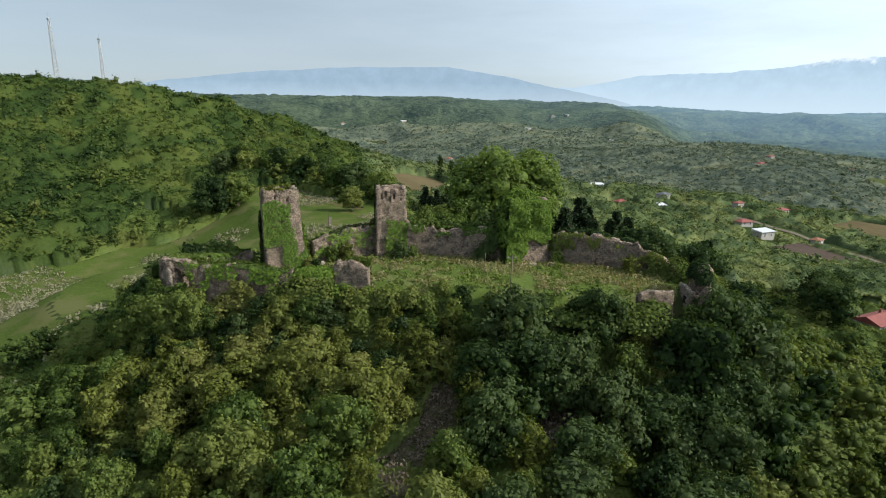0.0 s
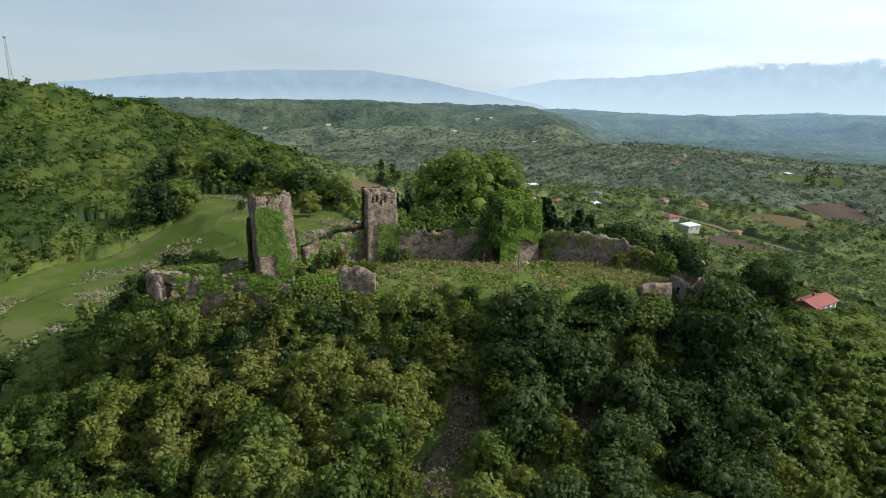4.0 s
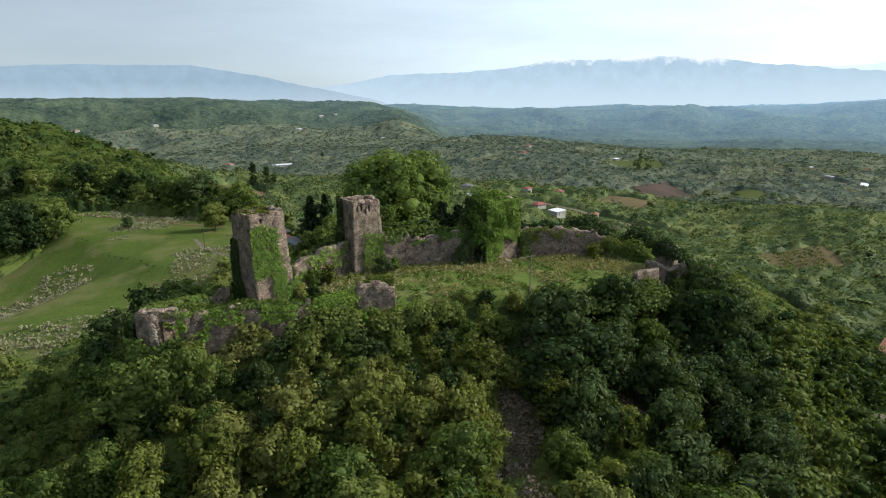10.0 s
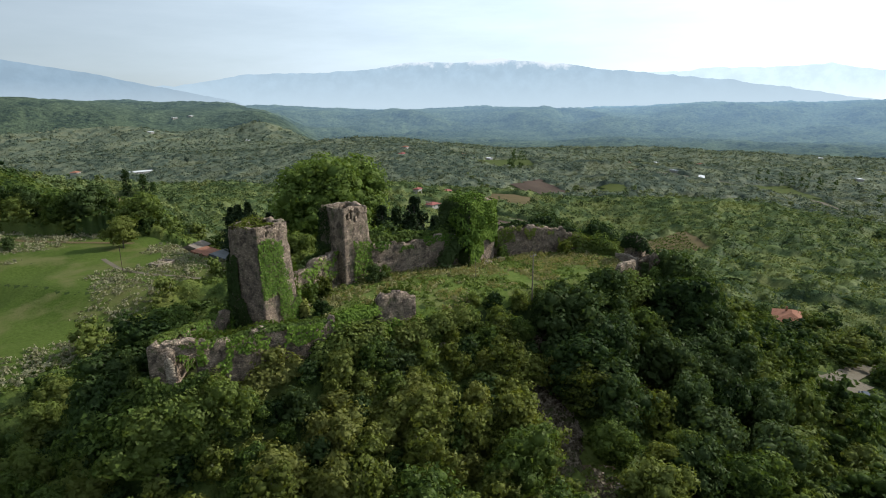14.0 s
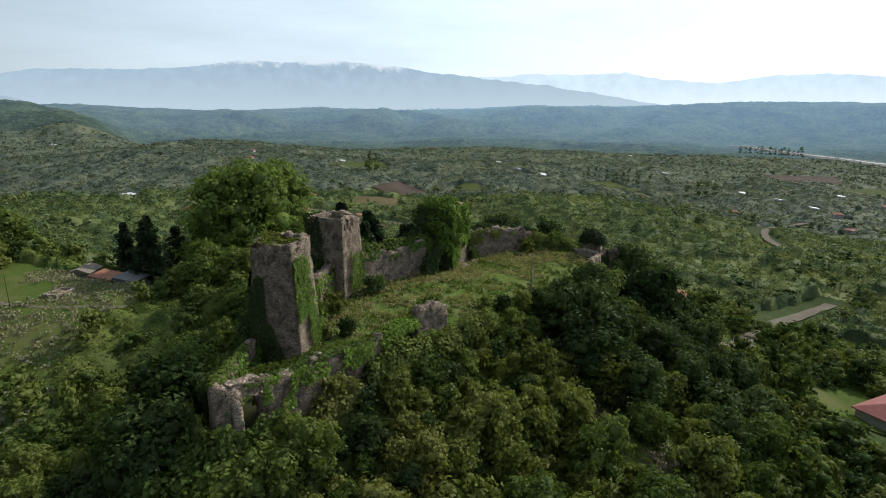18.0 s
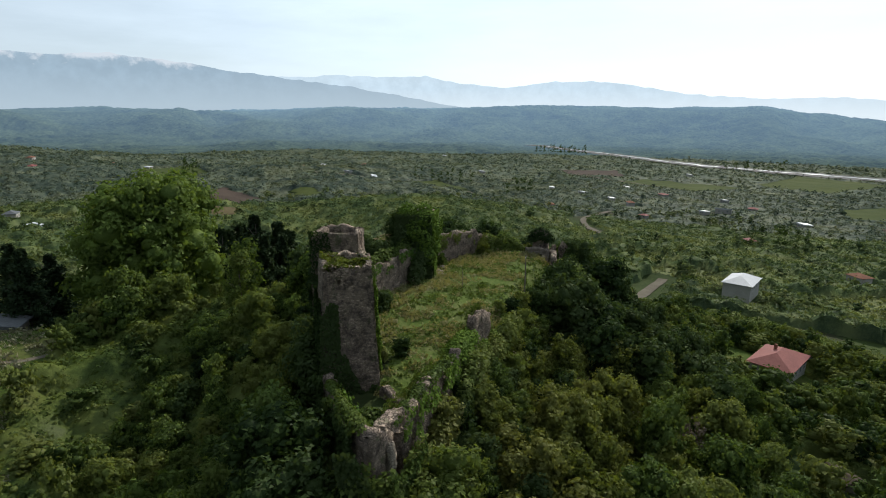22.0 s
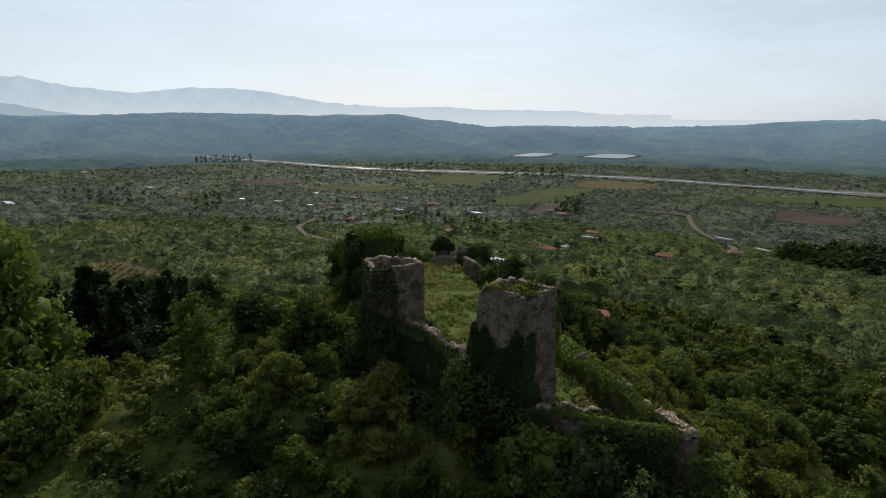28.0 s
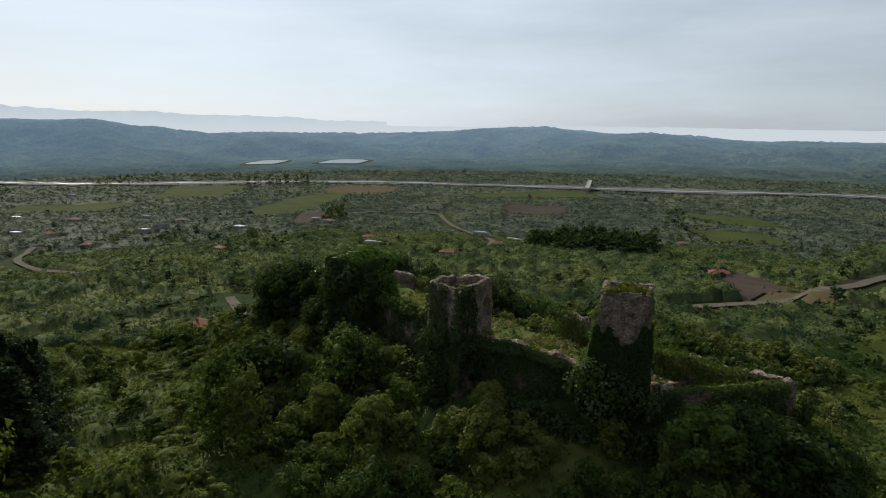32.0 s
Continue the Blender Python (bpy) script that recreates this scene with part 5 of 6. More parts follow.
def conifer_kind(seed, height, width, leaves, size, radius, mat, tiers=11):
    """Cedar-like: flat drooping layers on a straight trunk."""
    rng = np.random.default_rng(seed)
    k = rng.integers(tiers, size=leaves)
    f = 0.16 + 0.84 * (k + 0.75 * rng.random(leaves)) / tiers
    reach = width * 0.5 * (1.05 - f) ** 0.75 * (0.75 + 0.25 * np.sin(k * 2.1 + 3 * 0.7))
    a = rng.random(leaves) * 6.2832
    lump = 0.68 + 0.32 * np.sin(a * 4 + k * 1.7)
    rr = reach * lump * np.sqrt(rng.random(leaves))
    p = np.column_stack([rr * np.cos(a), rr * np.sin(a), height * f - 0.12 * rr + 0.15 * rng.normal(size=leaves)])
    v, fc = leaf_quads(rng, p, np.tile([0.0, 0.0, 1.0], (leaves, 1)), size, 0.8)
    crown = fast_mesh("crown", v, fc)
    crown.materials.append(mat)
    trunk = trunk_mesh(rng, height * 1.08, radius, 14, 0.18, 0.22)
    trunk.materials.append(M_BARK)
    return trunk, crown


def plant_tree(name, kind, x, y, scale, turn, label, category="tree", group="", z=None, tall=1.0):
    t = thing(name, (x, y, (land_at(x, y) if z is None else z) - 0.1), label, category, group, turn)
    fat = 1 + 0.16 * math.sin(13.7 * x + 5.1 * y)
    t.scale = (scale * fat, scale / fat, scale * tall)
    put_mesh("trunk", kind[0], None, t)
    put_mesh("crown", kind[1], None, t)
    return t


GREEN = [tree_kind(200 + k, 8.0, 7.2, 0.2, 17, 4300, 0.33, 0.15, 7, M_LEAF) for k in range(4)]
DARK = [tree_kind(210 + k, 9.0, 7.6, 0.15, 20, 4700, 0.34, 0.17, 7, M_LEAF_DARK) for k in range(3)]
YELLOW = [tree_kind(220 + k, 6.5, 4.6, 0.2, 14, 2300, 0.27, 0.10, 7, M_LEAF_YEL, 1.0, 1) for k in range(2)]
BUSH = [tree_kind(230 + k, 3.4, 3.3, 0.05, 12, 1450, 0.24, 0.05, 5, m, 0.9, 1) for k, m in enumerate((M_LEAF, M_LEAF_YEL, M_LEAF_DARK, M_LEAF_YEL))]
DRY = [tree_kind(240, 5.0, 4.0, 0.15, 10, 420, 0.26, 0.09, 14, M_DRY, 1.0, 0)]

BIG = tree_kind(300, 33.0, 31.0, 0.1, 110, 34000, 0.62, 0.6, 18, M_LEAF_BRIGHT, 0.62)
plant_tree("broadleaf_tree", BIG, 20.0, 158.5, 1.1, 0, "very large spreading broadleaf tree in fresh green leaf")
AIRY = tree_kind(305, 25.0, 12.0, 0.25, 26, 6000, 0.5, 0.28, 14, M_LEAF_YEL, 0.8, 0)
plant_tree("broadleaf_tree", AIRY, 33.5, 163.0, 1.1, 40, "tall airy olive-green tree beside the great tree")
BIRCH = tree_kind(307, 11.5, 5.0, 0.22, 18, 2400, 0.3, 0.10, 12, M_LEAF, 0.8, 0)
for x, y, s in ((2.6, 124.5, 1.2), (6.4, 126.0, 1.35)):
    plant_tree("slender_tree", BIRCH, x, y, s, 70 * s, "slender thin-leaved tree with bare trunk", group="slender trees")
plant_tree("broadleaf_tree", DARK[0], 12.6, 117.0, 1.5, 10, "round dark green tree on the north slope")
plant_tree("broadleaf_tree", GREEN[0], 3.2, 109.5, 1.25, 60, "round light green tree below the wall")
plant_tree("broadleaf_tree", GREEN[1], -27.0, 186.0, 1.15, 30, "round green tree standing in the meadow")
rim = np.random.default_rng(88)
for k in range(24):
    g = 0.3 + 0.7 * k / 23
    x = float(np.interp(g, (0, 0.25, 0.45, 0.7, 1), (-4, -12, -30, -58, -90))) + 3 * rim.normal()
    y = float(np.interp(g, (0, 0.25, 0.45, 0.7, 1), (172, 196, 214, 236, 244))) + 5 * abs(rim.normal())
    plant_tree("broadleaf_tree", (GREEN + DARK)[k % 6], x, y, 1.15 + 0.5 * rim.random(), 77 * k, "leafy green tree along the upper edge of the meadow", group="meadow edge trees")
plant_tree("bush", BUSH[2], -51.0, 201.0, 1.2, 0, "dark bush standing in the meadow", "bush")
plant_tree("broadleaf_tree", DARK[1], -77.0, 197.0, 1.75, 15, "dense round tree on the meadow edge")
plant_tree("broadleaf_tree", GREEN[2], -69.5, 199.0, 1.55, 95, "dense round tree on the meadow edge")
for k, (x, y, s) in enumerate(((-6.0, 141.0, 1.1), (-1.0, 146.0, 1.4), (1.5, 139.0, 1.15))):
    plant_tree("broadleaf_tree", GREEN[k], x, y, s, 80 * k, "leafy light green walnut-like tree at the meadow corner", group="corner trees")
CEDAR = [conifer_kind(310 + k, 19.0, 18.0, 6500, 0.6, 0.28, M_PINE, 12) for k in range(2)]
for k, (x, y, s) in enumerate(((5.0, 181.0, 1.05), (9.5, 176.0, 0.95), (1.5, 186.0, 0.9), (40.0, 147.0, 1.05), (47.0, 142.0, 0.9), (35.5, 141.5, 0.8), (54.0, 149.0, 0.95), (60.0, 142.0, 0.85), (44.0, 154.0, 1.0), (66.0, 134.0, 0.8), (-2.0, 168.5, 0.9), (31.0, 150.0, 0.85), (37.0, 152.0, 0.9), (50.0, 147.0, 1.0), (42.0, 140.5, 0.85), (57.0, 137.0, 0.85), (71.0, 138.0, 0.85))):
    plant_tree("conifer", CEDAR[k % 2], x, y, s * (1.32 if x > 30 else 1.0), 47 * k, "dark green layered conifer", "conifer", "conifers behind the ruins")
for k, (x, y, s) in enumerate(((-44.5, 80.6, 1.1), (-42.4, 77.8, 1.1), (-39.0, 77.0, 1.0), (-35.6, 76.8, 0.95), (-45.5, 84.5, 1.1), (-43.2, 88.0, 1.1), (-40.0, 91.0, 1.1), (-36.5, 93.0, 1.05), (-33.0, 77.0, 0.6), (-21.5, 76.4, 0.6), (-17.5, 76.0, 0.65))):
    plant_tree("hazel_tree", (GREEN + DARK)[k % 7], x, y, s, 67 * k, "leafy hazel tree against the ruined outer wall", group="trees below the outer wall")
for k, (x, y) in enumerate(((110, 147), (113.5, 153), (106, 141), (119, 154), (103, 133))):
    plant_tree("broadleaf_tree", DARK[k % 3], x, y, 1.35, 51 * k, "tall dark tree behind the long white house", group="trees behind the house")
CYPRESS = tree_kind(320, 17.0, 4.2, 0.03, 26, 2000, 0.5, 0.2, 4, M_LEAF_DARK, 1.15, 1)
for x, y, s in ((4.0, 366.0, 1.1), (11.0, 360.0, 1.0), (14.0, 352.0, 0.8)):
    plant_tree("cypress_tree", CYPRESS, x, y, s, 20 * s, "tall dark columnar cypress", group="cypresses")


def house_yard(x, y):
    """Clearings kept free of trees: farmyards, gardens, sheds."""
    a = (np.hypot((x - 54) / 21, (y - 28) / 13) < 1) | (np.hypot((x - 75) / 18, (y - 50) / 9) < 1) | (np.hypot((x - 126) / 8, (y - 79) / 6.5) < 1)
    b = (np.hypot((x - 160) / 15, (y - 10) / 11) < 1) | (np.hypot((x - 121) / 14, (y - 139) / 11) < 1) | (np.hypot((x - 4) / 9, (y - 30) / 8) < 1)
    c = (np.hypot((x + 6) / 13, (y - 172) / 16) < 1) | (np.hypot((x - 20) / 9, (y - 158) / 9) < 1)
    return a | b | c | (np.abs(y - 54 + (x - 85) * 0.03) < 3.5) & (x > 66) & (x < 160)


def free_ground(x, y):
    x, y = np.asarray(x, float), np.asarray(y, float)
    wide = [(-41.5, 80), (-8, 78), (4, 76), (22, 73), (30, 70.5), (43, 70), (43, 88), (22, 99.5), (0, 102.5), (-12, 104), (-22, 98), (-30.5, 93), (-41.5, 83)]
    return ~inside(x, y, wide) & ~inside(x, y, MEADOW) & ~house_yard(x, y)


M_BARE = surface("bare_brown_slope", (0.040, 0.031, 0.020), (0.085, 0.066, 0.042), 0.95, 0.2, 1.8, (0.050, 0.055, 0.022), 0.3, 0.8, 0.3)


def bare_slope(x, y):
    """Steep places with bare brown soil and dry grass."""
    gully = (np.abs(x - 4.5 - 0.75 * (y - 66) + 1.2 * np.sin(y * 0.5)) < 2.6) & (y > 56) & (y < 73)
    scar = (np.hypot((x - 18.5 - 0.8 * np.sin(y * 0.7)) / 4.4, (y - 60.5) / 4.2) < 1) | (np.hypot((x - 28) / 3.4, (y - 62) / 2.8) < 1)
    return gully | scar


patch("bare_slope", [(-5, 54), (-1, 54), (4, 60), (9, 67), (13, 73.5), (6, 73.5), (0, 66), (-4, 60)], 0.8, 0.06, M_BARE, "steep bare gully of brown soil and dry grass", "soil")
patch("bare_slope", [(14, 58), (18, 56), (23, 58), (23.5, 62), (20, 65.5), (15, 64.5)], 0.8, 0.06, M_BARE, "patch of bare brown soil on the slope", "soil")


class Sieve:
    """Keeps points a given distance apart."""

    def __init__(self, cell):
        self.cell, self.map = cell, {}

    def take(self, x, y, gap):
        i, j = int(x // self.cell), int(y // self.cell)
        for a in range(i - 1, i + 2):
            for b in range(j - 1, j + 2):
                for px, py in self.map.get((a, b), ()):
                    if (px - x) ** 2 + (py - y) ** 2 < gap * gap:
                        return False
        self.map.setdefault((i, j), []).append((x, y))
        return True


rng = np.random.default_rng(7)
sieve = Sieve(5.0)
N = 42000
cand = np.column_stack([rng.uniform(-105, 135, N), rng.uniform(-30, 205, N)])
cand = cand[free_ground(cand[:, 0], cand[:, 1])]
near_spots, rest_spots = [], []
for x, y in cand:
    gully = bool(bare_slope(x, y))
    scrub = -42 < x < 6 and 60 < y < 80
    hazel = (x < -30 or y > 101) and not scrub
    if math.hypot((x - 30) / 17, (y - 130) / 8) < 1:
        continue
    if gully and rng.random() < 0.9:
        continue
    if not scrub and rng.random() < 0.9 and bool(bare_slope(x - 2.4, y) | bare_slope(x + 2.4, y) | bare_slope(x, y + 2.4)):
        continue
    gap = 2.05 if scrub else 2.9 if hazel else 4.1
    if sieve.take(x, y, gap):
        (near_spots if math.hypot((x + 4) * 0.8, y - 82) < 44 else rest_spots).append((x, y, scrub, hazel))
near_spots.sort(key=lambda q: math.hypot(q[0] + 6, q[1] - 74))
planted = {"bush": 0, "broadleaf_tree": 0}
for x, y, scrub, hazel in near_spots:
    q = rng.random()
    if scrub:
        name, kind, s, label = "bush", BUSH[rng.integers(4)] if y > 70 or q < 0.5 else YELLOW[rng.integers(2)], 0.9 + 0.5 * rng.random(), "yellow-green thorny bush on the steep slope below the wall"
    elif hazel:
        name, kind, s, label = "bush", (BUSH[0], BUSH[2], BUSH[0], GREEN[rng.integers(4)])[rng.integers(4)], 1.0 + 0.4 * rng.random(), "leafy hazel bush in the thicket below the ruins"
        if kind in GREEN:
            s *= 0.6
    elif x > 5 and q < 0.75:
        name, kind, s, label = "broadleaf_tree", DARK[rng.integers(3)], (1.05 if y > 57 else 0.85) + 0.4 * rng.random(), "dense dark green tree on the southern slope"
    elif q < 0.06:
        name, kind, s, label = "broadleaf_tree", DRY[0], 1.0 + 0.4 * rng.random(), "half-bare tree with dry grey twigs"
    else:
        name, kind, s, label = "broadleaf_tree", (GREEN + YELLOW)[rng.integers(6)], 0.7 + 0.4 * rng.random(), "broadleaf tree in fresh spring leaf on the hillside"
    if y > 58:
        s = min(s, max(0.35, (-3.4 - 0.10 * (76 - y) - land_at(x, y)) / (3.3 if kind in BUSH else 8.6)) * (1.3 if x > 12 else 1.0))
    if planted[name] >= 300:
        rest_spots.append((x, y, scrub, hazel))
        continue
    planted[name] += 1
    plant_tree(name, kind, x, y, s, 360 * rng.random(), label, "bush" if name == "bush" else "tree", "thicket" if name == "bush" else "hillside trees", tall=0.85 + 0.3 * rng.random())


def with_tone(me, tone):
    """Notes each crown's own tone on its points."""
    at = me.attributes.new("tone", "FLOAT", "POINT")
    at.data.foreach_set("value", np.asarray(tone, np.float32))
    return me


def scatter_stuff(name, places, variants, material, label, category="woods"):
    """Many plants joined into one object: places are x, y, z, scale."""
    V, Fc, tones, base = [], [], [], 0
    for k, (x, y, z, s) in enumerate(places):
        v, f = variants[k % len(variants)]
        a = (k * 2.399) % 6.283
        c, q = math.cos(a), math.sin(a)
        w = v * s * np.array([1.0 + 0.25 * math.sin(k * 1.7), 1.0 + 0.25 * math.cos(k * 2.3), 0.9 + 0.25 * math.sin(k * 0.9)])
        V.append(np.column_stack([w[:, 0] * c - w[:, 1] * q + x, w[:, 0] * q + w[:, 1] * c + y, w[:, 2] + z]))
        Fc.append(f + base)
        tones.append(np.full(len(v), (k * 0.618) % 1.0))
        base += len(v)
    me = with_tone(fast_mesh(name, np.concatenate(V), np.concatenate(Fc)), np.concatenate(tones))
    return tagged(put_mesh(name, me, material), label, category, kind="stuff")


def crown_variants(seed, count, leaves, size, height=8.0, width=7.0, n=9, low=0.12, level=0, shrink=0.62):
    """Crowns for joined woods: leaf sprays round lobes, with leafy bodies where level is 1 or 2."""
    out = []
    for k in range(count):
        g = np.random.default_rng(seed + k)
        out.append(leaf_cloud(g, lobes(g, height, width, low, n), leaves, size, level, shrink))
    return out


rest = {0: [], 1: [], 2: []}
for x, y, scrub, hazel in rest_spots:
    if rng.random() < (0.30 if hazel else 1.0) and math.hypot(x, y - 85) < (150 if hazel else 125):
        which = 0 if hazel else int(rng.integers(3))
        rest[which].append((x, y, land_at(x, y) - 0.4, (0.55 if hazel else 0.8) + 0.4 * rng.random()))
for k, m in enumerate((M_UNDER, M_UNDER, M_HILL)):
    scatter_stuff("hillside_woods", rest[k], crown_variants(400 + 10 * k, 6, 560, 0.46, n=14, level=1), m, "dense green broadleaf woods on the slopes")


def wood_places(count, r0, r1, az0, az1, keep, seed, s0, s1):
    g = np.random.default_rng(seed)
    a = np.radians(g.uniform(az0, az1, count))
    r = np.sqrt(g.uniform(r0 * r0, r1 * r1, count))
    x, y = r * np.sin(a), 90 + r * np.cos(a)
    ok = keep(x, y)
    x, y = x[ok], y[ok]
    return np.column_stack([x, y, land(x, y) - 0.6, g.uniform(s0, s1, len(x))])


def off_fields(x, y):
    ok = ~inside(x, y, [(214, 176), (244, 212), (292, 204), (256, 164)]) & ~inside(x, y, [(-34, 300), (-22, 262), (2, 290), (10, 350), (0, 372), (-18, 350)])
    for poly, m, label in FIELDS:
        ok &= ~inside(x, y, poly)
    ok &= river_gap(x, y) > 33
    for line in ROADS:
        ok &= line_gap(x, y, line) > 9
    pond = inside(x, y, [(1150, -640), (1230, -520), (1560, -640), (1520, -960), (1300, -980), (1040, -760)])
    return ok & ~pond


outer = lambda x, y: free_ground(x, y) & ~((x > -105) & (x < 135) & (y > -30) & (y < 205)) & off_fields(x, y)
emerge = lambda x, y: outer(x, y) & (vnoise(x, y, 60, 21) + 0.5 * vnoise(x, y, 22, 24) > -0.1)
mid = wood_places(3000, 60, 520, -12, 190, emerge, 500, 0.5, 1.05)
scatter_stuff("valley_woods", mid, crown_variants(420, 6, 60, 0.95, n=8, level=1), M_WOODS, "broadleaf woods and orchards on the lower slopes")
hill = wood_places(1400, 70, 540, -90, -6, outer, 501, 0.6, 1.1)
scatter_stuff("hill_woods", hill, crown_variants(430, 6, 90, 0.9, n=9, level=1), M_HILL, "dense broadleaf woods covering the hill")
far = wood_places(3000, 440, 1330, -50, 188, lambda x, y: off_fields(x, y) & (vnoise(x, y, 90, 22) + 0.6 * vnoise(x, y, 30, 23) > 0.0), 502, 0.6, 1.2)
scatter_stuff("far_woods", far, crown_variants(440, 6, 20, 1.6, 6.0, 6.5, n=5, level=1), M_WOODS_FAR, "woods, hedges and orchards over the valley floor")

# poplar rows by the river, and a dark plantation
g = np.random.default_rng(77)
poplar = []
for (x0, y0), (x1, y1), n in (((905, -330), (850, -430), 26), ((1420, 250), (1380, 120), 34), ((1090, -150), (1060, -240), 12), ((440, -180), (470, -230), 16), ((350, -30), (330, -70), 9), ((600, 180), (640, 150), 8), ((180, -420), (150, -440), 6), ((700, 250), (690, 330), 10), ((430, 500), (470, 520), 9)):
    for k in range(n):
        x, y = x0 + (x1 - x0) * k / n + g.normal() * 4, y0 + (y1 - y0) * k / n + g.normal() * 4
        poplar.append((x, y, land_at(x, y), 0.9 + 0.4 * g.random()))
scatter_stuff("poplar_rows", poplar, crown_variants(450, 4, 60, 1.4, 20.0, 4.5, 10, 0.03, 1), M_LEAF_DARK, "rows of tall dark poplars on the plain", "poplars")
wood = wood_places(300, 340, 430, 146, 160, outer, 503, 1.1, 1.7)
scatter_stuff("dark_wood", wood, crown_variants(456, 4, 60, 1.3, n=7, level=1), M_LEAF_DARK, "dark conifer wood on the valley side", "wood")

# low plants in the yard and on the meadow
low = lambda seed, leaves, size, h, w: crown_variants(seed, 5, leaves, size, h, w, 4, 0.0)
def in_poly(poly, count, seed, keep):
    g = np.random.default_rng(seed)
    P = np.array(poly, float)
    x, y = g.uniform(P[:, 0].min(), P[:, 0].max(), count), g.uniform(P[:, 1].min(), P[:, 1].max(), count)
    ok = inside(x, y, poly) & keep(x, y)
    x, y = x[ok], y[ok]
    return np.column_stack([x, y, land(x, y) - 0.05, g.uniform(0.5, 1.25, len(x))])


scatter_stuff("yard_weeds", in_poly(YARD, 3600, 601, lambda x, y: vnoise(x, y, 5.0, 31) + 0.6 * vnoise(x, y, 1.8, 32) > -0.05), low(610, 22, 0.30, 0.5, 1.1), M_WEED, "patches of grey-green and brownish tall weeds in the yard", "weeds")
scatter_stuff("dry_grass", in_poly([(-6, 53), (14, 53), (24, 57), (24, 66), (13, 74), (5, 74), (-5, 62)], 3600, 605, bare_slope), low(660, 14, 0.26, 0.5, 0.8), M_DRY, "tufts of dry brown grass on the bare slope", "grass")
scatter_stuff("yard_grass", in_poly(YARD, 5200, 602, lambda x, y: vnoise(x, y, 3.0, 33) > -0.4), low(620, 12, 0.26, 0.4, 0.8), M_GRASS, "tufts of fresh grass in the yard", "grass")
scatter_stuff("meadow_weeds", in_poly(MEADOW, 16000, 603, lambda x, y: (vnoise(x, y, 16, 34) + 0.5 * vnoise(x * 0.4 + y * 0.6, y, 6, 35) > 0.2)), low(630, 12, 0.36, 0.7, 1.3), M_SILVER, "scattered grey-green bracken clumps in the meadow", "bracken")
scatter_stuff("meadow_edge_shrubs", in_poly([(-84, 62), (-70, 62), (-60, 100), (-47, 114), (-36, 128), (-38, 136), (-52, 124), (-68, 108)], 1800, 604, lambda x, y: vnoise(x, y, 7, 36) > -0.5), low(640, 26, 0.42, 1.3, 1.8), M_SILVER, "silvery grey-green scrub along the meadow edge", "scrub")
for k, (x, y, s, which) in enumerate(((-14.5, 94.0, 1.05, 1), (-17.0, 93.4, 0.9, 0), (-5.2, 94.8, 1.0, 2), (-3.0, 95.2, 0.75, 0), (33.8, 88.4, 0.95, 1), (22.6, 94.0, 0.8, 0), (5.1, 77.6, 0.95, 2), (9.5, 76.6, 1.0, 0), (13.5, 75.6, 1.1, 2), (17.5, 74.4, 1.0, 0), (2.0, 79.0, 0.7, 0), (-2.9, 77.4, 0.85, 2), (-7.0, 77.0, 1.0, 0), (21.0, 75.0, 0.9, 2), (26.0, 73.0, 1.0, 0), (29.0, 72.5, 0.8, 2), (43.0, 74.0, 1.0, 0), (-18.5, 87.0, 0.8, 2), (-10.5, 77.0, 0.9, 0))):
    plant_tree("bush", BUSH[which], x, y, s, 50 * k, "rounded green bush at the edge of the castle yard", "bush", "yard bushes")


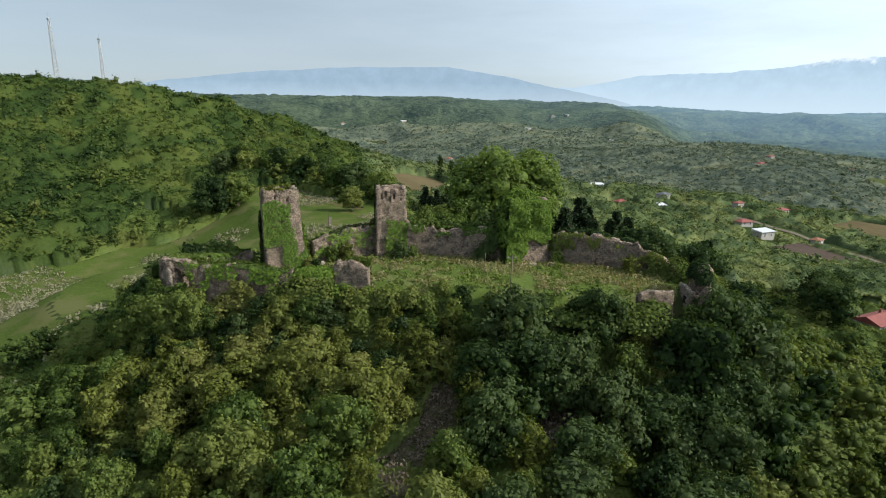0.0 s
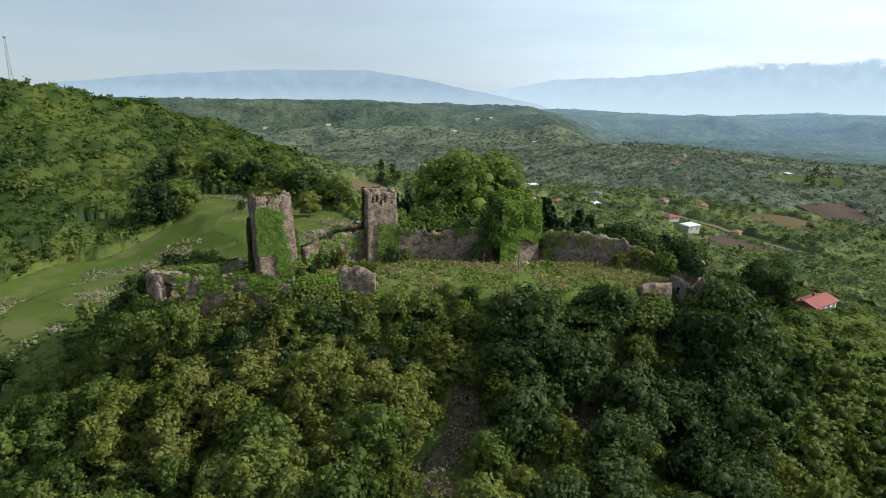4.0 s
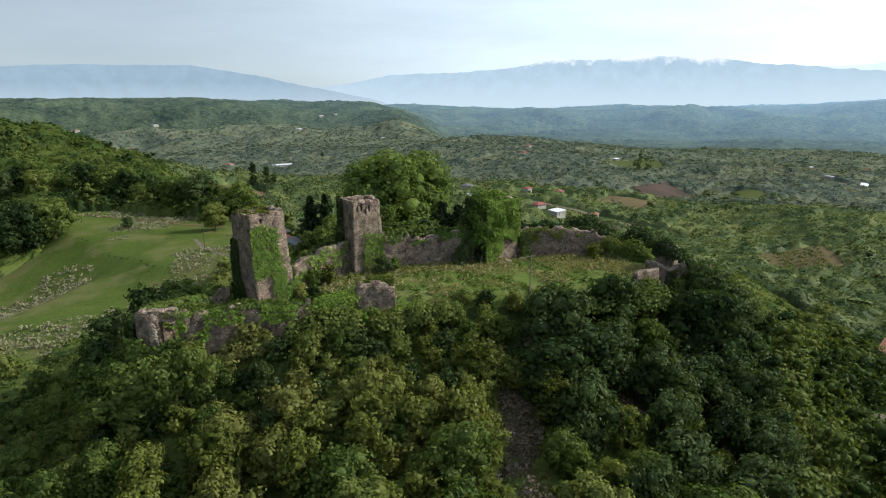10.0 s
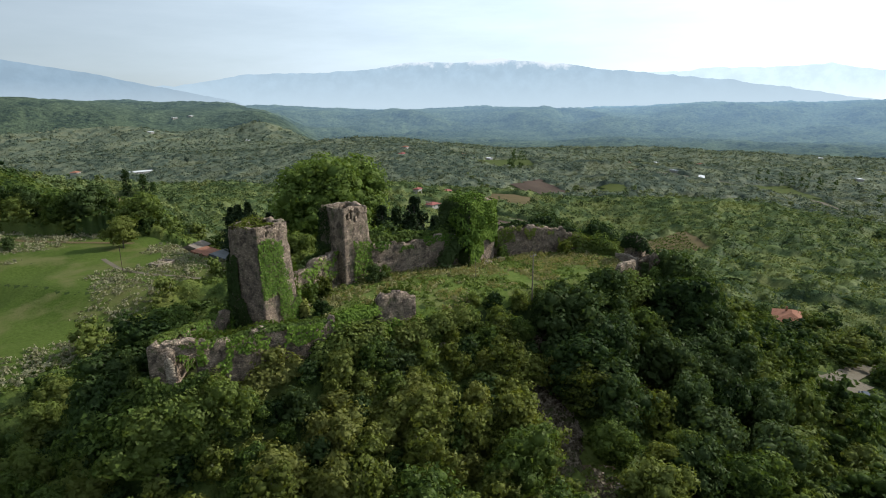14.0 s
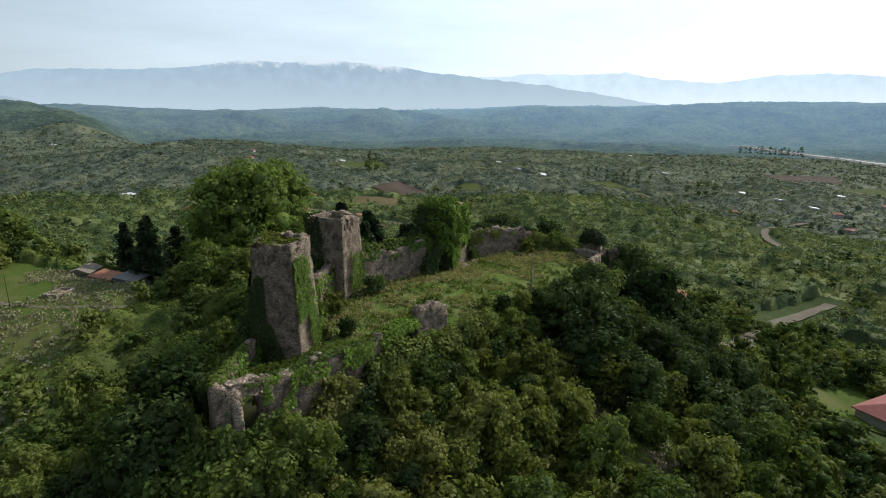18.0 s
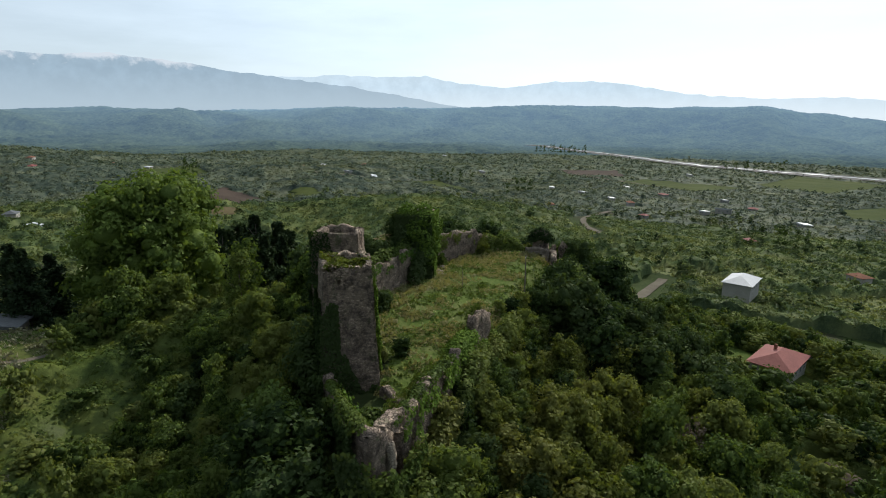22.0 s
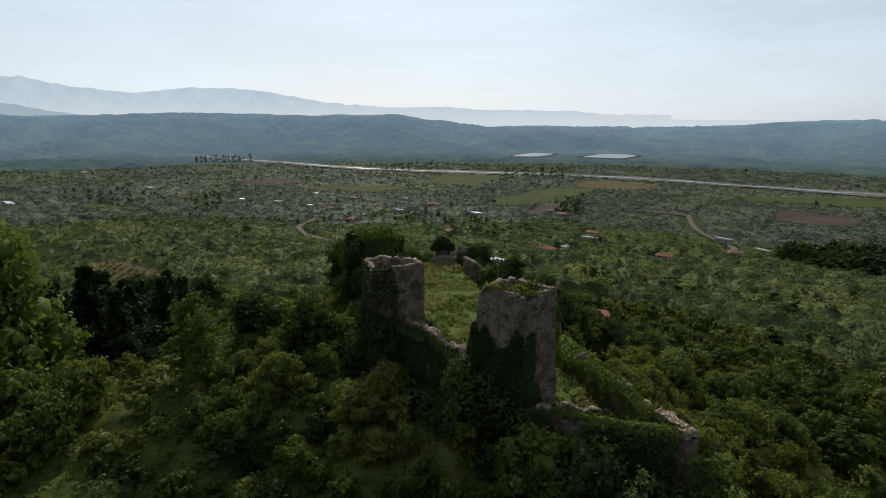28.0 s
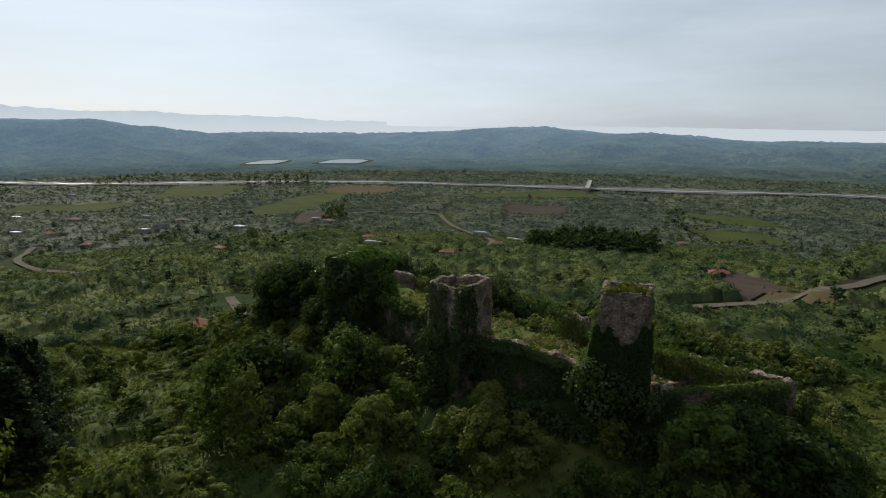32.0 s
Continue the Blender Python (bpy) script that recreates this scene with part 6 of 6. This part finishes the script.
# ---- houses ----
def house(name, x, y, long, wide, high, turn, roof_mat, wall_mat, label, roof="hip", windows=3, group="valley houses", chimney=True, z=None):
    h = thing(name, (x, y, (land_at(x, y) if z is None else z)), label, "house" if name == "house" else name.replace("_", " "), group, turn)
    L, W = long / 2, wide / 2
    b = bmesh.new()
    box(b, -L, -W, -3.0, L, W, high)
    part("wall", b, wall_mat, h)
    over, rise = 0.6, wide * 0.24
    r = bmesh.new()
    eaves = [r.verts.new(p) for p in ((-L - over, -W - over, high), (L + over, -W - over, high), (L + over, W + over, high), (-L - over, W + over, high))]
    under = [r.verts.new((v.co.x, v.co.y, high - 0.15)) for v in eaves]
    inset = W if roof == "hip" else -over
    if roof == "flat":
        top = [r.verts.new((v.co.x, v.co.y, high + 0.12 + (0.9 if v.co.y > 0 else 0.0))) for v in eaves]
        r.faces.new(top)
        for k in range(4):
            r.faces.new((eaves[k], eaves[(k + 1) % 4], top[(k + 1) % 4], top[k]))
    else:
        a, c = r.verts.new((-L + inset, 0, high + rise)), r.verts.new((L - inset, 0, high + rise))
        r.faces.new((eaves[0], eaves[1], c, a))
        r.faces.new((eaves[2], eaves[3], a, c))
        r.faces.new((eaves[1], eaves[2], c))
        r.faces.new((eaves[3], eaves[0], a))
    r.faces.new(under[::-1])
    for k in range(4):
        r.faces.new((under[k], under[(k + 1) % 4], eaves[(k + 1) % 4], eaves[k]))
    part("roof", r, roof_mat, h)
    for k in range(windows):
        wx = -L + long * (k + 0.5) / windows
        for sy in (-1, 1):
            w = bmesh.new()
            box(w, wx - 0.55, sy * W - 0.06, high * 0.42, wx + 0.55, sy * W + 0.06, high * 0.42 + 1.3)
            win = part("window", w, M_GLASS, h)
            fr = bmesh.new()
            for q in (-0.6, 0.0, 0.6):
                box(fr, wx + q - 0.06, sy * W - 0.09, high * 0.42 - 0.08, wx + q + 0.06, sy * W + 0.09, high * 0.42 + 1.38)
            part("window_frame", fr, M_ROOF_WHITE, win)
    if chimney:
        c = bmesh.new()
        box(c, L * 0.2 - 0.3, -0.3 + W * 0.3, high, L * 0.2 + 0.3, 0.3 + W * 0.3, high + rise + 0.7, 0.04)
        part("chimney", c, M_ROOF_TILE, h)
    return h


house("house", 61.0, 23.5, 13.0, 8.5, 4.6, -30, M_ROOF_RED, M_PLASTER, "single-storey grey farmhouse with a faded red hipped roof", windows=4, z=land_at(61, 23.5) - 1.0)
house("barn", 72.0, 14.0, 6.5, 5.0, 2.4, 20, M_SLATE, M_WOODPOST, "small dark shed beside the farmhouse", "gable", 0, chimney=False)
house("barn", 5.0, 30.0, 3.4, 2.6, 1.7, 30, M_SOIL, M_WOODPOST, "low dark hut with patched sheet roof", "gable", 0, chimney=False)
house("house", 163.0, 10.5, 15.0, 10.0, 3.9, -24, M_ROOF_WHITE, M_PLASTER, "pale house with a bright white hipped sheet roof", "hip", 4, chimney=False, z=-44.0)
house("house", 126.0, 79.0, 12.0, 9.0, 4.5, 20, M_ROOF_TILE, M_PLASTER, "house with a weathered orange hipped tile roof among trees")
house("house", 121.0, 139.0, 13.0, 6.5, 3.4, 25, M_ROOF_RED, M_ROOF_WHITE, "long white house with a red gabled roof", "gable", 4, z=land_at(121, 139) - 2.2)
house("house", 132.0, 77.0, 8.0, 6.0, 3.2, 40, M_ROOF_TILE, M_PLASTER, "small house with an orange tile roof on the slope")
house("barn", -6.6, 167.6, 5.0, 4.0, 2.3, 30, M_SLATE, M_WOODPOST, "low shed with a blue-grey sheet roof", "flat", 0, "farm sheds", False)
house("barn", -10.2, 171.4, 4.6, 4.0, 1.9, 30, M_ROOF_TILE, M_WOODPOST, "low shed with a patchy orange sheet roof", "flat", 0, "farm sheds", False)
house("barn", -9.5, 184.5, 5.4, 4.4, 2.3, 40, M_WOODPOST, M_WOODPOST, "old shed with a brown corrugated roof", "gable", 0, "farm sheds", False)

NEAR_VALLEY = ((121, 359, 9, 7, 20, "r"), (163, 395, 11, 8, 40, "s"), (146, 357, 8, 6, 10, "w"), (208, 466, 10, 8, 60, "o"), (213, 387, 9, 6, 30, "r"), (251, 398, 12, 8, 30, "r"), (193, 341, 11, 8, 15, "r"), (194, 320, 13, 8, 20, "w"), (230, 325, 9, 6, 40, "o"), (135, 465, 14, 6, 15, "w"), (237, -58, 11, 8, 30, "o"), (250, -80, 9, 7, 10, "s"))
PLAIN_A = ((433, -182, 16, 8, 20, "r"), (459, -182, 9, 8, 60, "w"), (465, -100, 13, 10, 10, "w"), (503, -26, 9, 8, 30, "w"), (512, -44, 18, 5, 70, "w"), (577, 59, 9, 7, 20, "w"), (621, 92, 11, 8, 45, "w"), (659, 133, 12, 7, 10, "w"), (628, 1, 14, 8, 35, "r"), (375, -39, 11, 7, 15, "r"), (286, -121, 16, 6, 30, "w"), (593, 351, 30, 7, 28, "w"))
PLAIN_B = ((597, 388, 14, 7, 60, "w"), (760, 512, 13, 8, 20, "w"), (477, 645, 14, 9, 40, "o"), (507, 620, 9, 8, 10, "w"), (404, 681, 11, 8, 30, "o"), (83, 749, 36, 8, 10, "w"), (20, 775, 13, 9, 60, "o"), (-6, 637, 11, 7, 20, "w"), (367, 634, 14, 8, 30, "r"), (457, 600, 12, 8, 50, "s"), (283, -245, 16, 7, 20, "w"), (218, -132, 12, 8, 40, "o"))
PLAIN_C = ((52, -184, 13, 8, 30, "r"), (222, -194, 11, 7, 60, "o"), (240, -240, 14, 6, 10, "w"), (330, -150, 10, 8, 50, "r"), (540, 40, 12, 8, 15, "o"), (560, -80, 11, 8, 70, "r"), (600, -60, 9, 7, 30, "w"), (520, 120, 10, 8, 20, "o"), (470, 30, 9, 7, 50, "r"), (690, 40, 11, 8, 10, "w"), (14, -360, 12, 7, 20, "w"), (130, -330, 10, 7, 40, "o"))
FAR_D = ((218, 1345, 13, 9, 20, "w"), (305, 1500, 14, 9, 10, "w"), (342, 1500, 12, 9, 40, "w"), (-78, 1430, 16, 9, 30, "w"), (-227, 1430, 13, 9, 30, "o"), (651, 1450, 16, 12, 20, "o"), (377, 1226, 14, 9, 50, "w"), (1191, 430, 14, 9, 20, "w"), (820, 260, 13, 8, 35, "w"), (720, 420, 12, 8, 60, "o"), (900, -60, 12, 8, 20, "w"), (640, 480, 11, 8, 10, "o"))
ROOFS = {"r": (M_ROOF_RED, "red"), "o": (M_ROOF_TILE, "orange tile"), "w": (M_ROOF_WHITE, "white sheet"), "s": (M_SLATE, "grey sheet")}
for group_list in (NEAR_VALLEY, PLAIN_A, PLAIN_B, PLAIN_C, FAR_D):
    for k, (x, y, long, wide, turn, kind) in enumerate(group_list):
        m, word = ROOFS[kind]
        house("house", x, y, 0.78 * long, 0.78 * wide, 2.8 + 1.6 * (k % 3 == 1), turn, m, M_PLASTER, "valley house with a " + word + " roof among trees", "flat" if kind == "w" else "hip", 2, chimney=False)

# ---- small things ----
tank = thing("stone_tank", (-22.5, 164.7, land_at(-22.5, 164.7)), "low ruined stone tank heaped with rubble in the meadow", "tank", turn=25)
for x0, y0, x1, y1 in ((-2.4, -1.7, 2.4, -1.3), (-2.4, 1.3, 2.4, 1.7), (-2.4, -1.3, -2.0, 1.3), (2.0, -1.3, 2.4, 1.3)):
    b = bmesh.new()
    box(b, x0, y0, -0.4, x1, y1, 0.75, 0.05)
    part("tank_wall", b, M_STONE_PALE, tank)
b = bmesh.new()
bmesh.ops.create_icosphere(b, subdivisions=3, radius=1.0)
for v in b.verts:
    v.co = Vector((v.co.x * 1.9, v.co.y * 1.2, v.co.z * 0.8)) * (1 + 0.3 * noise.noise(v.co * 2.2))
part("rubble", b, M_STONE, tank)
deck = thing("low_platform", (-26.0, 193.4, land_at(-26.0, 193.4)), "small brown wooden platform under a meadow tree", "platform", turn=20)
b = bmesh.new()
box(b, -1.8, -1.0, 0.25, 1.8, 1.0, 0.42, 0.02)
part("deck", b, M_SOIL, deck)
for sx in (-1.5, 1.5):
    b = bmesh.new()
    box(b, sx - 0.1, -0.8, -0.3, sx + 0.1, 0.8, 0.25)
    part("bearer", b, M_WOODPOST, deck)


def post(name, x, y, tall, radius, material, label, bar=False):
    t = thing(name, (x, y, land_at(x, y)), label, "post")
    v, f = tube([(0, 0, -0.5), (0, 0, tall * 0.5), (0, 0, tall)], [radius, radius * 0.9, radius * 0.75], 8)
    put_mesh("shaft", fast_mesh("shaft", v, f, True), material, t)
    if bar:
        b = bmesh.new()
        box(b, -0.7, -0.05, tall - 0.5, 0.7, 0.05, tall - 0.38, 0.01)
        part("crossbar", b, M_WOODPOST, t)
        for q in (-0.55, 0.55):
            b = bmesh.new()
            bmesh.ops.create_cone(b, cap_ends=True, segments=8, radius1=0.05, radius2=0.035, depth=0.16, matrix=Matrix.Translation((q, 0, tall - 0.3)))
            part("insulator", b, M_ROOF_WHITE, t)
    return t


post("utility_pole", 12.2, 76.6, 8.4, 0.11, M_WOODPOST, "slim dark wooden pole with a small crossbar in the yard", True)
post("marker_post", 9.2, 86.5, 3.6, 0.045, M_WOODPOST, "thin pale post standing in the yard")
post("marker_post", -31.0, 164.5, 6.0, 0.07, M_SOIL, "thin rusty post in the meadow")
post("marker_post", -118.0, 246.0, 4.0, 0.06, M_WOODPOST, "pale post on the wooded hill")


def mast(x, y, tall, wide):
    """Four-legged lattice radio mast."""
    t = thing("radio_mast", (x, y, land_at(x, y)), "grey steel lattice radio mast on the hilltop", "mast", "radio masts", 20)
    for sx in (-1, 1):
        for sy in (-1, 1):
            v, f = tube([(sx * wide, sy * wide, -1), (sx * wide * 0.4, sy * wide * 0.4, tall)], [0.14, 0.09], 5)
            put_mesh("leg", fast_mesh("leg", v, f, True), M_STEEL, t)
    for k in range(16):
        z0, z1 = tall * k / 16, tall * (k + 1) / 16
        w0, w1 = wide * (1 - 0.6 * k / 16), wide * (1 - 0.6 * (k + 1) / 16)
        b = bmesh.new()
        for (ax, ay), (bx, by) in (((-1, -1), (1, -1)), ((1, -1), (1, 1)), ((1, 1), (-1, 1)), ((-1, 1), (-1, -1))):
            for p, q in (((ax * w0, ay * w0, z0), (bx * w1, by * w1, z1)), ((ax * w0, ay * w0, z0), (bx * w0, by * w0, z0))):
                p, q = Vector(p), Vector(q)
                m = Matrix.Translation((p + q) / 2) @ (q - p).to_track_quat("Z", "Y").to_matrix().to_4x4()
                bmesh.ops.create_cone(b, segments=4, radius1=0.07, radius2=0.07, depth=(q - p).length, matrix=m)
        part("brace", b, M_STEEL, t)
    b = bmesh.new()
    bmesh.ops.create_cone(b, cap_ends=True, segments=10, radius1=0.9, radius2=0.9, depth=0.5, matrix=Matrix.Translation((0, 0, tall)))
    part("platform", b, M_STEEL, t)
    v, f = tube([(0, 0, tall), (0, 0, tall + 3)], [0.06, 0.04], 5)
    put_mesh("aerial", fast_mesh("aerial", v, f, True), M_STEEL, t)
    return t


mast(-203.0, 318.0, 35.0, 1.2)
mast(-184.5, 329.5, 28.0, 1.0)

# vineyard rows
vines = []
for r in range(9):
    for k in range(22):
        x, y = 222 + 4.2 * r + 1.2 * k, 176 + 2.6 * r * 0.2 - 0.35 * k + 3.2 * r
        if inside(np.array(x), np.array(y), [(214, 176), (244, 212), (292, 204), (256, 164)]):
            vines.append((x, y, land_at(x, y), 1.0))
scatter_stuff("vine_rows", vines, low(650, 10, 0.7, 1.6, 1.5), M_LEAF, "rows of green vines on pale soil", "vines")

# river bridge
bridge = thing("bridge", (463, -748, land_at(463, -748)), "long low concrete road bridge over the river", "bridge", turn=-62)
b = bmesh.new()
box(b, -75, -3.5, 8.5, 75, 3.5, 9.6, 0.1)
part("deck", b, M_PLASTER, bridge)
for k in range(6):
    b = bmesh.new()
    box(b, -62 + 25 * k - 1, -2.5, -4, -62 + 25 * k + 1, 2.5, 8.5, 0.1)
    part("pier", b, M_PLASTER, bridge)
for sy in (-3.4, 3.4):
    b = bmesh.new()
    box(b, -75, sy - 0.15, 9.6, 75, sy + 0.15, 10.6)
    part("parapet", b, M_ROOF_WHITE, bridge)

# parked car by the farmyard
car = thing("car", (76.0, 47.0, land_at(76.0, 47.0) + 0.4), "small dark parked car on the dirt yard", "car", turn=30)
b = bmesh.new()
box(b, -2.0, -0.82, 0.35, 2.0, 0.82, 0.95, 0.15)
part("body", b, M_SLATE, car)
b = bmesh.new()
box(b, -1.2, -0.7, 0.92, 0.9, 0.7, 1.5, 0.2)
part("cabin", b, M_GLASS, car)
for sx in (-1.25, 1.25):
    for sy in (-0.8, 0.8):
        b = bmesh.new()
        bmesh.ops.create_cone(b, cap_ends=True, segments=16, radius1=0.33, radius2=0.33, depth=0.2, matrix=Matrix.Translation((sx, sy, 0.33)) @ Matrix.Rotation(radians(90), 4, "X"))
        part("wheel", b, M_DARK, car)


# ---- woods seen as one canopy ----
HOUSES = np.array([q[:2] for q in NEAR_VALLEY + PLAIN_A + PLAIN_B + PLAIN_C + FAR_D], float)


def parcels(x, y):
    """Height of the growth, plot by plot: woods, hazel orchards, grass, with hedges between."""
    u = (0.86 * x + 0.5 * y + 16 * vnoise(x, y, 90, 61)) / 52
    v = (-0.5 * x + 0.86 * y + 16 * vnoise(x, y, 90, 62)) / 37
    pick = hashed(np.floor(u), np.floor(v), 63)
    tall = np.where(pick < 0.16, 0.03, np.where(pick < 0.50, 0.34, np.where(pick < 0.80, 0.6, 0.95)))
    belt = vnoise(x, y, 110, 77) + 0.5 * vnoise(x, y, 45, 78)
    tall = np.where(belt > 0.25, np.maximum(tall, 0.8 + 0.4 * np.clip(belt - 0.25, 0, 0.6)), tall)
    edge = np.minimum(np.minimum(u % 1, 1 - u % 1) * 52, np.minimum(v % 1, 1 - v % 1) * 37)
    hedge = np.where((edge < 3.5) & (vnoise(x, y, 30, 64) > -0.35), 0.85, 0.0)
    plain = 1 - 0.5 * smooth(70, 110, np.degrees(np.arctan2(x, y - 90))) * smooth(260, 480, np.hypot(x, y - 90))
    own = hashed(np.floor(u), np.floor(v), 69)
    shade = np.where(hedge > tall, 0.1, np.where(tall < 0.1, 1.2 + 0.8 * own, np.where(tall < 0.4, 0.7 + 0.5 * own, 0.05 + 0.4 * own)))
    return np.maximum(tall, hedge) * plain, shade


def forest(name, span, bearings, step, cells, high, growth, fuzz, leaf, material, label, seed):
    """Woods from above: crowns swelling out of one sheet, covered with leaf sprays; growth gives their height, 0 for none."""
    def top(x, y):
        g, plot = growth(x, y)
        for hx, hy in close:
            g = np.where((x - hx) ** 2 + (y - hy) ** 2 < 121, 0.0, g)
        a, tone_a = domes(x, y, cells[0], seed)
        b, tone_b = domes(x, y, cells[1], seed + 10)
        b = 0.66 * b
        h = g * high * (0.06 + np.maximum(a, b)) + 0.10 * cells[1] * (g > 0) * vnoise(x, y, 0.3 * cells[1], seed + 20)
        return land(x, y) + h - 1.0 * (g == 0), g, 0.55 * np.where(a > b, tone_a, tone_b) + 0.45 * plot

    (r0, r1), (az0, az1) = span, bearings
    reach = np.hypot(HOUSES[:, 0], HOUSES[:, 1] - 90)
    close = HOUSES[(reach > r0 - 15) & (reach < r1 + 15)]
    n = int(math.radians(az1 - az0) * (r0 + r1) / 2 / step)
    rr, tt = np.meshgrid(np.arange(r0, r1 + step, step), np.radians(np.linspace(az0, az1, n)), indexing="ij")
    rr = rr + 0.35 * step * vnoise(rr * 3.1, tt * 900, step * 2, 65)
    x, y = rr * np.sin(tt), 90 + rr * np.cos(tt)
    z, g, tone = top(x, y)
    i, j = np.meshgrid(np.arange(x.shape[0] - 1), np.arange(n - 1), indexing="ij")
    ok = (g[:-1, :-1] + g[1:, :-1] + g[:-1, 1:] + g[1:, 1:]) > 0
    q = np.stack([i * n + j, i * n + j + 1, (i + 1) * n + j + 1, (i + 1) * n + j], -1)[ok]
    used, inv = np.unique(q, return_inverse=True)
    q = inv.reshape(-1, 4)
    V, T = [np.stack([x, y, z], -1).reshape(-1, 3)[used]], [tone.ravel()[used]]
    Fc = [q[:, [0, 1, 2]], q[:, [0, 2, 3]]]
    if fuzz:
        rng = np.random.default_rng(seed)
        n = fuzz // 7
        r, a = np.sqrt(rng.uniform(r0 * r0, r1 * r1, n)), np.radians(rng.uniform(az0, az1, n))
        x, y = r * np.sin(a), 90 + r * np.cos(a)
        e = 0.12 * cells[1]
        z, g, tone = top(x, y)
        keep = g > 0
        x, y, z, tone = x[keep], y[keep], z[keep], tone[keep]
        nrm = np.column_stack([(z - top(x + e, y)[0]) / e, (z - top(x, y + e)[0]) / e, np.ones(len(x))])
        nrm[:, :2] = np.clip(nrm[:, :2], -2.5, 2.5)
        nrm /= np.linalg.norm(nrm, axis=1)[:, None]
        tip = np.repeat(np.column_stack([x, y, z]) + nrm * (leaf * (0.2 + 0.7 * rng.random(len(x))))[:, None], 7, 0)
        nrm, tone = np.repeat(nrm, 7, 0), np.repeat(np.clip(tone + 0.15 * rng.normal(size=len(tone)), 0, 1), 7)
        round_tip = rng.normal(size=tip.shape) * np.array([1, 1, 0.7])
        v, f = leaf_tris(rng, tip + 0.75 * leaf * round_tip, nrm + 0.5 * round_tip, leaf, 0.5)
        Fc.append(f + len(V[0]))
        V.append(v)
        T.append(np.repeat(tone, 3))
    me = with_tone(fast_mesh(name, np.concatenate(V), np.concatenate(Fc)), np.concatenate(T))
    return tagged(put_mesh(name, me, material), label, "woods", kind="stuff")


def plots(keep):
    def growth(x, y):
        tall, shade = parcels(x, y)
        return np.where(keep(x, y), tall, 0.0), shade

    return growth


def even(keep, seed):
    return lambda x, y: (np.where(keep(x, y), 0.8 + 0.3 * vnoise(x, y, 45, seed), 0.0), 0.5 + 0.5 * vnoise(x, y, 38, seed + 1))


forest("hill_woods", (70, 560), (-92, -10), 2.0, (9.5, 5.0), 7.0, even(outer, 71), 260000, 0.95, M_HILL, "dense broadleaf woods covering the hill", 660)
forest("valley_woods", (60, 200), (-10, 190), 1.5, (7.0, 3.8), 6.5, plots(outer), 190000, 0.62, M_WOODS, "hazel orchards, hedges and woods on the lower slopes", 670)
forest("valley_woods", (198, 440), (-10, 190), 2.1, (7.5, 4.0), 6.5, plots(outer), 300000, 0.9, M_WOODS, "hazel orchards, hedges and woods on the lower slopes", 680)
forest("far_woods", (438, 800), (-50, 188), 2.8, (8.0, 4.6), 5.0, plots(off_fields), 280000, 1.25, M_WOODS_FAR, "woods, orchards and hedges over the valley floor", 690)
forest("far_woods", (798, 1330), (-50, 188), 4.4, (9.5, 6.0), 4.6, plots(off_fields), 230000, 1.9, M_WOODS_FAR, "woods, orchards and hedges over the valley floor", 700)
near_slope = lambda x, y: free_ground(x, y) & (x > -105) & (x < 135) & (y > -30) & (y < 205)


def thicket(x, y):
    """Low on the scrub slope, head high among the hazels, none on the bare gully."""
    scrub = (x > -42) & (x < 6) & (y > 60) & (y < 80)
    tall = np.where(scrub, 0.28, 0.75 + 0.3 * vnoise(x, y, 18, 72))
    spur = np.hypot((x - 30) / 17, (y - 130) / 8) < 1
    tall = np.where(spur, 0.12, tall)
    tall = tall * (0.25 + 0.75 * smooth(0, 16, np.hypot((x + 2) * 0.75, y - 87) - 30))
    return np.where(near_slope(x, y) & ~bare_slope(x, y), tall, 0.0), np.where(spur, 1.4, 0.5 + 0.5 * vnoise(x, y, 14, 74))


forest("undergrowth", (8, 150), (0, 360), 1.0, (4.6, 2.6), 3.6, thicket, 520000, 0.36, M_UNDER, "hazel thicket, brambles and undergrowth between the trees", 710)
forest("hillside_woods", (60, 460), (188, 270), 4.0, (9.0, 6.0), 6.5, even(outer, 73), 40000, 1.3, M_HILL, "dense broadleaf woods on the western slopes", 720)
